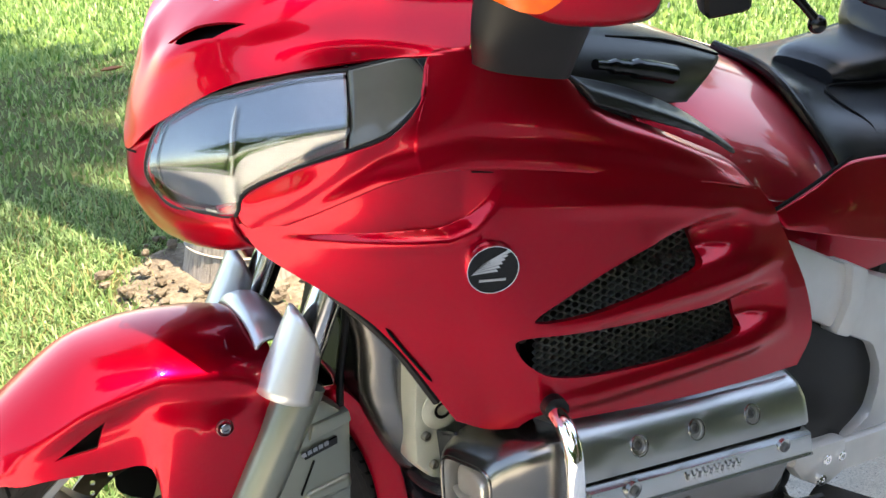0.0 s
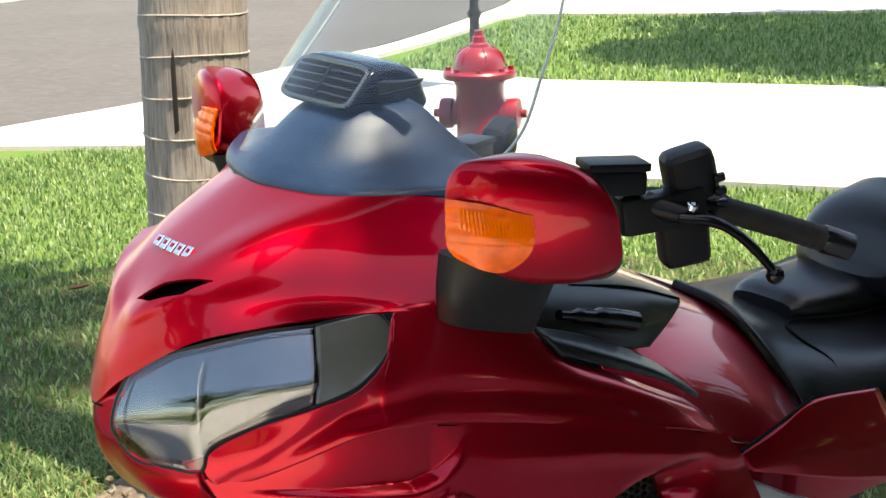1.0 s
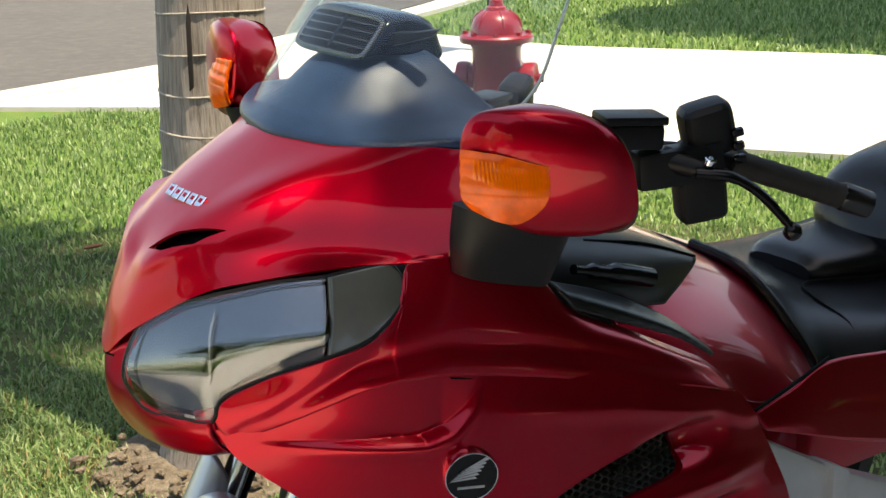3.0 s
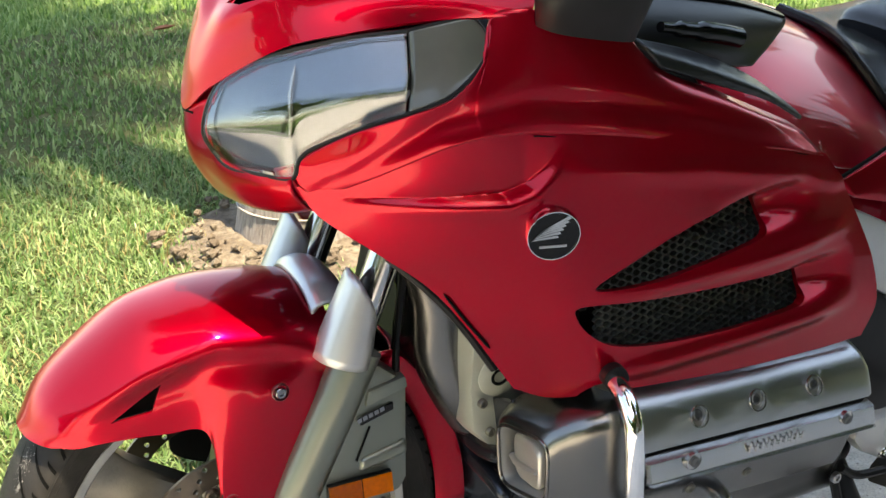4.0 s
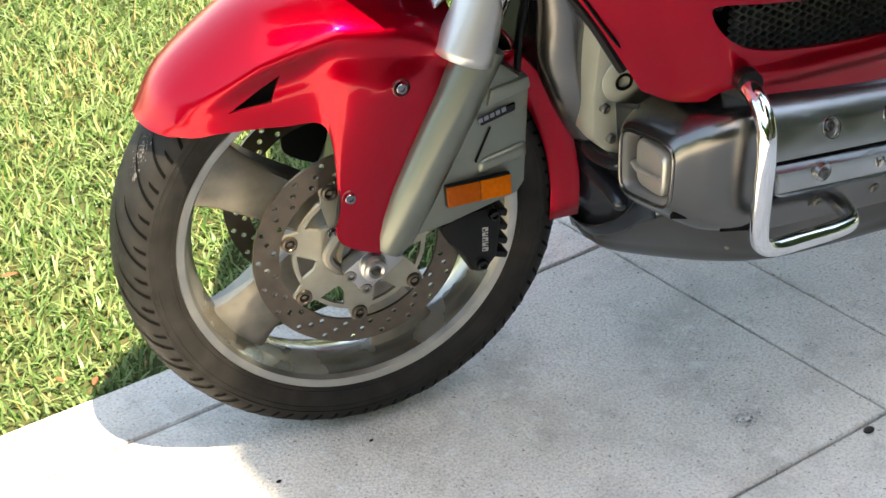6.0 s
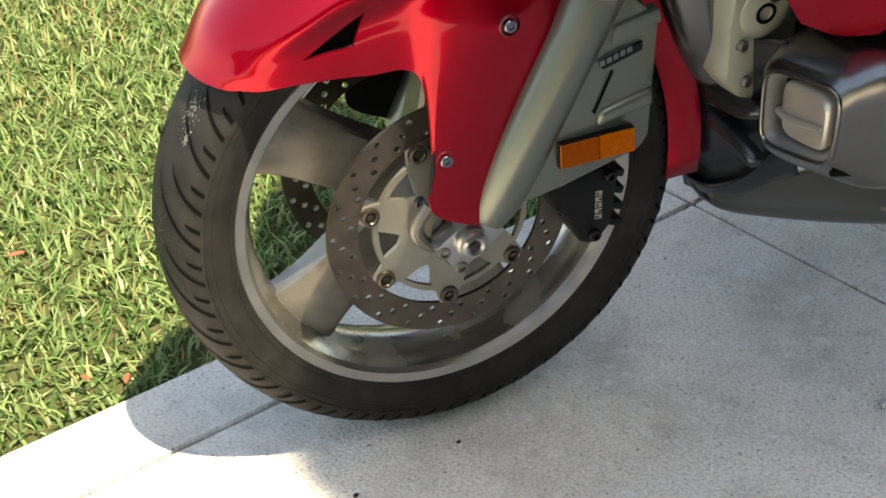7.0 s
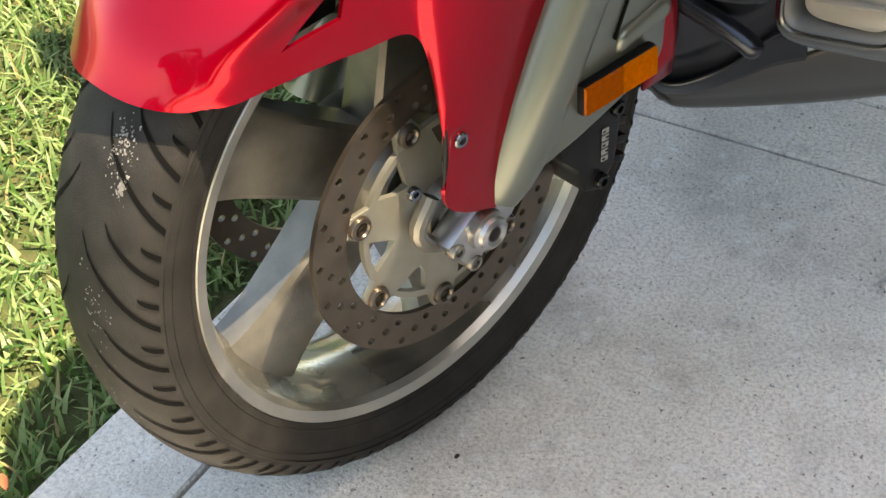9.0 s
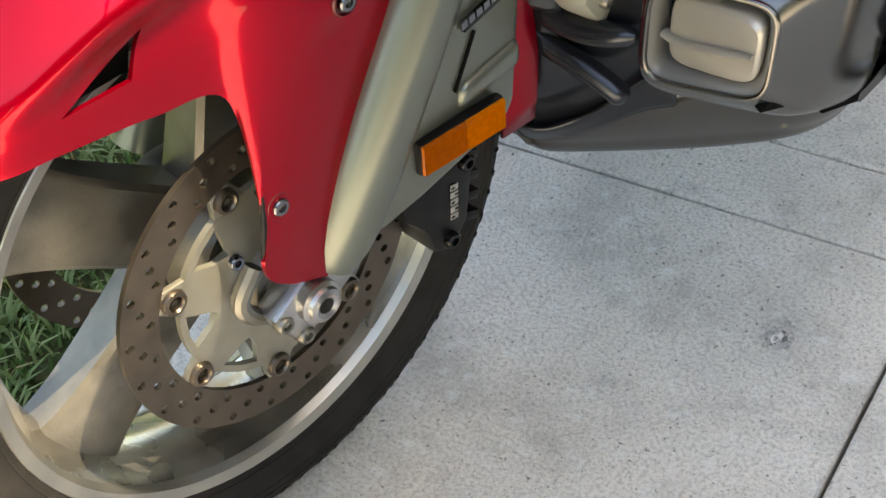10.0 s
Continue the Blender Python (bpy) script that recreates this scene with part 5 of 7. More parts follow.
# ---- handlebar controls ----
def controls(s):
    f = lambda x, y, z: (x, y * -s, z) if s < 0 else (x + 0.240, y * -s - 0.040, z - 0.104)
    side = "left" if s < 0 else "right"
    hb = part("handlebar", tube(spline([f(0.56, -0.22, 1.15), f(0.66, -0.31, 1.165), f(0.745, -0.37, 1.146), f(0.908, -0.460, 1.084)], 20), 0.011, 12, frame_m=BIKE), BLACK, bike, "black handlebar with rubber grip and controls")
    g = spline([f(0.735, -0.365, 1.149), f(0.83, -0.417, 1.114), f(0.872, -0.440, 1.098)], 24)
    part("grip", tube(g, [0.021, 0.021] + [0.0172 + 0.0006 * math.sin(k * 2.2) for k in range(22)], 18, frame_m=BIKE), RUBBER, hb, "ribbed black rubber grip")
    part("bar_end", tube([f(0.872, -0.440, 1.098), f(0.876, -0.4422, 1.0965), f(0.908, -0.460, 1.084)], [0.018, 0.0195, 0.0185], 20, frame_m=BIKE), mat("dark_chrome", (0.05, 0.05, 0.05), 0.22, 0.9) if s < 0 else bpy.data.materials["dark_chrome"], hb, "dark polished bar end weight")
    o = f(0.700, -0.352, 1.162)
    part("clamp_block", box_bm((0.052, 0.045, 0.075), BIKE @ pose(o[0] - 0.004, o[1], o[2] - 0.016, 6, -12, s * 28), 0.010, 2), BLACK, hb)
    part("clamp_block", box_bm((0.098, 0.040, 0.050), BIKE @ pose(o[0] - 0.050, o[1] + 0.012 * -s, o[2] - 0.012, 0, -6, s * 24), 0.008, 2), BLACK, hb)
    part("switch_block", box_bm((0.068, 0.050, 0.072), BIKE @ pose(o[0], o[1], o[2] + 0.034, 6, -16, s * 28), 0.018, 3), BLACK, hb, "black switch housing")
    part("switch_block", box_bm((0.066, 0.045, 0.066), BIKE @ pose(o[0] - 0.005, o[1], o[2] - 0.055, 6, -10, s * 28), 0.014, 3), BLACK, hb)
    r = f(0.602, -0.311, 1.186)
    part("reservoir", box_bm((0.080, 0.048, 0.034), BIKE @ pose(r[0], r[1], r[2] + 0.006, 0, 2, s * 22), 0.008, 2), BLACK, hb, "black clutch fluid reservoir")
    part("reservoir_lid", box_bm((0.086, 0.054, 0.012), BIKE @ pose(r[0], r[1], r[2] + 0.028, 0, 2, s * 22), 0.004, 2), BLACK, hb)
    part("lever_perch", tube([f(0.640, -0.335, 1.160), f(0.668, -0.385, 1.150)], [0.018, 0.012], 12, frame_m=BIKE), BLACK, hb)
    bolt("perch_screw", BIKE @ pose(*f(0.665, -0.393, 1.164), -70), 0.008, 0.006, CHROME, hb)
    part("lever", tube(spline([f(0.650, -0.384, 1.150), f(0.685, -0.412, 1.146), f(0.715, -0.438, 1.124), f(0.750, -0.463, 1.080)], 20), [0.0105] * 8 + [0.009] * 8 + [0.008] * 4, 12, frame_m=BIKE, flat=0.75), BLACK_GLOSS, hb, "black lever with a ball end")
    b = bmesh.new()
    bmesh.ops.create_uvsphere(b, u_segments=16, v_segments=12, radius=0.0125, matrix=BIKE @ Matrix.Translation(f(0.751, -0.464, 1.075)))
    part("lever_ball", b, BLACK_GLOSS, hb)
    part("cable", tube(spline([f(0.655, -0.330, 1.150), f(0.630, -0.300, 1.128), f(0.590, -0.250, 1.110), f(0.560, -0.200, 1.07)], 16), 0.005, 8, frame_m=BIKE), BLACK, hb)
    for k in range(3):
        c = f(0.722 - 0.004 * k, -0.392, 1.178 + 0.018 * (k - 1))
        part("switch_button", box_bm((0.016, 0.010, 0.011), BIKE @ pose(*c, 6, -16, s * 28), 0.003, 2), BLACK_GLOSS, hb)
    part("clutch_hose", tube(spline([f(0.57, -0.29, 1.18), f(0.54, -0.24, 1.15), f(0.56, -0.18, 1.08)], 14), 0.006, 8, frame_m=BIKE), BLACK, hb)


controls(-1)
controls(1)

# ---- pocket panels, tank, seat ----
TRIM = mat("soft_black_plastic", (0.009, 0.0095, 0.011), 0.34, vary=0.12, scale=30, bump=0.12, bump_scale=600)
POCKET = [
    [(0.470, -0.16, 1.070), (0.620, -0.15, 1.040), (0.760, -0.14, 0.995), (0.850, -0.17, 0.962)],
    [(0.470, -0.24, 1.055), (0.610, -0.23, 1.030), (0.740, -0.22, 0.997), (0.842, -0.215, 0.958)],
    [(0.480, -0.275, 1.010), (0.600, -0.270, 0.985), (0.700, -0.260, 0.962), (0.805, -0.235, 0.944)],
    [(0.500, -0.270, 0.960), (0.600, -0.265, 0.940), (0.680, -0.262, 0.930), (0.740, -0.255, 0.918)],
]
pocket = sheet("pocket_cover", POCKET, TRIM, bike, 0.006, "black plastic pocket cover beside the tank", nu=30, nv=26)
part("cover_groove", tube(spline([(0.60, -0.236, 1.032), (0.72, -0.229, 1.005), (0.838, -0.219, 0.962)], 14), 0.002, 6, frame_m=BIKE), DARK, pocket)
part("power_lead", tube(spline([(0.530, -0.295, 1.020), (0.585, -0.290, 1.005), (0.640, -0.285, 0.990), (0.685, -0.280, 0.975)], 20), [0.007] * 4 + [0.011, 0.010, 0.011, 0.010, 0.011] + [0.014] * 11, 12, frame_m=BIKE), BLACK_GLOSS, bike, "black power lead with a socket end")
FIN = [
    [(0.480, -0.300, 1.004), (0.590, -0.295, 0.965), (0.690, -0.300, 0.915), (0.770, -0.315, 0.855)],
    [(0.482, -0.322, 0.996), (0.590, -0.324, 0.950), (0.690, -0.326, 0.902), (0.774, -0.322, 0.848)],
    [(0.500, -0.330, 0.972), (0.610, -0.328, 0.926), (0.700, -0.326, 0.888), (0.772, -0.322, 0.845)],
]
sheet("trim_fin", FIN, TRIM, bike, 0.005, "black ribbed trim fin above the side panel", nu=40, nv=16, shape=lambda x, y, z: (x, y - 0.0008 * math.sin(z * 500), z + 0.010))
TANK = [
    [(0.66, 0.12, 1.010), (0.80, 0.12, 0.985), (0.95, 0.12, 0.930), (1.08, 0.12, 0.876), (1.20, 0.12, 0.83)],
    [(0.66, -0.06, 1.010), (0.80, -0.07, 0.972), (0.95, -0.075, 0.914), (1.07, -0.08, 0.860), (1.16, -0.085, 0.815)],
    [(0.66, -0.170, 0.970), (0.79, -0.175, 0.935), (0.92, -0.180, 0.880), (1.04, -0.178, 0.820), (1.125, -0.172, 0.770)],
    [(0.65, -0.245, 0.915), (0.77, -0.255, 0.880), (0.89, -0.262, 0.822), (1.02, -0.255, 0.768), (1.11, -0.235, 0.722)],
    [(0.65, -0.295, 0.850), (0.77, -0.310, 0.815), (0.88, -0.312, 0.755), (1.00, -0.300, 0.728), (1.10, -0.280, 0.700)],
]
sheet("tank_cover", TANK, RED, bike, 0.005, "metallic red tank cover", nu=50, nv=40)
SIDECOV = [
    [(0.868, -0.326, 0.742), (0.960, -0.318, 0.757), (1.065, -0.300, 0.772), (1.25, -0.285, 0.745)],
    [(0.880, -0.336, 0.722), (0.980, -0.334, 0.715), (1.090, -0.325, 0.705), (1.27, -0.315, 0.670)],
    [(0.890, -0.336, 0.715), (1.000, -0.340, 0.678), (1.110, -0.338, 0.640), (1.28, -0.332, 0.590)],
]
sidecov = sheet("side_cover", SIDECOV, RED, bike, 0.005, "red side cover under the seat", nu=30, nv=20)
part("cover_seam", tube(spline([(0.868, -0.328, 0.748), (0.960, -0.318, 0.763), (1.065, -0.300, 0.778)], 12), 0.003, 6, frame_m=BIKE), DARK, sidecov)
SEAT = [
    [(1.075, 0.16, 0.875), (1.20, 0.17, 0.815), (1.35, 0.18, 0.790), (1.55, 0.20, 0.780), (1.80, 0.20, 0.80)],
    [(1.060, 0.00, 0.880), (1.18, 0.00, 0.820), (1.35, 0.00, 0.775), (1.55, 0.00, 0.765), (1.80, 0.00, 0.79)],
    [(1.070, -0.10, 0.866), (1.18, -0.11, 0.802), (1.33, -0.14, 0.765), (1.55, -0.16, 0.760), (1.80, -0.16, 0.785)],
    [(1.095, -0.155, 0.815), (1.185, -0.180, 0.755), (1.33, -0.215, 0.740), (1.55, -0.23, 0.742), (1.80, -0.23, 0.765)],
    [(1.130, -0.205, 0.735), (1.200, -0.235, 0.675), (1.33, -0.270, 0.650), (1.55, -0.28, 0.66), (1.80, -0.28, 0.69)],
    [(1.140, -0.200, 0.700), (1.210, -0.235, 0.640), (1.33, -0.265, 0.610), (1.55, -0.275, 0.62), (1.80, -0.275, 0.65)],
]
seat = sheet("seat", SEAT, LEATHER, bike, 0.008, "black vinyl saddle with stitched seams", nu=50, nv=40)
part("seat_piping", tube(spline([(1.066, 0.00, 0.884), (1.074, -0.10, 0.870), (1.098, -0.157, 0.819), (1.132, -0.208, 0.738), (1.150, -0.215, 0.69)], 24), 0.010, 10, frame_m=BIKE), LEATHER, seat)
part("seat_stitch", tube(spline([(1.23, -0.225, 0.70), (1.26, -0.19, 0.752), (1.245, -0.12, 0.785), (1.30, -0.06, 0.785), (1.45, -0.08, 0.772), (1.6, -0.08, 0.770)], 24), 0.0025, 6, frame_m=BIKE @ pose(0, 0, 0.003)), DARK, seat)
loft("backrest", [((1.520, 0.08, 0.870), (1.520, -0.10, 0.870), (1.500, -0.10, 0.83), (1.500, 0.08, 0.83)), ((1.545, 0.12, 0.915), (1.545, -0.14, 0.915), (1.515, -0.15, 0.79), (1.515, 0.12, 0.79)), ((1.60, 0.14, 0.955), (1.60, -0.16, 0.955), (1.57, -0.16, 0.78), (1.57, 0.14, 0.78)), ((1.68, 0.14, 0.975), (1.68, -0.16, 0.975), (1.68, -0.16, 0.77), (1.68, 0.14, 0.77))], LEATHER, bike, "black padded backrest", n=40, power=2.6, steps=18)
loft("rear_seat", [((1.33, 0.10, 0.805), (1.33, -0.04, 0.805), (1.33, -0.04, 0.77), (1.33, 0.10, 0.77)), ((1.38, 0.12, 0.825), (1.38, -0.06, 0.825), (1.38, -0.06, 0.75), (1.38, 0.12, 0.75)), ((1.55, 0.13, 0.835), (1.55, -0.08, 0.83), (1.55, -0.08, 0.74), (1.55, 0.13, 0.74))], LEATHER, bike, "black padded rear saddle", n=36, power=3.0, steps=10)

# ---- frame casting, rider peg and stand behind the engine ----
SIL2 = mat("silver_cast", (0.50, 0.50, 0.49), 0.38, 0.45, vary=0.06, scale=18)
mainf = part("main_frame", prism([(0.800, 0.744), (0.844, 0.722), (0.940, 0.672), (1.034, 0.621), (1.141, 0.568), (1.30, 0.50), (1.30, 0.24), (1.10, 0.262), (1.094, 0.290), (1.147, 0.315), (1.160, 0.360), (1.158, 0.402), (1.130, 0.452), (1.045, 0.498), (0.927, 0.566), (0.830, 0.630)], 0.06, BIKE @ pose(0, -0.338, 0), 0.012), SIL2, bike, "silver cast frame with a black inner panel")
part("frame_clip", prism([(1.036, 0.624), (1.078, 0.604), (1.076, 0.550), (1.048, 0.494), (1.014, 0.510), (1.040, 0.560)], 0.05, BIKE @ pose(0, -0.352, 0), 0.006), SIL2, mainf)
part("inner_cover", prism([(0.84, 0.640), (0.93, 0.585), (1.05, 0.515), (1.14, 0.465), (1.175, 0.410), (1.175, 0.330), (1.10, 0.275), (0.88, 0.285), (0.85, 0.42)], 0.05, BIKE @ pose(0, -0.318, 0), 0.012), BLACK, mainf)
peg = part("peg_bracket", prism([(0.890, 0.333), (0.899, 0.350), (0.948, 0.353), (1.016, 0.345), (1.026, 0.284), (0.987, 0.272), (0.967, 0.271), (0.916, 0.302)], 0.03, BIKE @ pose(0, -0.395, 0), 0.010), SIL2, bike, "silver footpeg bracket with bolts")
for x, z in ((0.967, 0.324), (1.003, 0.318), (0.960, 0.290)):
    bolt("bracket_bolt", side_frame(x, -0.395, z), 0.009, 0.006, CHROME, peg)
part("peg_arm", box_bm((0.16, 0.02, 0.055), BIKE @ pose(1.090, -0.385, 0.303, 0, 6, 0), 0.008), SIL2, peg)
part("foot_peg", box_bm((0.05, 0.10, 0.03), BIKE @ pose(0.99, -0.42, 0.245, 0, 0, 20), 0.008), RUBBER, peg)
stand = part("side_stand", tube(spline([(0.900, -0.345, 0.285), (0.925, -0.375, 0.20), (0.975, -0.420, 0.06), (0.990, -0.435, 0.03)], 14), [0.018] * 6 + [0.014] * 8, 14, frame_m=BIKE), BLACK, bike, "black side stand holding the bike")
part("stand_pivot", lathe([(0.0001, -0.02), (0.012, -0.02), (0.022, -0.016), (0.024, 0.02)], 20, "y", frame_m=side_frame(0.905, -0.345, 0.292)), BLACK, stand)
bolt("stand_bolt", side_frame(0.868, -0.385, 0.272), 0.009, 0.006, ALU, stand)
part("stand_spring", tube([(0.880, -0.372, 0.262), (0.905, -0.385, 0.16)], [0.008, 0.008], 10, frame_m=BIKE), BLACK, stand)
part("stand_foot", box_bm((0.07, 0.05, 0.008), pose(0.992, -0.385, 0.006), 0.003), BLACK, stand)
part("gear_pedal", tube(spline([(0.95, -0.41, 0.268), (0.90, -0.40, 0.272), (0.86, -0.40, 0.300)], 10), 0.007, 8, frame_m=BIKE), BLACK, peg)
# rear wheel, hidden behind the bodywork, carries the tail
part("rear_wheel", lathe([(0.21, -0.08), (0.27, -0.095), (0.30, -0.07), (0.315, 0.0), (0.30, 0.07), (0.27, 0.095), (0.21, 0.08)], 64, "y", frame_m=BIKE @ pose(1.71, 0, 0.315), closed_profile=True), RUBBER, bike, "black rear tyre")
part("tail_body", box_bm((0.75, 0.34, 0.30), BIKE @ pose(1.55, 0, 0.60), 0.06), RED, bike)

# ---- ground materials ----
def layered(name, c1, c2, c3, s1, s2, rough, bump=0.3, bump_scale=120.0, speck=0.0, speck_color=(0.02, 0.02, 0.02), speck_scale=260.0, dist=0.004, stretch=1.0):
    """Two scales of colour change, fine relief and optional dark specks."""
    m = bpy.data.materials.new(name)
    m.use_nodes = True
    nt = m.node_tree
    b = nt.nodes["Principled BSDF"]
    b.inputs["Roughness"].default_value = rough
    b.inputs["Specular IOR Level"].default_value = 0.25
    tc = nt.nodes.new("ShaderNodeTexCoord")
    mp = nt.nodes.new("ShaderNodeMapping")
    mp.inputs["Scale"].default_value = (1, 1, stretch)
    nt.links.new(tc.outputs["Object"], mp.inputs["Vector"])

    def noise_node(scale, detail=6):
        n = nt.nodes.new("ShaderNodeTexNoise")
        n.inputs["Scale"].default_value, n.inputs["Detail"].default_value, n.inputs["Roughness"].default_value = scale, detail, 0.62
        nt.links.new(mp.outputs[0], n.inputs["Vector"])
        return n

    def ramp(src, lo, hi):
        r = nt.nodes.new("ShaderNodeMapRange")
        r.inputs[1].default_value, r.inputs[2].default_value = lo, hi
        nt.links.new(src, r.inputs[0])
        return r.outputs[0]

    def mix(fac, a, c):
        x = nt.nodes.new("ShaderNodeMix")
        x.data_type = "RGBA"
        nt.links.new(fac, x.inputs["Factor"])
        for sock, v in ((x.inputs["A"], a), (x.inputs["B"], c)):
            if isinstance(v, tuple):
                sock.default_value = (*v, 1)
            else:
                nt.links.new(v, sock)
        return x.outputs["Result"]

    col = mix(ramp(noise_node(s1).outputs[0], 0.35, 0.65), c1, c2)
    col = mix(ramp(noise_node(s2).outputs[0], 0.45, 0.75), col, c3)
    if speck:
        col = mix(ramp(noise_node(speck_scale, 4).outputs[0], 0.66 - speck, 0.72 - speck), col, speck_color)
        col = mix(ramp(noise_node(5.5, 8).outputs[0], 0.50, 0.98), col, tuple(0.66 * v for v in c3))
        col = mix(ramp(noise_node(17.0, 9).outputs[0], 0.56, 0.98), col, tuple(0.60 * v for v in c3))
        col = mix(ramp(noise_node(38.0, 7).outputs[0], 0.56, 0.78), col, tuple(min(0.86, 1.12 * v) for v in c1))
        col = mix(ramp(noise_node(8.0, 10).outputs[0], 0.64, 0.80), col, tuple(min(0.88, 1.2 * v) for v in c1))
    nt.links.new(col, b.inputs["Base Color"])
    fine = noise_node(bump_scale, 5)
    bp = nt.nodes.new("ShaderNodeBump")
    bp.inputs["Strength"].default_value, bp.inputs["Distance"].default_value = bump, dist
    nt.links.new(fine.outputs[0], bp.inputs["Height"])
    nt.links.new(bp.outputs[0], b.inputs["Normal"])
    return m


CONCRETE = layered("broom_concrete", (0.86, 0.81, 0.74), (0.75, 0.705, 0.64), (0.44, 0.415, 0.38), 2.6, 210.0, 0.9, 1.0, 170.0, 0.036, (0.20, 0.185, 0.165), 125.0)
PALE = layered("pale_concrete", (0.55, 0.53, 0.49), (0.47, 0.45, 0.415), (0.41, 0.385, 0.35), 0.8, 6.0, 0.9, 0.3, 120.0)
ASPHALT = layered("asphalt_surface", (0.088, 0.083, 0.080), (0.072, 0.068, 0.066), (0.105, 0.099, 0.095), 0.5, 9.0, 0.9, 0.4, 160.0)
SOIL = layered("lawn_soil", (0.07, 0.145, 0.025), (0.105, 0.18, 0.035), (0.13, 0.15, 0.045), 1.2, 7.0, 0.95, 0.6, 90.0, dist=0.02)
BARE = layered("bare_soil", (0.12, 0.09, 0.065), (0.24, 0.20, 0.15), (0.07, 0.05, 0.036), 9.0, 45.0, 0.95, 0.9, 60.0, dist=0.02)
BARK = layered("palm_bark", (0.34, 0.30, 0.27), (0.26, 0.225, 0.20), (0.11, 0.092, 0.08), 10.0, 130.0, 0.9, 1.0, 150.0, dist=0.006, stretch=0.07)
BRICKRED = layered("red_paver", (0.36, 0.13, 0.08), (0.30, 0.10, 0.06), (0.42, 0.18, 0.12), 2.0, 12.0, 0.85)
STUCCO = layered("beige_stucco", (0.58, 0.47, 0.33), (0.54, 0.43, 0.30), (0.50, 0.40, 0.28), 0.6, 8.0, 0.9)


def leaf_mat(name, c1, c2, rough=0.45, through=0.35):
    """Leaf or blade: colour varies from piece to piece, with light passing through."""
    m = bpy.data.materials.new(name)
    m.use_nodes = True
    nt = m.node_tree
    b = nt.nodes["Principled BSDF"]
    b.inputs["Roughness"].default_value = rough
    b.inputs["Specular IOR Level"].default_value = 0.3
    geo = nt.nodes.new("ShaderNodeNewGeometry")
    x = nt.nodes.new("ShaderNodeMix")
    x.data_type = "RGBA"
    nt.links.new(geo.outputs["Random Per Island"], x.inputs["Factor"])
    x.inputs["A"].default_value, x.inputs["B"].default_value = (*c1, 1), (*c2, 1)
    nt.links.new(x.outputs["Result"], b.inputs["Base Color"])
    tl = nt.nodes.new("ShaderNodeBsdfTranslucent")
    nt.links.new(x.outputs["Result"], tl.inputs[0])
    mx = nt.nodes.new("ShaderNodeMixShader")
    mx.inputs[0].default_value = through
    nt.links.new(b.outputs[0], mx.inputs[1])
    nt.links.new(tl.outputs[0], mx.inputs[2])
    nt.links.new(mx.outputs[0], nt.nodes["Material Output"].inputs[0])
    return m


GRASS = leaf_mat("grass_blade", (0.052, 0.135, 0.026), (0.31, 0.40, 0.17), 0.4, 0.40)
STRAW = leaf_mat("dry_blade", (0.34, 0.27, 0.13), (0.22, 0.20, 0.07), 0.6, 0.2)
FOLIAGE = leaf_mat("tree_leaf", (0.035, 0.075, 0.014), (0.07, 0.13, 0.025), 0.35, 0.25)
HEDGE = leaf_mat("hedge_leaf", (0.02, 0.045, 0.012), (0.05, 0.09, 0.02), 0.4, 0.2)
FLOWER = leaf_mat("flower_petal", (0.65, 0.16, 0.03), (0.75, 0.30, 0.05), 0.5, 0.3)
TALLGRASS = leaf_mat("tall_grass", (0.22, 0.24, 0.07), (0.38, 0.36, 0.15), 0.5, 0.3)


def slab(name, outline, top, thick, material, label, category, kind="structure", bevel=0.0):
    bm = bmesh.new()
    f = bm.faces.new([bm.verts.new((x, y, top)) for x, y in outline])
    r = bmesh.ops.extrude_face_region(bm, geom=[f])
    bmesh.ops.translate(bm, vec=(0, 0, -thick), verts=[v for v in r["geom"] if isinstance(v, bmesh.types.BMVert)])
    if bevel:
        bmesh.ops.recalc_face_normals(bm, faces=bm.faces)
        bmesh.ops.bevel(bm, geom=[e for e in bm.edges if all(abs(v.co.z - top) < 1e-6 for v in e.verts)], offset=bevel, segments=2, affect="EDGES")
    ob = link_mesh(name, bm, material, smooth=False)
    return tagged(ob, label, category, kind=kind) if label else ob


bm = bmesh.new()
bmesh.ops.create_grid(bm, size=400, x_segments=4, y_segments=4, matrix=Matrix.Translation((0, 0, -0.030)))
tagged(link_mesh("ground", bm, SOIL, smooth=False), "green mown lawn reaching to the horizon", "lawn", kind="structure")

# concrete pad under the bike: separate slabs with narrow joints
SL = math.radians(5.2)
PAD = Matrix(((0.9981, -0.1097, 0, 0), (0.0610, 0.9940, 0, 0), (0, 0, 1, 0), (0, 0, 0, 1)))  # skewed so that the joints fit the camera's view
pad = tagged(new("pavement"), "grey broom-finished concrete pad with cut joints", "concrete pad", kind="structure")
xs = [-9.7, -8.2, -6.7, -5.2, -3.7, -2.55, -1.05, 0.6230, 0.7754, 2.30, 2.85]
ys = [-9.8, -7.9, -6.0, -3.6, -2.30, -1.08, -0.4845, 0.1300, 0.2630]
for i in range(len(xs) - 1):
    for j in range(len(ys) - 1):
        x0, x1, y0, y1 = xs[i], xs[i + 1], ys[j], ys[j + 1]
        if x1 < -3.0 and y0 < -7.0:
            continue
        b = box_bm((x1 - x0 - 0.005, y1 - y0 - 0.005, 0.08), PAD @ Matrix.Translation(((x0 + x1) / 2, (y0 + y1) / 2, -0.040)), 0.003, 1)
        link_mesh("slab", b, CONCRETE, pad, smooth=False)
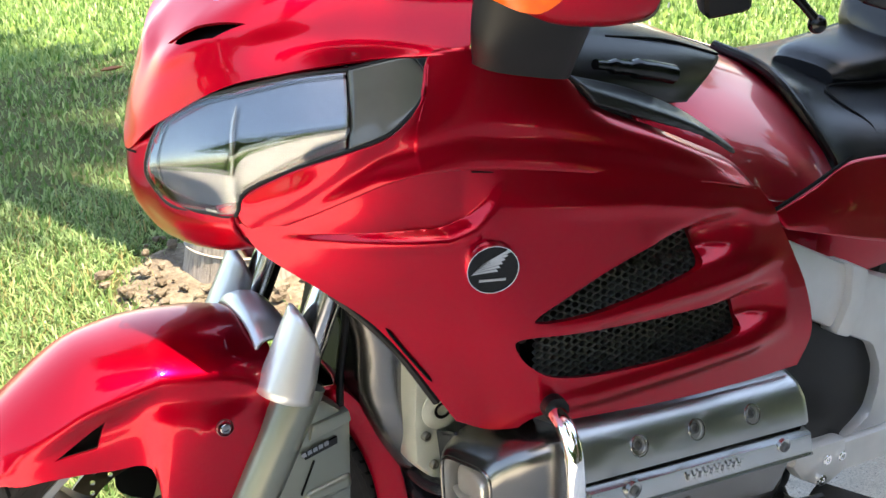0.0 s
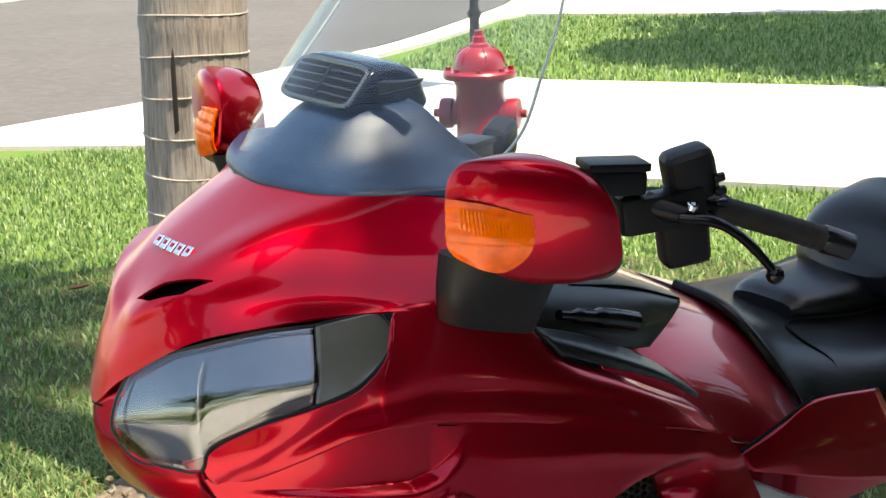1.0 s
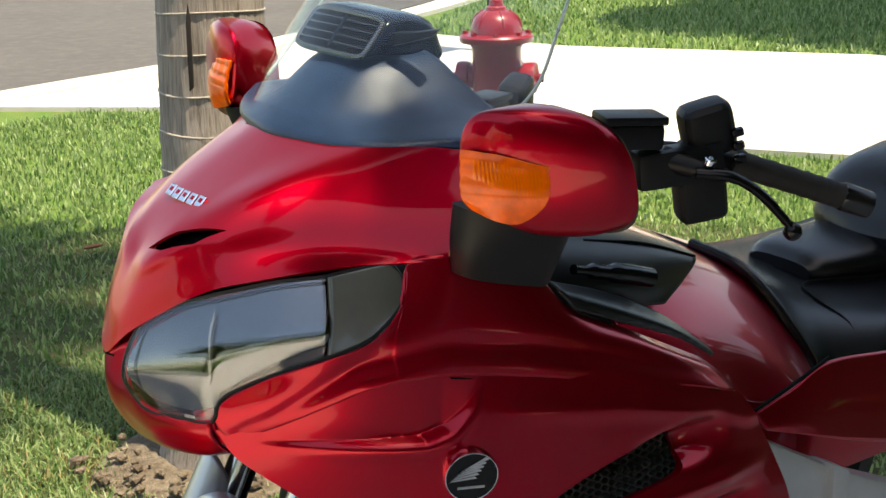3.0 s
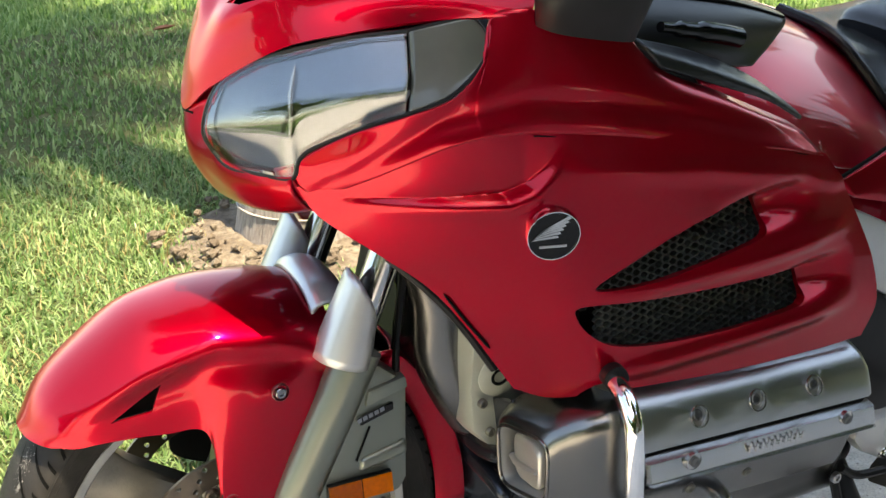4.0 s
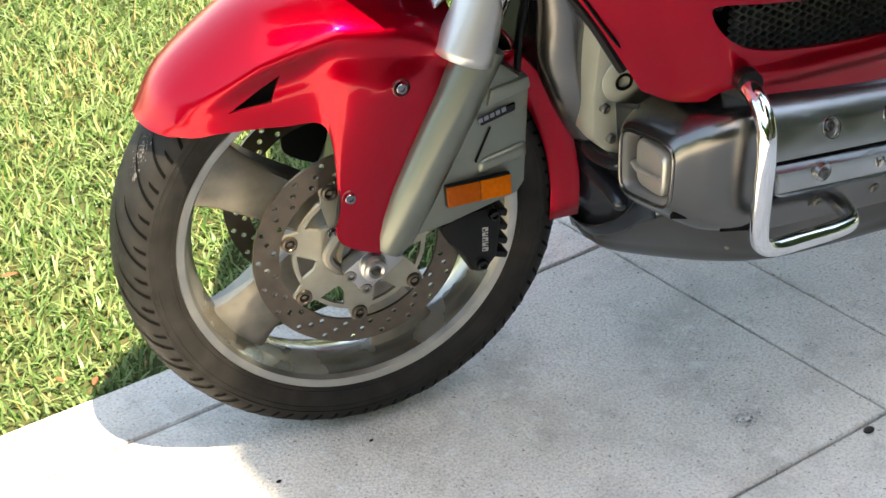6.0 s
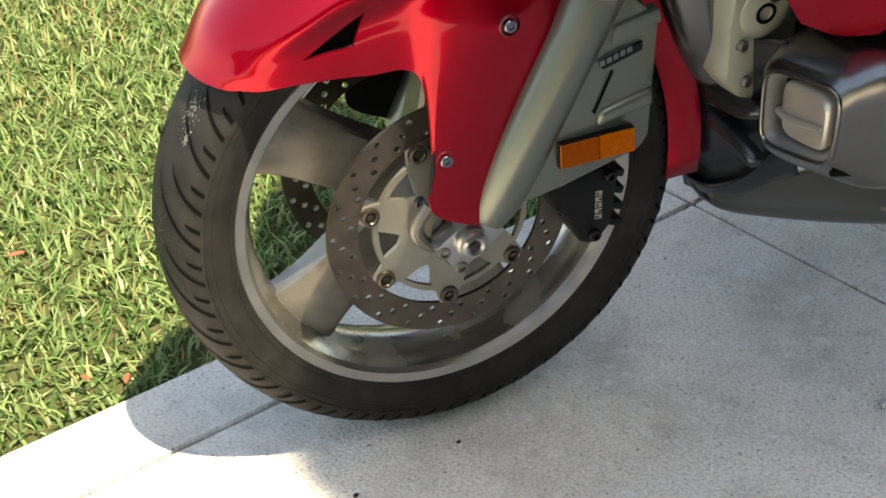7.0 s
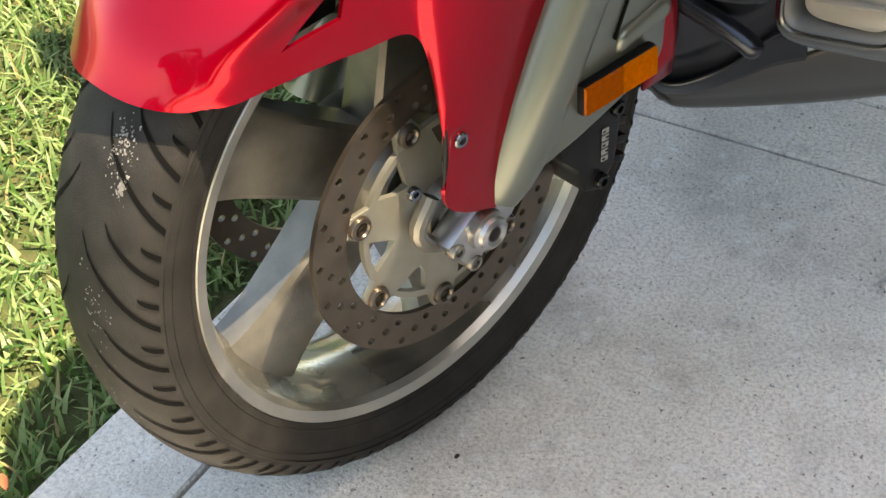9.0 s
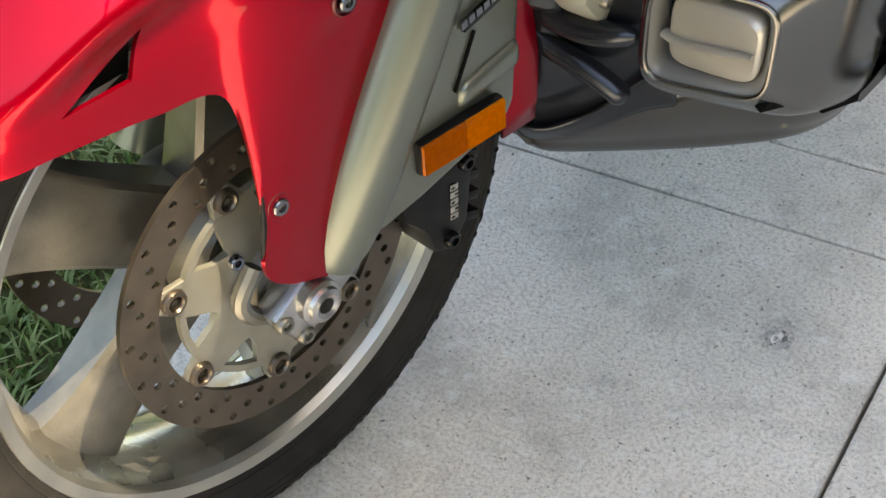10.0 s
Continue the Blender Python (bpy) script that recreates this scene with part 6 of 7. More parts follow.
part("joint_bed", box_bm((12.4, 10.0, 0.05), PAD @ Matrix.Translation((-3.45, -4.76, -0.041)), 0.0), mat("joint_dirt", (0.11, 0.10, 0.085), 0.95, vary=0.3), pad)

# far paving, kerbs and road
slab("driveway", [(2.33, 7.93), (2.93, 7.34), (3.55, 6.72), (4.51, 4.36), (5.06, 3.5), (5.51, 2.7), (12, -6.5), (14.5, -4), (8.49, 4.82), (7.82, 5.93), (7.13, 7.09), (6.82, 8.76), (7.55, 10.02), (5.77, 9.19), (4.48, 8.48), (3.27, 8.12), (2.5, 7.93)], 0.0, 0.05, PALE, "sunlit pale concrete driveway", "driveway")
# out of view, added as pale ground for lamp and paint to mirror
slab("driveway", [(-1.75, 0.22), (-9.6, -0.26), (-9.2, 4.40), (-1.95, 6.50)], 0.004, 0.05, PALE, "unseen pale concrete drive added for the headlamp's reflection", "driveway")
slab("pavement", [(9.54, 11.04), (10.73, 11.47), (12.03, 9.69), (13.39, 8.32), (22, -0.5), (26.6, 1.5), (16.98, 10.89), (14.9, 12.23), (13.46, 13.58), (12.55, 13.35)], 0.0, 0.05, PALE, "pale concrete footpath across the lawn", "footpath")
slab("pavement", [(16.9, 21.48), (18.59, 19.7), (22.6, 19.1), (24.41, 16.19), (33.51, 6.68), (38.17, 10.27), (30.77, 20.72), (29.9, 22.87), (24.73, 24.95), (19.18, 23.56)], 0.0, 0.05, PALE, "pale concrete drive of the next house", "footpath")
slab("pavement", [(13.21, 31.65), (20.37, 46.92), (35.09, 78.29), (66.25, 143.53), (66.62, 143.35), (64.89, 144.15), (64.39, 144.37), (48.75, 112.11), (25, 59.5), (11.23, 29.16), (11.93, 28.71)], 0.0, 0.05, PALE, "pale concrete footpath beyond the road", "footpath")
slab("road", [(-40, -4.0), (3.28, 8.23), (4.49, 8.59), (5.78, 9.31), (7.32, 10.01), (8.48, 10.67), (10.07, 11.75), (11.63, 12.89), (13.28, 14.45), (14.58, 16.32), (16.06, 19.16), (19.31, 24.62), (22.01, 29.46), (27.9, 41.43), (48.51, 79.71), (71.39, 141.04), (58.42, 146.89), (30.66, 62.14), (15.44, 30.73), (12.2, 24.91), (10.12, 21.98), (7.96, 19.63), (-40.02, 5.06)], -0.02, 0.05, ASPHALT, "worn grey asphalt residential road", "road")


def ribbon(name, path, width, top, material, label, category, n=60, side=1):
    p = spline(path, n)
    t = np.gradient(p, axis=0)
    t /= np.linalg.norm(t, axis=1)[:, None]
    nrm = np.stack([t[:, 1], -t[:, 0]], 1) * side
    prof = [(0.0, -0.05), (0.0, top - 0.03), (width * 0.25, top - 0.012), (width * 0.55, top + 0.025), (width * 0.8, top + 0.02), (width, top), (width, -0.05)]
    rows = [[(*(p[k] + nrm[k] * u), z) for u, z in prof] for k in range(n)]
    return tagged(link_mesh(name, grid_bm(rows), material), label, category, kind="structure")


ribbon("kerb", [(-19.71, 1.7), (-9.36, 4.63), (-1.95, 6.73), (1.68, 7.75), (3.28, 8.21), (4.49, 8.56), (5.78, 9.28), (7.31, 9.98), (8.48, 10.64), (10.06, 11.72), (11.62, 12.86), (13.27, 14.42), (14.56, 16.27), (16.06, 19.16), (19.31, 24.62), (22.01, 29.46), (27.9, 41.43), (48.51, 79.71)], 0.42, 0.01, PALE, "rolled pale concrete kerb with gutter", "kerb", 120)
slab("kerb", [(-13.6, 11.46), (0.64, 16.18), (7.97, 19.24), (9.55, 20.41), (11.54, 23.07), (13.76, 26.92), (17.23, 33.42), (26.87, 52.48), (59.21, 118.16), (70.39, 141.54), (68.69, 142.37), (58.07, 121.03), (26.13, 53.85), (19.26, 40.12), (16.32, 34.34), (13.64, 28.76), (11.38, 24.46), (9.63, 21.57), (8.06, 20.39), (0.67, 17.21), (-13.75, 12.34)], 0.02, 0.08, PALE, "pale concrete kerb across the road", "kerb", bevel=0.02)
slab("trim", [(16.68, 38.87), (16.53, 35.7), (14.82, 32.03), (14.84, 34.74)], 0.004, 0.05, BRICKRED, "red brick strip beside the far bush", "brick strip")
slab("trim", [(24.16, 21.39), (26.11, 19.46), (27.06, 20.44), (25.47, 22.63)], 0.012, 0.04, BRICKRED, "red brick path at the house", "brick strip")


# ---- grass ----
def blades(name, centres, height, width, material, label, seed, lean=0.55):
    """Many bent blades as one mesh."""
    rng = np.random.default_rng(seed)
    n = len(centres)
    ang, bend = rng.uniform(0, 2 * np.pi, n), rng.uniform(0.15, 1.0, n) * lean
    h = height * rng.uniform(0.5, 1.25, n)
    w = width * rng.uniform(0.7, 1.3, n)
    side = np.stack([-np.sin(ang), np.cos(ang)], 1)
    fwd = np.stack([np.cos(ang), np.sin(ang)], 1)
    z0 = -0.032
    v = np.zeros((n, 5, 3))
    for k, (f, ww) in enumerate(((0.0, 1.0), (0.0, -1.0), (0.55, -0.8), (0.55, 0.8), (1.0, 0.0))):
        v[:, k, :2] = centres + side * (w * ww / 2)[:, None] + fwd * (h * bend * f ** 1.7)[:, None]
        v[:, k, 2] = z0 + h * f * (1 - 0.35 * bend * f)
    idx = np.arange(n)[:, None] * 5
    me = bpy.data.meshes.new(name)
    tri = np.concatenate([idx + [0, 1, 2], idx + [0, 2, 3], idx + [3, 2, 4]], axis=0)
    me.vertices.add(n * 5)
    me.vertices.foreach_set("co", v.ravel())
    me.loops.add(len(tri) * 3)
    me.loops.foreach_set("vertex_index", tri.ravel().astype(np.int32))
    me.polygons.add(len(tri))
    me.polygons.foreach_set("loop_start", np.arange(0, len(tri) * 3, 3, dtype=np.int32))
    me.update(calc_edges=True)
    me.materials.append(material)
    return tagged(new(name, me), label, "grass", kind="stuff")


def inside_poly(p, poly):
    x, y = p[:, 0], p[:, 1]
    ok = np.zeros(len(p), bool)
    for (x0, y0), (x1, y1) in zip(poly, poly[1:] + poly[:1]):
        c = ((y0 > y) != (y1 > y)) & (x < (x1 - x0) * (y - y0) / (y1 - y0 + 1e-12) + x0)
        ok ^= c
    return ok


rng = np.random.default_rng(4)
edge_y = lambda x: 0.267 + 0.061 * x


def scatter(n, x0, x1, y0, y1, poly=None):
    p = np.stack([rng.uniform(x0, x1, n), rng.uniform(y0, y1, n)], 1)
    wob = 0.02 * np.sin(p[:, 0] * 9) + 0.015 * np.sin(p[:, 0] * 23 + 1)
    p = p[p[:, 1] > edge_y(p[:, 0]) + 0.008 + 0.5 * wob]
    return p[inside_poly(p, poly)] if poly else p


LAWN = [(-1.7, 0.0), (-1.85, 6.70), (2.27, 7.9), (2.93, 7.3), (3.55, 6.68), (4.51, 4.33), (5.05, 3.46), (5.51, 2.67), (7.5, -0.6), (7.5, 0.3)]
base_ring = np.array([1.08, 1.65])
near = scatter(84000, -1.4, 1.9, 0.1, 2.6, LAWN)
keep = np.hypot(*(near - base_ring).T) > 0.24 + 0.16 * rng.random(len(near))
# dark sheet that puts the shade between the blades into its colour
slab("lawn_bed", [(-1.7, -0.2), (-1.8, 3.3), (1.0, 4.2), (2.5, 4.2), (4.0, 2.4), (4.0, 0.2)], -0.024, 0.02, layered("lawn_gap_shade", (0.045, 0.070, 0.020), (0.070, 0.080, 0.028), (0.11, 0.095, 0.045), 6.0, 40.0, 0.95, 0.8, 90.0, dist=0.02), "dark bed under the mown lawn, gap shade in its colour", "lawn")
blades("lawn_grass", near[keep], 0.044, 0.0060, GRASS, "sunlit green lawn grass with broad short blades", 11, 1.25)
mid = scatter(150000, -2.5, 6.5, 0.2, 7.0, LAWN)
keep = (np.hypot(*(mid - base_ring).T) > 0.30) & ~((mid[:, 0] < 1.9) & (mid[:, 0] > -1.4) & (mid[:, 1] < 2.6))
blades("lawn_grass", mid[keep], 0.044, 0.0095, GRASS, "mown green lawn beside the driveway", 12, 0.8)
dry = scatter(16000, -1.2, 1.9, 0.1, 2.6, LAWN)
clump = np.minimum.reduce([np.hypot(*(dry - c).T) / r for c, r in (((0.08, 1.40), 0.17), ((-0.15, 1.1), 0.14), ((0.62, 1.75), 0.22), ((0.4, 2.05), 0.15))])
blades("dry_grass", dry[(clump < 1) | (rng.random(len(dry)) < 0.30)], 0.05, 0.004, STRAW, "dry straw-coloured grass tufts in the lawn", 13, 0.9)
for k, (poly, n) in enumerate((([(6.9, 8.82), (7.2, 7.2), (7.88, 6.02), (8.54, 4.88), (14.6, -3.9), (21.5, -0.6), (13.34, 8.23), (11.96, 9.64), (10.7, 11.34), (9.2, 10.52), (7.72, 9.52)], 60000), ([(13.61, 13.75), (14.95, 12.33), (17.02, 11.02), (24.62, 3.43), (32.4, 6.97), (24.28, 15.98), (22.46, 18.85), (18.5, 19.37), (17, 20.7), (15.1, 16.27)], 50000))):
    c = np.array(poly)
    p = np.stack([rng.uniform(c[:, 0].min(), min(c[:, 0].max(), 18), n), rng.uniform(max(c[:, 1].min(), 2.0), c[:, 1].max(), n)], 1)
    blades("lawn_grass", p[inside_poly(p, poly)], 0.06, 0.016, GRASS, "green lawn between the drives", 20 + k, 0.8)


# ---- palm in the lawn ----
palm = tagged(new("palm_tree"), "grey ringed palm trunk rising from bare soil", "palm tree")
rows = []
PB = Vector((1.075, 1.660, -0.05))
for k in range(222):
    z = 0.02 + k * 0.03
    ring = (z % 0.098) / 0.098
    r = 0.134 + 0.052 * math.exp(-z / 0.22) + 0.004 * (1 if ring < 0.10 else 0) - 0.010 * z / 5
    row = []
    for a in np.linspace(0, 2 * math.pi, 72, endpoint=False):
        rr = r * (1 + 0.010 * math.sin(26 * a + 3 * math.sin(z * 2)) + 0.012 * noise.noise((5 * math.cos(a), 5 * math.sin(a), z * 4)))
        row.append((PB.x + rr * math.cos(a) + 0.024 * z - 0.018 * max(0, z - 2.2) ** 2, PB.y + rr * math.sin(a), z - 0.05))
    rows.append(row)
link_mesh("trunk", grid_bm(rows, close_u=True), BARK, palm)
for k in range(40):
    z = 0.098 * k + 0.02
    r = 0.137 + 0.052 * math.exp(-z / 0.22) - 0.010 * z / 5
    wob = [(PB.x + (r - 0.0015) * math.cos(a) + 0.024 * z, PB.y + (r - 0.0015) * math.sin(a), z - 0.045 + 0.004 * math.sin(a * 2 + k)) for a in np.linspace(0, 2 * math.pi, 40)]
    if z < 3.2:
        part("leaf_scar", tube(wob, 0.0028, 6, False), mat("scar_bark", (0.33, 0.30, 0.27), 0.9, vary=0.3, scale=60) if k == 0 else bpy.data.materials["scar_bark"], palm)
part("bark_gash", prism([(-0.006, -0.16), (0.007, -0.15), (0.008, 0.02), (0.003, 0.05), (-0.005, 0.0)], 0.004, pose(0.985, 1.560, 1.13, 0, 0, -62), 0.001), mat("gash_dark", (0.03, 0.022, 0.018), 0.9), palm)
# crown overhead, out of view, set so that its shade falls on the lawn
bm = bmesh.new()
prng = random.Random(3)
for k in range(30):
    a, rise = 2 * math.pi * k / 30 + prng.uniform(-0.1, 0.1), prng.uniform(0.1, 0.9)
    base = Vector((0.65, 1.68, 6.6))
    d = Vector((math.cos(a), math.sin(a), 0))
    for i in range(30):
        f = 0.06 + i / 30
        p = base + d * (1.9 * f) + Vector((0, 0, rise * f * 1.2 - 1.25 * f * f))
        s = Vector((-d.y, d.x, 0))
        for g in (-1, 1):
            tip = p + s * g * 0.55 * math.sin(math.pi * min(1, 0.15 + f * 0.85)) + d * 0.22 - Vector((0, 0, 0.16))
            v = [bm.verts.new(p - d * 0.042), bm.verts.new(p + d * 0.042), bm.verts.new(tip)]
            bm.faces.new(v)
part("palm_frond", bm, FOLIAGE, palm, smooth=False)
# bare soil round the foot, with clods
bm = bmesh.new()
rows = []
for r, z in ((0.05, 0.006), (0.16, 0.006), (0.23, 0.002), (0.29, -0.008), (0.35, -0.028), (0.39, -0.04)):
    rows.append([(1.08 + r * 1.12 * math.cos(a) * (1 + 0.12 * noise.noise((2 * math.cos(a), 2 * math.sin(a), 0))), 1.64 + r * math.sin(a), z + 0.014 * noise.noise((9 * math.cos(a), 9 * math.sin(a), r * 20))) for a in np.linspace(0, 2 * math.pi, 48, endpoint=False)])
tagged(link_mesh("soil", grid_bm(rows, close_u=True), BARE), "bare brown soil round the palm's foot", "soil", kind="structure")
bm = bmesh.new()
for k in range(150):
    a, r = prng.uniform(0, 2 * math.pi), prng.uniform(0.20, 0.38)
    s = prng.uniform(0.006, 0.022)
    n0 = len(bm.verts)
    bmesh.ops.create_icosphere(bm, subdivisions=1, radius=s, matrix=Matrix.Translation((1.08 + r * 1.1 * math.cos(a), 1.64 + r * math.sin(a), 0.012 + 0.3 * s - 0.06 * (r - 0.2))) @ Matrix.Diagonal((1, prng.uniform(0.6, 1), prng.uniform(0.5, 0.9), 1)))
for v in bm.verts:
    v.co += Vector((noise.noise(v.co * 90), noise.noise(v.co * 90 + Vector((5, 0, 0))), noise.noise(v.co * 90 + Vector((0, 7, 0))))) * 0.005
tagged(link_mesh("soil_clods", bm, BARE, smooth=False), "loose brown clods of soil and mulch", "soil", kind="stuff")

# ---- hydrant ----
HR = mat("hydrant_paint", (0.22, 0.004, 0.010), 0.32, 0.0, coat=0.4, vary=0.12, scale=14, bump=0.1, bump_scale=60)
HX = Matrix.Translation((3.78, 3.82, 0.0)) @ Matrix.Rotation(radians(-52), 4, "Z")
hyd = tagged(new("fire_hydrant"), "glossy red cast-iron fire hydrant by the driveway", "hydrant")
part("base_flange", lathe([(0.0001, -0.03), (0.150, -0.03), (0.155, 0.03), (0.150, 0.045), (0.112, 0.05), (0.108, 0.08)], 40, "z", frame_m=HX), HR, hyd)
part("barrel", lathe([(0.108, 0.04), (0.106, 0.26), (0.124, 0.28), (0.124, 0.30), (0.114, 0.315), (0.114, 0.60), (0.122, 0.615), (0.122, 0.64)], 40, "z", frame_m=HX), HR, hyd)
part("bonnet_flange", lathe([(0.10, 0.632), (0.168, 0.632), (0.172, 0.640), (0.172, 0.658), (0.162, 0.668), (0.11, 0.674)], 48, "z", frame_m=HX), HR, hyd)
part("bonnet", lathe([(0.122, 0.668), (0.118, 0.705), (0.103, 0.742), (0.074, 0.768), (0.050, 0.776), (0.046, 0.790), (0.034, 0.797), (0.030, 0.822), (0.022, 0.828), (0.020, 0.852), (0.0001, 0.852)], 40, "z", frame_m=HX), HR, hyd)
for k in range(8):
    a = 2 * math.pi * k / 8 + 0.2
    part("flange_bolt", lathe([(0.0001, 0.684), (0.013, 0.684), (0.014, 0.668), (0.014, 0.625)], 8, "z", frame_m=HX @ Matrix.Translation((0.146 * math.cos(a), 0.146 * math.sin(a), 0))), HR, hyd)
for k in range(6):
    a = 2 * math.pi * k / 6
    part("bonnet_rib", tube(spline([(0.118 * math.cos(a), 0.118 * math.sin(a), 0.700), (0.100 * math.cos(a), 0.100 * math.sin(a), 0.745), (0.060 * math.cos(a), 0.060 * math.sin(a), 0.774)], 8), 0.007, 8, frame_m=HX), HR, hyd)
for a, r in ((0, 0.070), (90, 0.098), (180, 0.070)):
    part("outlet_cap", lathe([(r * 0.8, 0.09), (r * 0.8, 0.125), (r, 0.13), (r * 1.05, 0.165), (r, 0.185), (r * 0.5, 0.195), (r * 0.3, 0.197), (r * 0.28, 0.222), (0.0001, 0.222)], 32, "z", frame_m=HX @ Matrix.Translation((0, 0, 0.465)) @ Matrix.Rotation(radians(a - 90), 4, "Z") @ Matrix.Rotation(radians(90), 4, "X") @ Matrix.Rotation(radians(180), 4, "X")), HR, hyd)

# ---- letter boxes on black posts ----
IRON = mat("black_iron", (0.012, 0.012, 0.013), 0.45, 0.2, vary=0.15)
FLAG = mat("red_flag", (0.6, 0.02, 0.02), 0.5)


def letterbox(x, y, turn, arm=-1):
    t = tagged(new("letter_box"), "black letter box on an ornate iron post", "letter box")
    t.matrix_world = pose(x, y, 0, 0, 0, turn)
    part("post", lathe([(0.075, -0.05), (0.075, 0.02), (0.055, 0.05), (0.050, 0.20), (0.062, 0.23), (0.040, 0.27), (0.036, 0.50), (0.052, 0.53), (0.052, 0.55), (0.034, 0.58), (0.034, 1.42), (0.05, 1.45), (0.02, 1.50), (0.0001, 1.52)], 20, "z"), IRON, t)
    b = bmesh.new()
    rows = [[(xx, 0.085 * math.cos(a) * 1.0, 1.10 + (0.10 * math.sin(a) if math.sin(a) > 0 else 0.13 * max(-1, 2.0 * math.sin(a)))) for a in np.linspace(0, 2 * math.pi, 24, endpoint=False)] for xx in (arm * 0.03, arm * 0.50)]
    grid_bm(rows, close_u=True, bm=b)
    for r in (0, 1):
        b.verts.ensure_lookup_table()
        b.faces.new([b.verts[r * 24 + k] for k in range(24)])
    part("box", b, IRON, t)
    part("bracket", tube(spline([(arm * 0.03, 0, 0.80), (arm * 0.16, 0, 0.84), (arm * 0.26, 0, 0.96)], 10), 0.014, 8), IRON, t)
    part("flag", box_bm((0.10, 0.006, 0.03), pose(arm * 0.36, -0.095, 1.16), 0.002), FLAG, t)
    for k in range(5):
        part("plate_bar", box_bm((0.026, 0.004, 0.045), pose(arm * (0.17 + 0.042 * k), -0.092, 1.03)), WHITE, t)
    return t


letterbox(6.54, 7.24, 12)
letterbox(16.04, 15.99, 12)
letterbox(14.9, 31.8, -10, 1)
for x, y in ((32.3, 43.9), (43.9, 65.4)):
    letterbox(x, y, 12)


# ---- trees, bushes, house, car, far off ----
def clump(bm, c, r, n, size, seed, flat=0.8):
    g = np.random.default_rng(seed)
    for _ in range(n):
        d = g.normal(size=3)
        d /= np.linalg.norm(d)
        p = Vector(c) + Vector((d[0] * r, d[1] * r, d[2] * r * flat)) * float(g.uniform(0.35, 1.0) ** 0.4)
        q = Euler(g.uniform(0, 6.28, 3)).to_matrix()
        s = size * float(g.uniform(0.6, 1.3))
        bm.faces.new([bm.verts.new(p + q @ Vector(v)) for v in ((-s, -s * 0.1, 0), (0, -s * 0.45, s * 0.12), (s, 0, 0), (0, s * 0.45, s * 0.12))])


def tree(x, y, h, r, label, seed, crown_r=2.2, n=2600, leaf=0.12, trunk_mat=None):
    t = tagged(new("tree"), label, "tree")
    t.location = (x, y, 0)
    g = random.Random(seed)
    part("trunk", tube(spline([(0, 0, -0.05), (0.05, 0.02, h * 0.4), (-0.05, 0.06, h * 0.75), (0, 0, h)], 20), list(np.linspace(r * 1.25, r * 0.6, 20)), 16), trunk_mat or BARK, t)
    bm = bmesh.new()
    for k in range(6):
        a = 6.28 * k / 6 + g.uniform(-0.3, 0.3)
        e = (math.cos(a) * crown_r * 0.6, math.sin(a) * crown_r * 0.6, h + crown_r * g.uniform(0.1, 0.6))
        part("limb", tube(spline([(0, 0, h * 0.8), (e[0] * 0.4, e[1] * 0.4, h), e], 8), list(np.linspace(r * 0.5, r * 0.15, 8)), 8), trunk_mat or BARK, t)
    for k in range(14):
        a, q = g.uniform(0, 6.28), g.uniform(0.2, 0.8)
        clump(bm, (math.cos(a) * crown_r * q, math.sin(a) * crown_r * q, h + crown_r * g.uniform(0.0, 0.7)), crown_r * g.uniform(0.35, 0.5), n // 14, leaf, seed * 31 + k)
    part("crown", bm, FOLIAGE, t, smooth=False)
    return t


DARKBARK = layered("dark_bark", (0.12, 0.095, 0.075), (0.08, 0.06, 0.05), (0.16, 0.14, 0.11), 3.0, 25.0, 0.95, 0.8, 50.0, dist=0.01)
tree(19.47, 16.38, 4.2, 0.165, "broad tree with a dark mottled trunk on the lawn", 5, 2.8, 1500, 0.22, DARKBARK)
tree(26.5, 29.5, 3.4, 0.13, "leaning tree with a dark trunk by the road", 6, 3.2, 1500, 0.24, DARKBARK)
# this last tree is out of view, added to shade the far lawn
tree(11.66, 4.96, 3.9, 0.2, "unseen broad tree added to shade the lawn between the drives", 7, 3.1, 6500, 0.2, DARKBARK)
# an unseen tree added behind the camera, whose crown shades the bike
SH_C, SH_R, SH_H = (2.58, -4.50), 3.0, 7.0
shade = tagged(new("tree"), "unseen dense tree added to shade the bike and pad", "tree")
part("trunk", tube(spline([(3.6, -5.6, -0.05), (3.4, -5.4, 2.5), (2.9, -4.9, 4.6), (2.5, -4.2, 6.4)], 20), list(np.linspace(0.30, 0.14, 20)), 18), DARKBARK, shade)
for k in range(7):
    a = 6.28 * k / 7
    part("limb", tube(spline([(2.9, -4.9, 4.6), (SH_C[0] + 0.8 * math.cos(a), SH_C[1] + 0.8 * math.sin(a), 5.9), (SH_C[0] + 2.0 * math.cos(a), SH_C[1] + 2.0 * math.sin(a), 6.8)], 8), list(np.linspace(0.12, 0.04, 8)), 8), DARKBARK, shade)
bm = bmesh.new()
g = random.Random(8)
for k in range(130):
    a, q, dz = g.uniform(0, 6.28), math.sqrt(g.uniform(0, 1)) * (SH_R - 1.0), g.uniform(-0.5, 0.9)
    clump(bm, (SH_C[0] + q * math.cos(a) + 0.08 * dz, SH_C[1] + q * math.sin(a) - 0.355 * dz, SH_H + dz), 0.5, 130, 0.17, 900 + k, 0.7)
for i in range(-6, 7):
    for j in range(-6, 7):
        px, py = 0.40 * i + 0.2 * (j % 2), 0.36 * j
        if math.hypot(px, py) < 2.55:
            clump(bm, (SH_C[0] + px, SH_C[1] + py, SH_H - 0.05), 0.34, 70, 0.14, 4000 + 20 * i + j, 0.4)
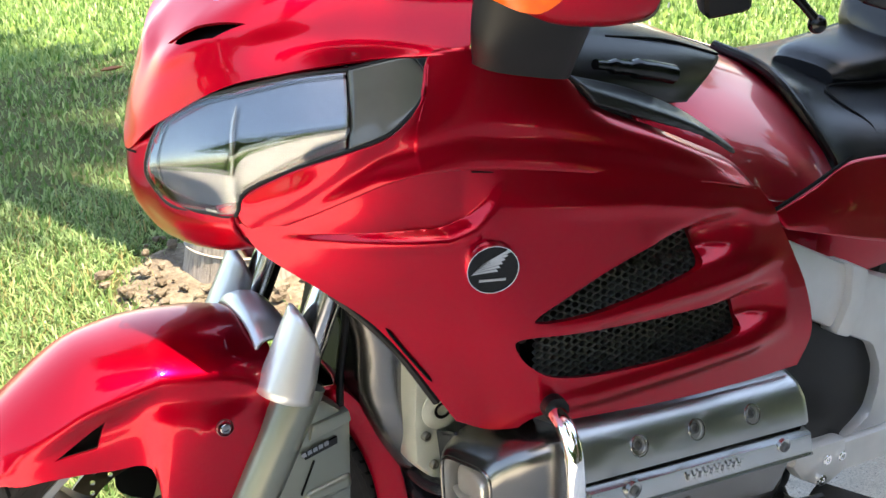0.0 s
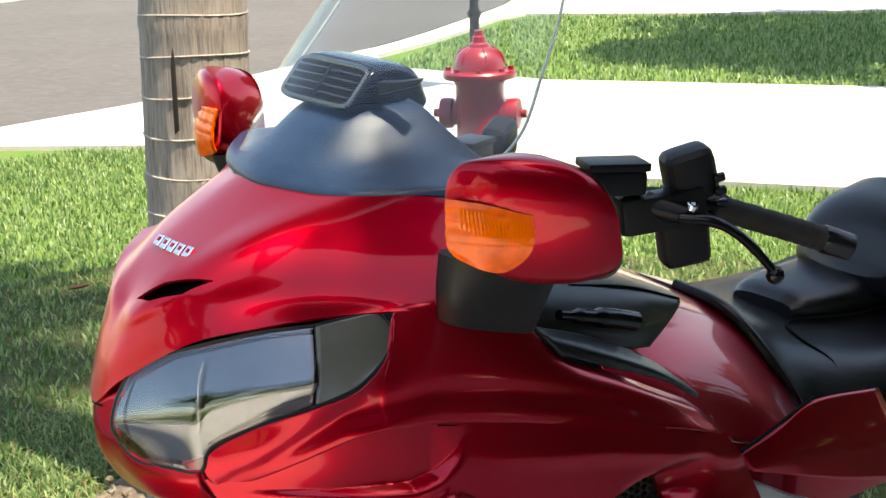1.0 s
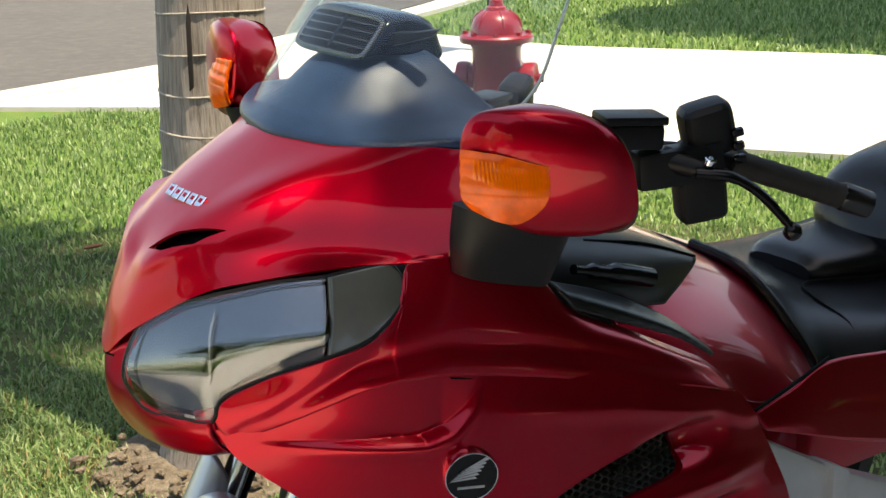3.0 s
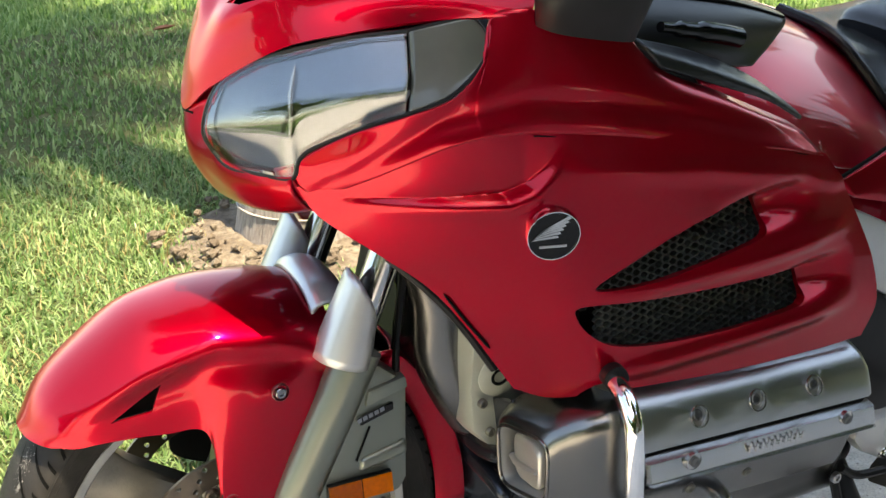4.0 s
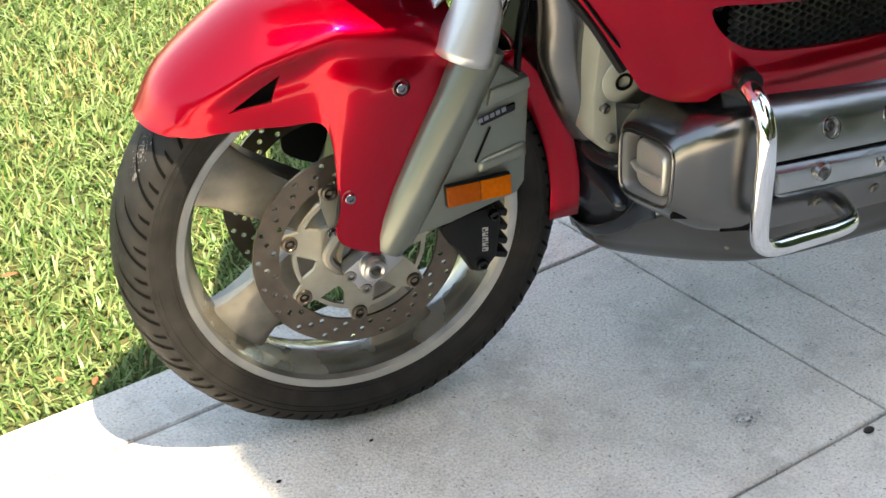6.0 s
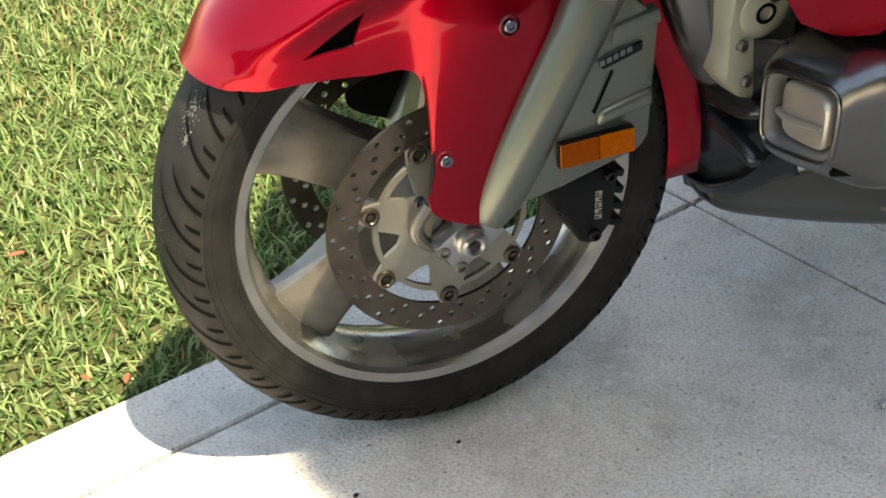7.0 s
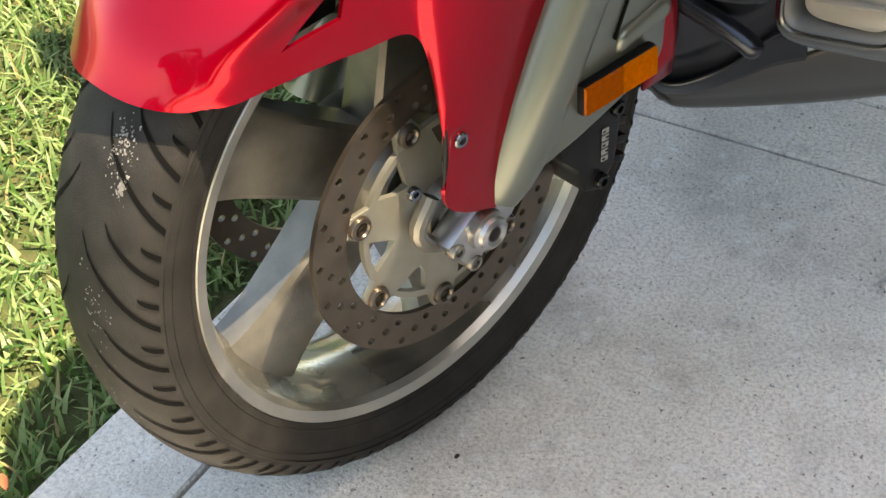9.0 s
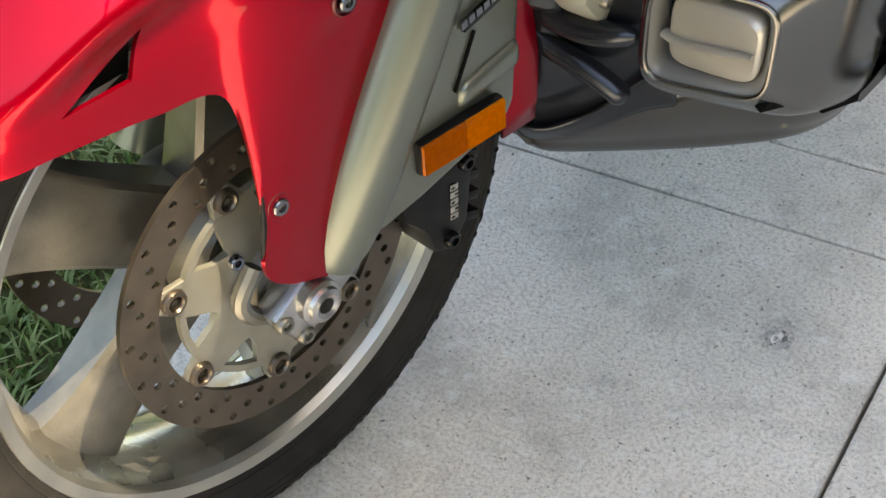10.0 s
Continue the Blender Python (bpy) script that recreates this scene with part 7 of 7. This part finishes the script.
# denser rim, its radius fitted by angle to the edge of the shade
for n, back, r, leaf, m in ((64, 0.62, 0.36, 0.14, 90), (90, 0.36, 0.22, 0.09, 80), (170, 0.15, 0.11, 0.055, 50)):
    for k in range(n):
        a = 2 * math.pi * k / n
        q = float(np.interp(a, [0, 2.2, 2.256, 2.28, 2.30, 2.36, 2.415, 2.43, 2.5, 6.28], [2.99, 2.91, 2.933, 2.958, 2.995, 3.0, 2.98, 2.95, 2.93, 2.99])) - back
        clump(bm, (SH_C[0] + q * math.cos(a), SH_C[1] + q * math.sin(a), SH_H), r, m, leaf, int(1300 + 1000 * back + k), 0.5)
# extra clumps added to close bright holes in the shade
for k, (x, y) in enumerate(((0.715, -2.595), (0.70, -2.50), (0.80, -2.60), (0.76, -2.70), (0.84, -2.48))):
    clump(bm, (x, y, SH_H), 0.16, 110, 0.08, 7700 + k, 0.5)
# fine clumps added along the edge of the shade
for k in range(12):
    f = k / 11
    x, y = 0.360 + 0.062 * f, -2.440 - 0.34 * f
    clump(bm, (x + 0.055, y - 0.045, SH_H), 0.055, 150, 0.028, 8800 + k, 0.3)
    clump(bm, (x + 0.18, y - 0.14, SH_H), 0.13, 150, 0.05, 8900 + k, 0.3)
part("crown", bm, FOLIAGE, shade, smooth=False)

# an unseen taller tree over the drive, added to darken the paint's reflections
tall = tagged(new("tree"), "unseen tall tree added for dark reflections in the paint", "tree")
part("trunk", tube(spline([(-4.6, -8.4, -0.05), (-4.4, -7.4, 5.0), (-3.6, -4.8, 10.0), (-2.8, -2.4, 13.0)], 20), list(np.linspace(0.34, 0.10, 20)), 16), DARKBARK, tall)
for k in range(6):
    a = 6.28 * k / 6
    part("limb", tube(spline([(-3.2, -3.6, 11.6), (-2.8 + 1.0 * math.cos(a), -2.2 + 1.0 * math.sin(a), 12.9), (-2.7 + 2.1 * math.cos(a), -1.9 + 2.1 * math.sin(a), 13.6)], 8), list(np.linspace(0.10, 0.03, 8)), 8), DARKBARK, tall)
bm = bmesh.new()
for k in range(150):
    a, q = g.uniform(0, 6.28), math.sqrt(g.uniform(0, 1)) * 2.5
    clump(bm, (-2.7 + q * math.cos(a), -1.9 + q * math.sin(a), 13.5 + g.uniform(-0.6, 0.9)), 0.6, 110, 0.22, 5200 + k, 0.7)
part("crown", bm, FOLIAGE, tall, smooth=False)


def bush(x, y, r, h, material, label, seed, n=900, leaf=0.06, extra=None):
    t = tagged(new("bush"), label, "bush")
    t.location = (x, y, 0)
    for k in range(5):
        a = 6.28 * k / 5
        part("stem", tube([(0.1 * r * math.cos(a), 0.1 * r * math.sin(a), -0.05), (0.5 * r * math.cos(a), 0.5 * r * math.sin(a), h * 0.6)], 0.015, 6), DARKBARK, t)
    bm, g = bmesh.new(), random.Random(seed)
    for k in range(9):
        a, q = g.uniform(0, 6.28), g.uniform(0, 0.55)
        clump(bm, (r * q * math.cos(a), r * q * math.sin(a), h * g.uniform(0.35, 0.65)), r * 0.55, n // 9, leaf, seed * 7 + k, 0.85 * h / (2 * r) + 0.2)
    part("foliage", bm, material, t, smooth=False)
    if extra:
        bm = bmesh.new()
        clump(bm, (0, 0, h * 0.62), r * 0.85, n // 5, leaf * 0.8, seed * 11, 0.6)
        part("blossom", bm, extra, t, smooth=False)
    return t


bush(14.72, 30.5, 0.64, 0.98, FOLIAGE, "round green bush with orange blossom", 41, 1400, 0.06, FLOWER)
bush(31.2, 31.9, 1.7, 2.9, HEDGE, "dark clipped hedge bush by the road", 42, 5000, 0.09)
bush(36.07, 33.43, 2.4, 3.6, HEDGE, "dark dense hedge by the house", 43, 5000, 0.10)
bush(40.67, 33.58, 2.4, 3.6, HEDGE, "tall dark hedge by the house", 44, 5000, 0.11)
bush(30.05, 22.05, 0.9, 1.15, FOLIAGE, "spiky green garden plant at the wall", 45, 900, 0.09)
for k, (x, y) in enumerate(((48.0, 72.0), (54.0, 62.0), (64.0, 76.0), (50.0, 90.0), (70.0, 52.0))):
    tree(x, y, 4.6, 0.30, "distant leafy street tree", 60 + k, 5.6, 1400, 0.5, DARKBARK)
# tuft of tall pale grass
tuft = np.random.default_rng(9).normal(size=(900, 2)) * 0.24 + np.array([17.04, 11.28])
b = blades("tall_grass_tuft", tuft, 0.72, 0.022, TALLGRASS, "tall pale ornamental grass tuft", 31, 0.8)
post = tagged(new("utility_box"), "pale green utility pedestal in the lawn", "utility box")
part("body", lathe([(0.10, -0.05), (0.10, 0.42), (0.115, 0.425), (0.115, 0.50), (0.09, 0.52), (0.0001, 0.525)], 20, "z", frame_m=Matrix.Translation((22.0, 16.62, 0))), mat("pale_green_paint", (0.40, 0.48, 0.42), 0.6, vary=0.08), post)
# house front far right
house = tagged(new("house"), "beige stucco house with a tiled roof and planters", "house")
HM = Matrix.Translation((39.0, 29.2, 0)) @ Matrix.Rotation(radians(-48), 4, "Z")
part("wall", box_bm((14.0, 6.0, 3.2), HM @ pose(0, 3.0, 1.55)), STUCCO, house)
bm = bmesh.new()
for pts in (((-7.6, -0.8, 3.1), (7.6, -0.8, 3.1), (5, 3, 5.2), (-5, 3, 5.2)), ((-7.6, 6.8, 3.1), (-5, 3, 5.2), (5, 3, 5.2), (7.6, 6.8, 3.1)), ((-7.6, -0.8, 3.1), (-5, 3, 5.2), (-7.6, 6.8, 3.1)), ((7.6, -0.8, 3.1), (7.6, 6.8, 3.1), (5, 3, 5.2)), ((-7.6, -0.8, 3.1), (-7.6, 6.8, 3.1), (7.6, 6.8, 3.1), (7.6, -0.8, 3.1))):
    bm.faces.new([bm.verts.new(HM @ Vector(p)) for p in pts])
part("roof", bm, mat("roof_tile", (0.40, 0.20, 0.13), 0.8, vary=0.25, scale=4), house, smooth=False)
part("door", box_bm((1.1, 0.08, 2.1), HM @ pose(-0.5, -0.03, 1.05), 0.01), mat("dark_door", (0.05, 0.035, 0.03), 0.5, vary=0.2), house)
for x in (-3.6, 3.0):
    w = part("window", box_bm((1.8, 0.08, 1.3), HM @ pose(x, -0.03, 1.5), 0.01), WHITE, house)
    part("pane", box_bm((1.66, 0.02, 1.16), HM @ pose(x, -0.075, 1.5)), BLACK_GLOSS, w)
for x, y in ((30.2, 22.9), (33.7, 20.1)):
    part("column", box_bm((0.45, 0.45, 3.0), Matrix.Translation((x, y, 1.5)) @ Matrix.Rotation(radians(-48), 4, "Z"), 0.02), STUCCO, house)
part("porch_roof", box_bm((6.5, 5.2, 0.25), HM @ pose(0.5, -2.6, 3.05), 0.02), STUCCO, house)
for k, (x, y) in enumerate(((30.99, 24.28), (32.7, 26.86))):
    u = tagged(new("planter"), "pale stone urn planter with a shrub", "planter")
    u.matrix_world = Matrix.Translation((x, y, -0.03)) @ Matrix.Scale(1.1, 4)
    part("urn", lathe([(0.0001, 0.0), (0.22, 0.0), (0.22, 0.06), (0.12, 0.12), (0.12, 0.18), (0.26, 0.30), (0.38, 0.50), (0.42, 0.56), (0.36, 0.56), (0.33, 0.50), (0.0001, 0.46)], 32, "z"), PALE, u)
    bm = bmesh.new()
    clump(bm, (0, 0, 0.75), 0.34, 260, 0.07, 70 + k, 0.8)
    part("shrub", bm, FOLIAGE, u, smooth=False)


def car(x, y, turn, material, label):
    t = tagged(new("car"), label, "car")
    t.matrix_world = pose(x, y, -0.02, 0, 0, turn)
    side = [(-2.2, 0.30), (-2.25, 0.62), (-1.9, 0.86), (-1.1, 0.95), (-0.55, 1.38), (0.9, 1.42), (1.6, 1.0), (2.15, 0.92), (2.25, 0.55), (2.2, 0.28)]
    part("body", prism(side, 1.76, pose(0, -0.88, 0), 0.08, seg=3), material, t)
    part("cabin_glass", prism([(-0.95, 0.98), (-0.50, 1.32), (0.85, 1.36), (1.40, 1.0)], 1.78, pose(0, -0.89, 0), 0.01), BLACK_GLOSS, t)
    for xx in (-1.4, 1.4):
        for yy in (-0.80, 0.80):
            w = part("wheel", lathe([(0.20, -0.10), (0.31, -0.10), (0.33, -0.06), (0.33, 0.06), (0.31, 0.10), (0.20, 0.10)], 28, "y", frame_m=pose(xx, yy, 0.33), closed_profile=True), RUBBER, t)
            part("rim", lathe([(0.0001, -0.09), (0.20, -0.09), (0.21, 0.09), (0.0001, 0.09)], 20, "y", frame_m=pose(xx, yy, 0.33)), ALU, w)
    part("tail_lamp", box_bm((0.05, 0.3, 0.14), pose(2.22, -0.6, 0.78), 0.02), FLAG, t)
    part("tail_lamp", box_bm((0.05, 0.3, 0.14), pose(2.22, 0.6, 0.78), 0.02), FLAG, t)
    part("bumper", box_bm((0.12, 1.7, 0.22), pose(2.24, 0, 0.42), 0.05), material, t)


car(39.3, 78.4, -116, mat("beige_car_paint", (0.42, 0.38, 0.32), 0.3, 0.4, coat=0.8), "beige saloon car parked by the kerb")
car(44.4, 54.05, 35, mat("white_car_paint", (0.75, 0.75, 0.74), 0.3, 0.0, coat=0.8), "white car parked on a far drive")

# an unseen house added behind the camera to darken reflections and sky light
home = tagged(new("house"), "unseen two-storey brown stucco house added for darker reflections", "house")
HO = Matrix.Rotation(SL, 4, "Z")
part("wall", box_bm((22.0, 6.0, 6.4), HO @ pose(-1.5, -13.0, 3.15)), layered("brown_stucco", (0.24, 0.19, 0.14), (0.21, 0.165, 0.12), (0.18, 0.145, 0.105), 0.6, 8.0, 0.9), home)
part("roof", prism([(-13.2, 6.3), (10.2, 6.3), (7.5, 8.2), (-10.5, 8.2)], 7.4, HO @ pose(0, -16.7, 0), 0.0), bpy.data.materials["roof_tile"], home)
gd = part("garage_door", box_bm((4.9, 0.06, 2.15), HO @ pose(-1.6, -9.98, 1.075), 0.01), mat("garage_paint", (0.42, 0.40, 0.36), 0.6, vary=0.05), home)
for i in range(4):
    for j in range(8):
        part("door_panel", box_bm((0.52, 0.03, 0.44), HO @ pose(-3.73 + 0.61 * j, -9.945, 0.28 + 0.53 * i), 0.012), bpy.data.materials["garage_paint"], gd)
for x, z in ((-8.0, 1.6), (4.6, 1.6), (-7.5, 4.2), (-1.6, 4.2), (4.6, 4.2)):
    w = part("window", box_bm((1.8, 0.10, 1.3), HO @ pose(x, -9.98, z), 0.01), WHITE, home)
    part("pane", box_bm((1.64, 0.02, 1.14), HO @ pose(x, -9.925, z)), BLACK_GLOSS, w)
# unseen trees and hedges, added to block light and darken reflections
tree(7.2, -5.4, 3.8, 0.2, "unseen broad leafy tree added to darken sky reflections", 93, 3.0, 9000, 0.22, DARKBARK)
for k, (x, y) in enumerate(((3.75, -1.2), (3.85, -2.7), (4.6, -4.2), (5.2, -5.9), (6.45, 0.05))):
    bush(x, y, 1.15, 2.3 if y > 0 else 2.8, HEDGE, "unseen tall hedge bush added to block light from the right", 84 + k, 1500, 0.13)
for k, (x, y, s) in enumerate(((-9.2, -7.2, 2.6), (-6.0, -8.0, 2.4), (-3.2, -8.6, 2.2))):
    tree(x, y, 1.9, 0.18, "unseen dense tree added to darken the headlamp's reflection", 95 + k, s, 6000, 0.18, DARKBARK)
tree(0.8, -8.6, 4.6, 0.2, "unseen tall leafy tree added to shade the pad behind", 99, 3.2, 9000, 0.2, DARKBARK)
bush(-6.2, -9.4, 1.0, 1.4, HEDGE, "unseen dark hedge added against the house", 81, 900, 0.10)
bush(3.6, -8.9, 1.0, 1.4, HEDGE, "unseen dark hedge added against the house", 82, 900, 0.10)
tree(-10.5, -6.0, 2.6, 0.2, "unseen leafy tree added to block sky light", 91, 3.0, 2400, 0.24, DARKBARK)
tree(-12.5, -0.5, 2.6, 0.2, "unseen leafy tree added to block sky light", 92, 3.0, 2400, 0.24, DARKBARK)

# ---- small things on the ground ----
# a chipped spot in the concrete: pale core in a broken dark ring
CHIPDARK = mat("chip_rim", (0.16, 0.15, 0.135), 0.95, vary=0.3, scale=200)
CHIPPALE = mat("chip_core", (0.80, 0.78, 0.74), 0.9, vary=0.1, scale=200)
crng = random.Random(31)
chip = tagged(new("concrete_chip"), "small chipped spot with a pale core in the concrete", "chip")
for k in range(9):
    a = 0.7 * k + crng.uniform(-0.2, 0.2)
    q, w = crng.uniform(0.009, 0.014), crng.uniform(0.0022, 0.0045)
    c = Vector((0.484 + 1.25 * q * math.cos(a), -0.341 + 0.8 * q * math.sin(a), 0.0006))
    bm = bmesh.new()
    bmesh.ops.create_icosphere(bm, subdivisions=1, radius=w, matrix=Matrix.Translation(c) @ Matrix.Rotation(a + 1.5, 4, "Z") @ Matrix.Diagonal((1.6, 0.7, 0.16, 1)))
    part("dark_edge", bm, CHIPDARK, chip)
for dx, dy, w in ((-0.004, 0.001, 0.0055), (0.004, -0.002, 0.0048), (0.000, 0.004, 0.0038)):
    bm = bmesh.new()
    bmesh.ops.create_icosphere(bm, subdivisions=2, radius=w, matrix=Matrix.Translation((0.484 + dx, -0.341 + dy, 0.0004)) @ Matrix.Diagonal((1.3, 0.8, 0.14, 1)))
    part("pale_core", bm, CHIPPALE, chip)

for k, (x, y, s) in enumerate(((0.001, -0.082, 0.003), (-0.153, -0.090, 0.0035), (0.612, -0.463, 0.008))):
    bm = bmesh.new()
    bmesh.ops.create_icosphere(bm, subdivisions=2, radius=s, matrix=Matrix.Translation((x, y, s * 0.45)) @ Matrix.Diagonal((1.2, 0.8, 0.55, 1)))
    tagged(link_mesh("pebble", bm, mat("dark_pebble", (0.02, 0.018, 0.016), 0.8) if k == 0 else bpy.data.materials["dark_pebble"]), "small dark pebble on the concrete", "pebble", "pebbles on the pad")
bm = bmesh.new()
for k in range(26):
    a, r = prng.uniform(0, 6.28), 0.018 * math.sqrt(prng.random())
    bmesh.ops.create_icosphere(bm, subdivisions=1, radius=prng.uniform(0.002, 0.005), matrix=Matrix.Translation((0.488 + 1.3 * r * math.cos(a), -0.340 + r * math.sin(a), 0.001)) @ Matrix.Diagonal((1.3, 1, 0.3, 1)))
tagged(link_mesh("chipped_patch", bm, mat("chip_stone", (0.46, 0.44, 0.41), 0.9, vary=0.3, scale=200), smooth=False), "small crumbled patch in the concrete", "chipped patch", kind="stuff")
for k, (x, y, z, s) in enumerate(((1.70, 3.80, 0.012, 0.05), (-0.285, 0.268, 0.008, 0.013), (-0.33, 0.30, 0.010, 0.010), (-0.30, 0.62, 0.02, 0.015), (0.28, 1.05, 0.02, 0.016))):
    bm = grid_bm([[(x + u * s * math.cos(k) - v * s * 0.4 * math.sin(k), y + u * s * math.sin(k) + v * s * 0.4 * math.cos(k), z + s * (0.25 * abs(v) + 0.16 * u * u)) for v in (-1 + abs(u) ** 2, 0, 1 - abs(u) ** 2)] for u in np.linspace(-1, 1, 7)])
    tagged(solid(link_mesh("leaf", bm, LEAF), 0.001), "curled dry brown leaf on the grass", "leaf", "fallen leaves")
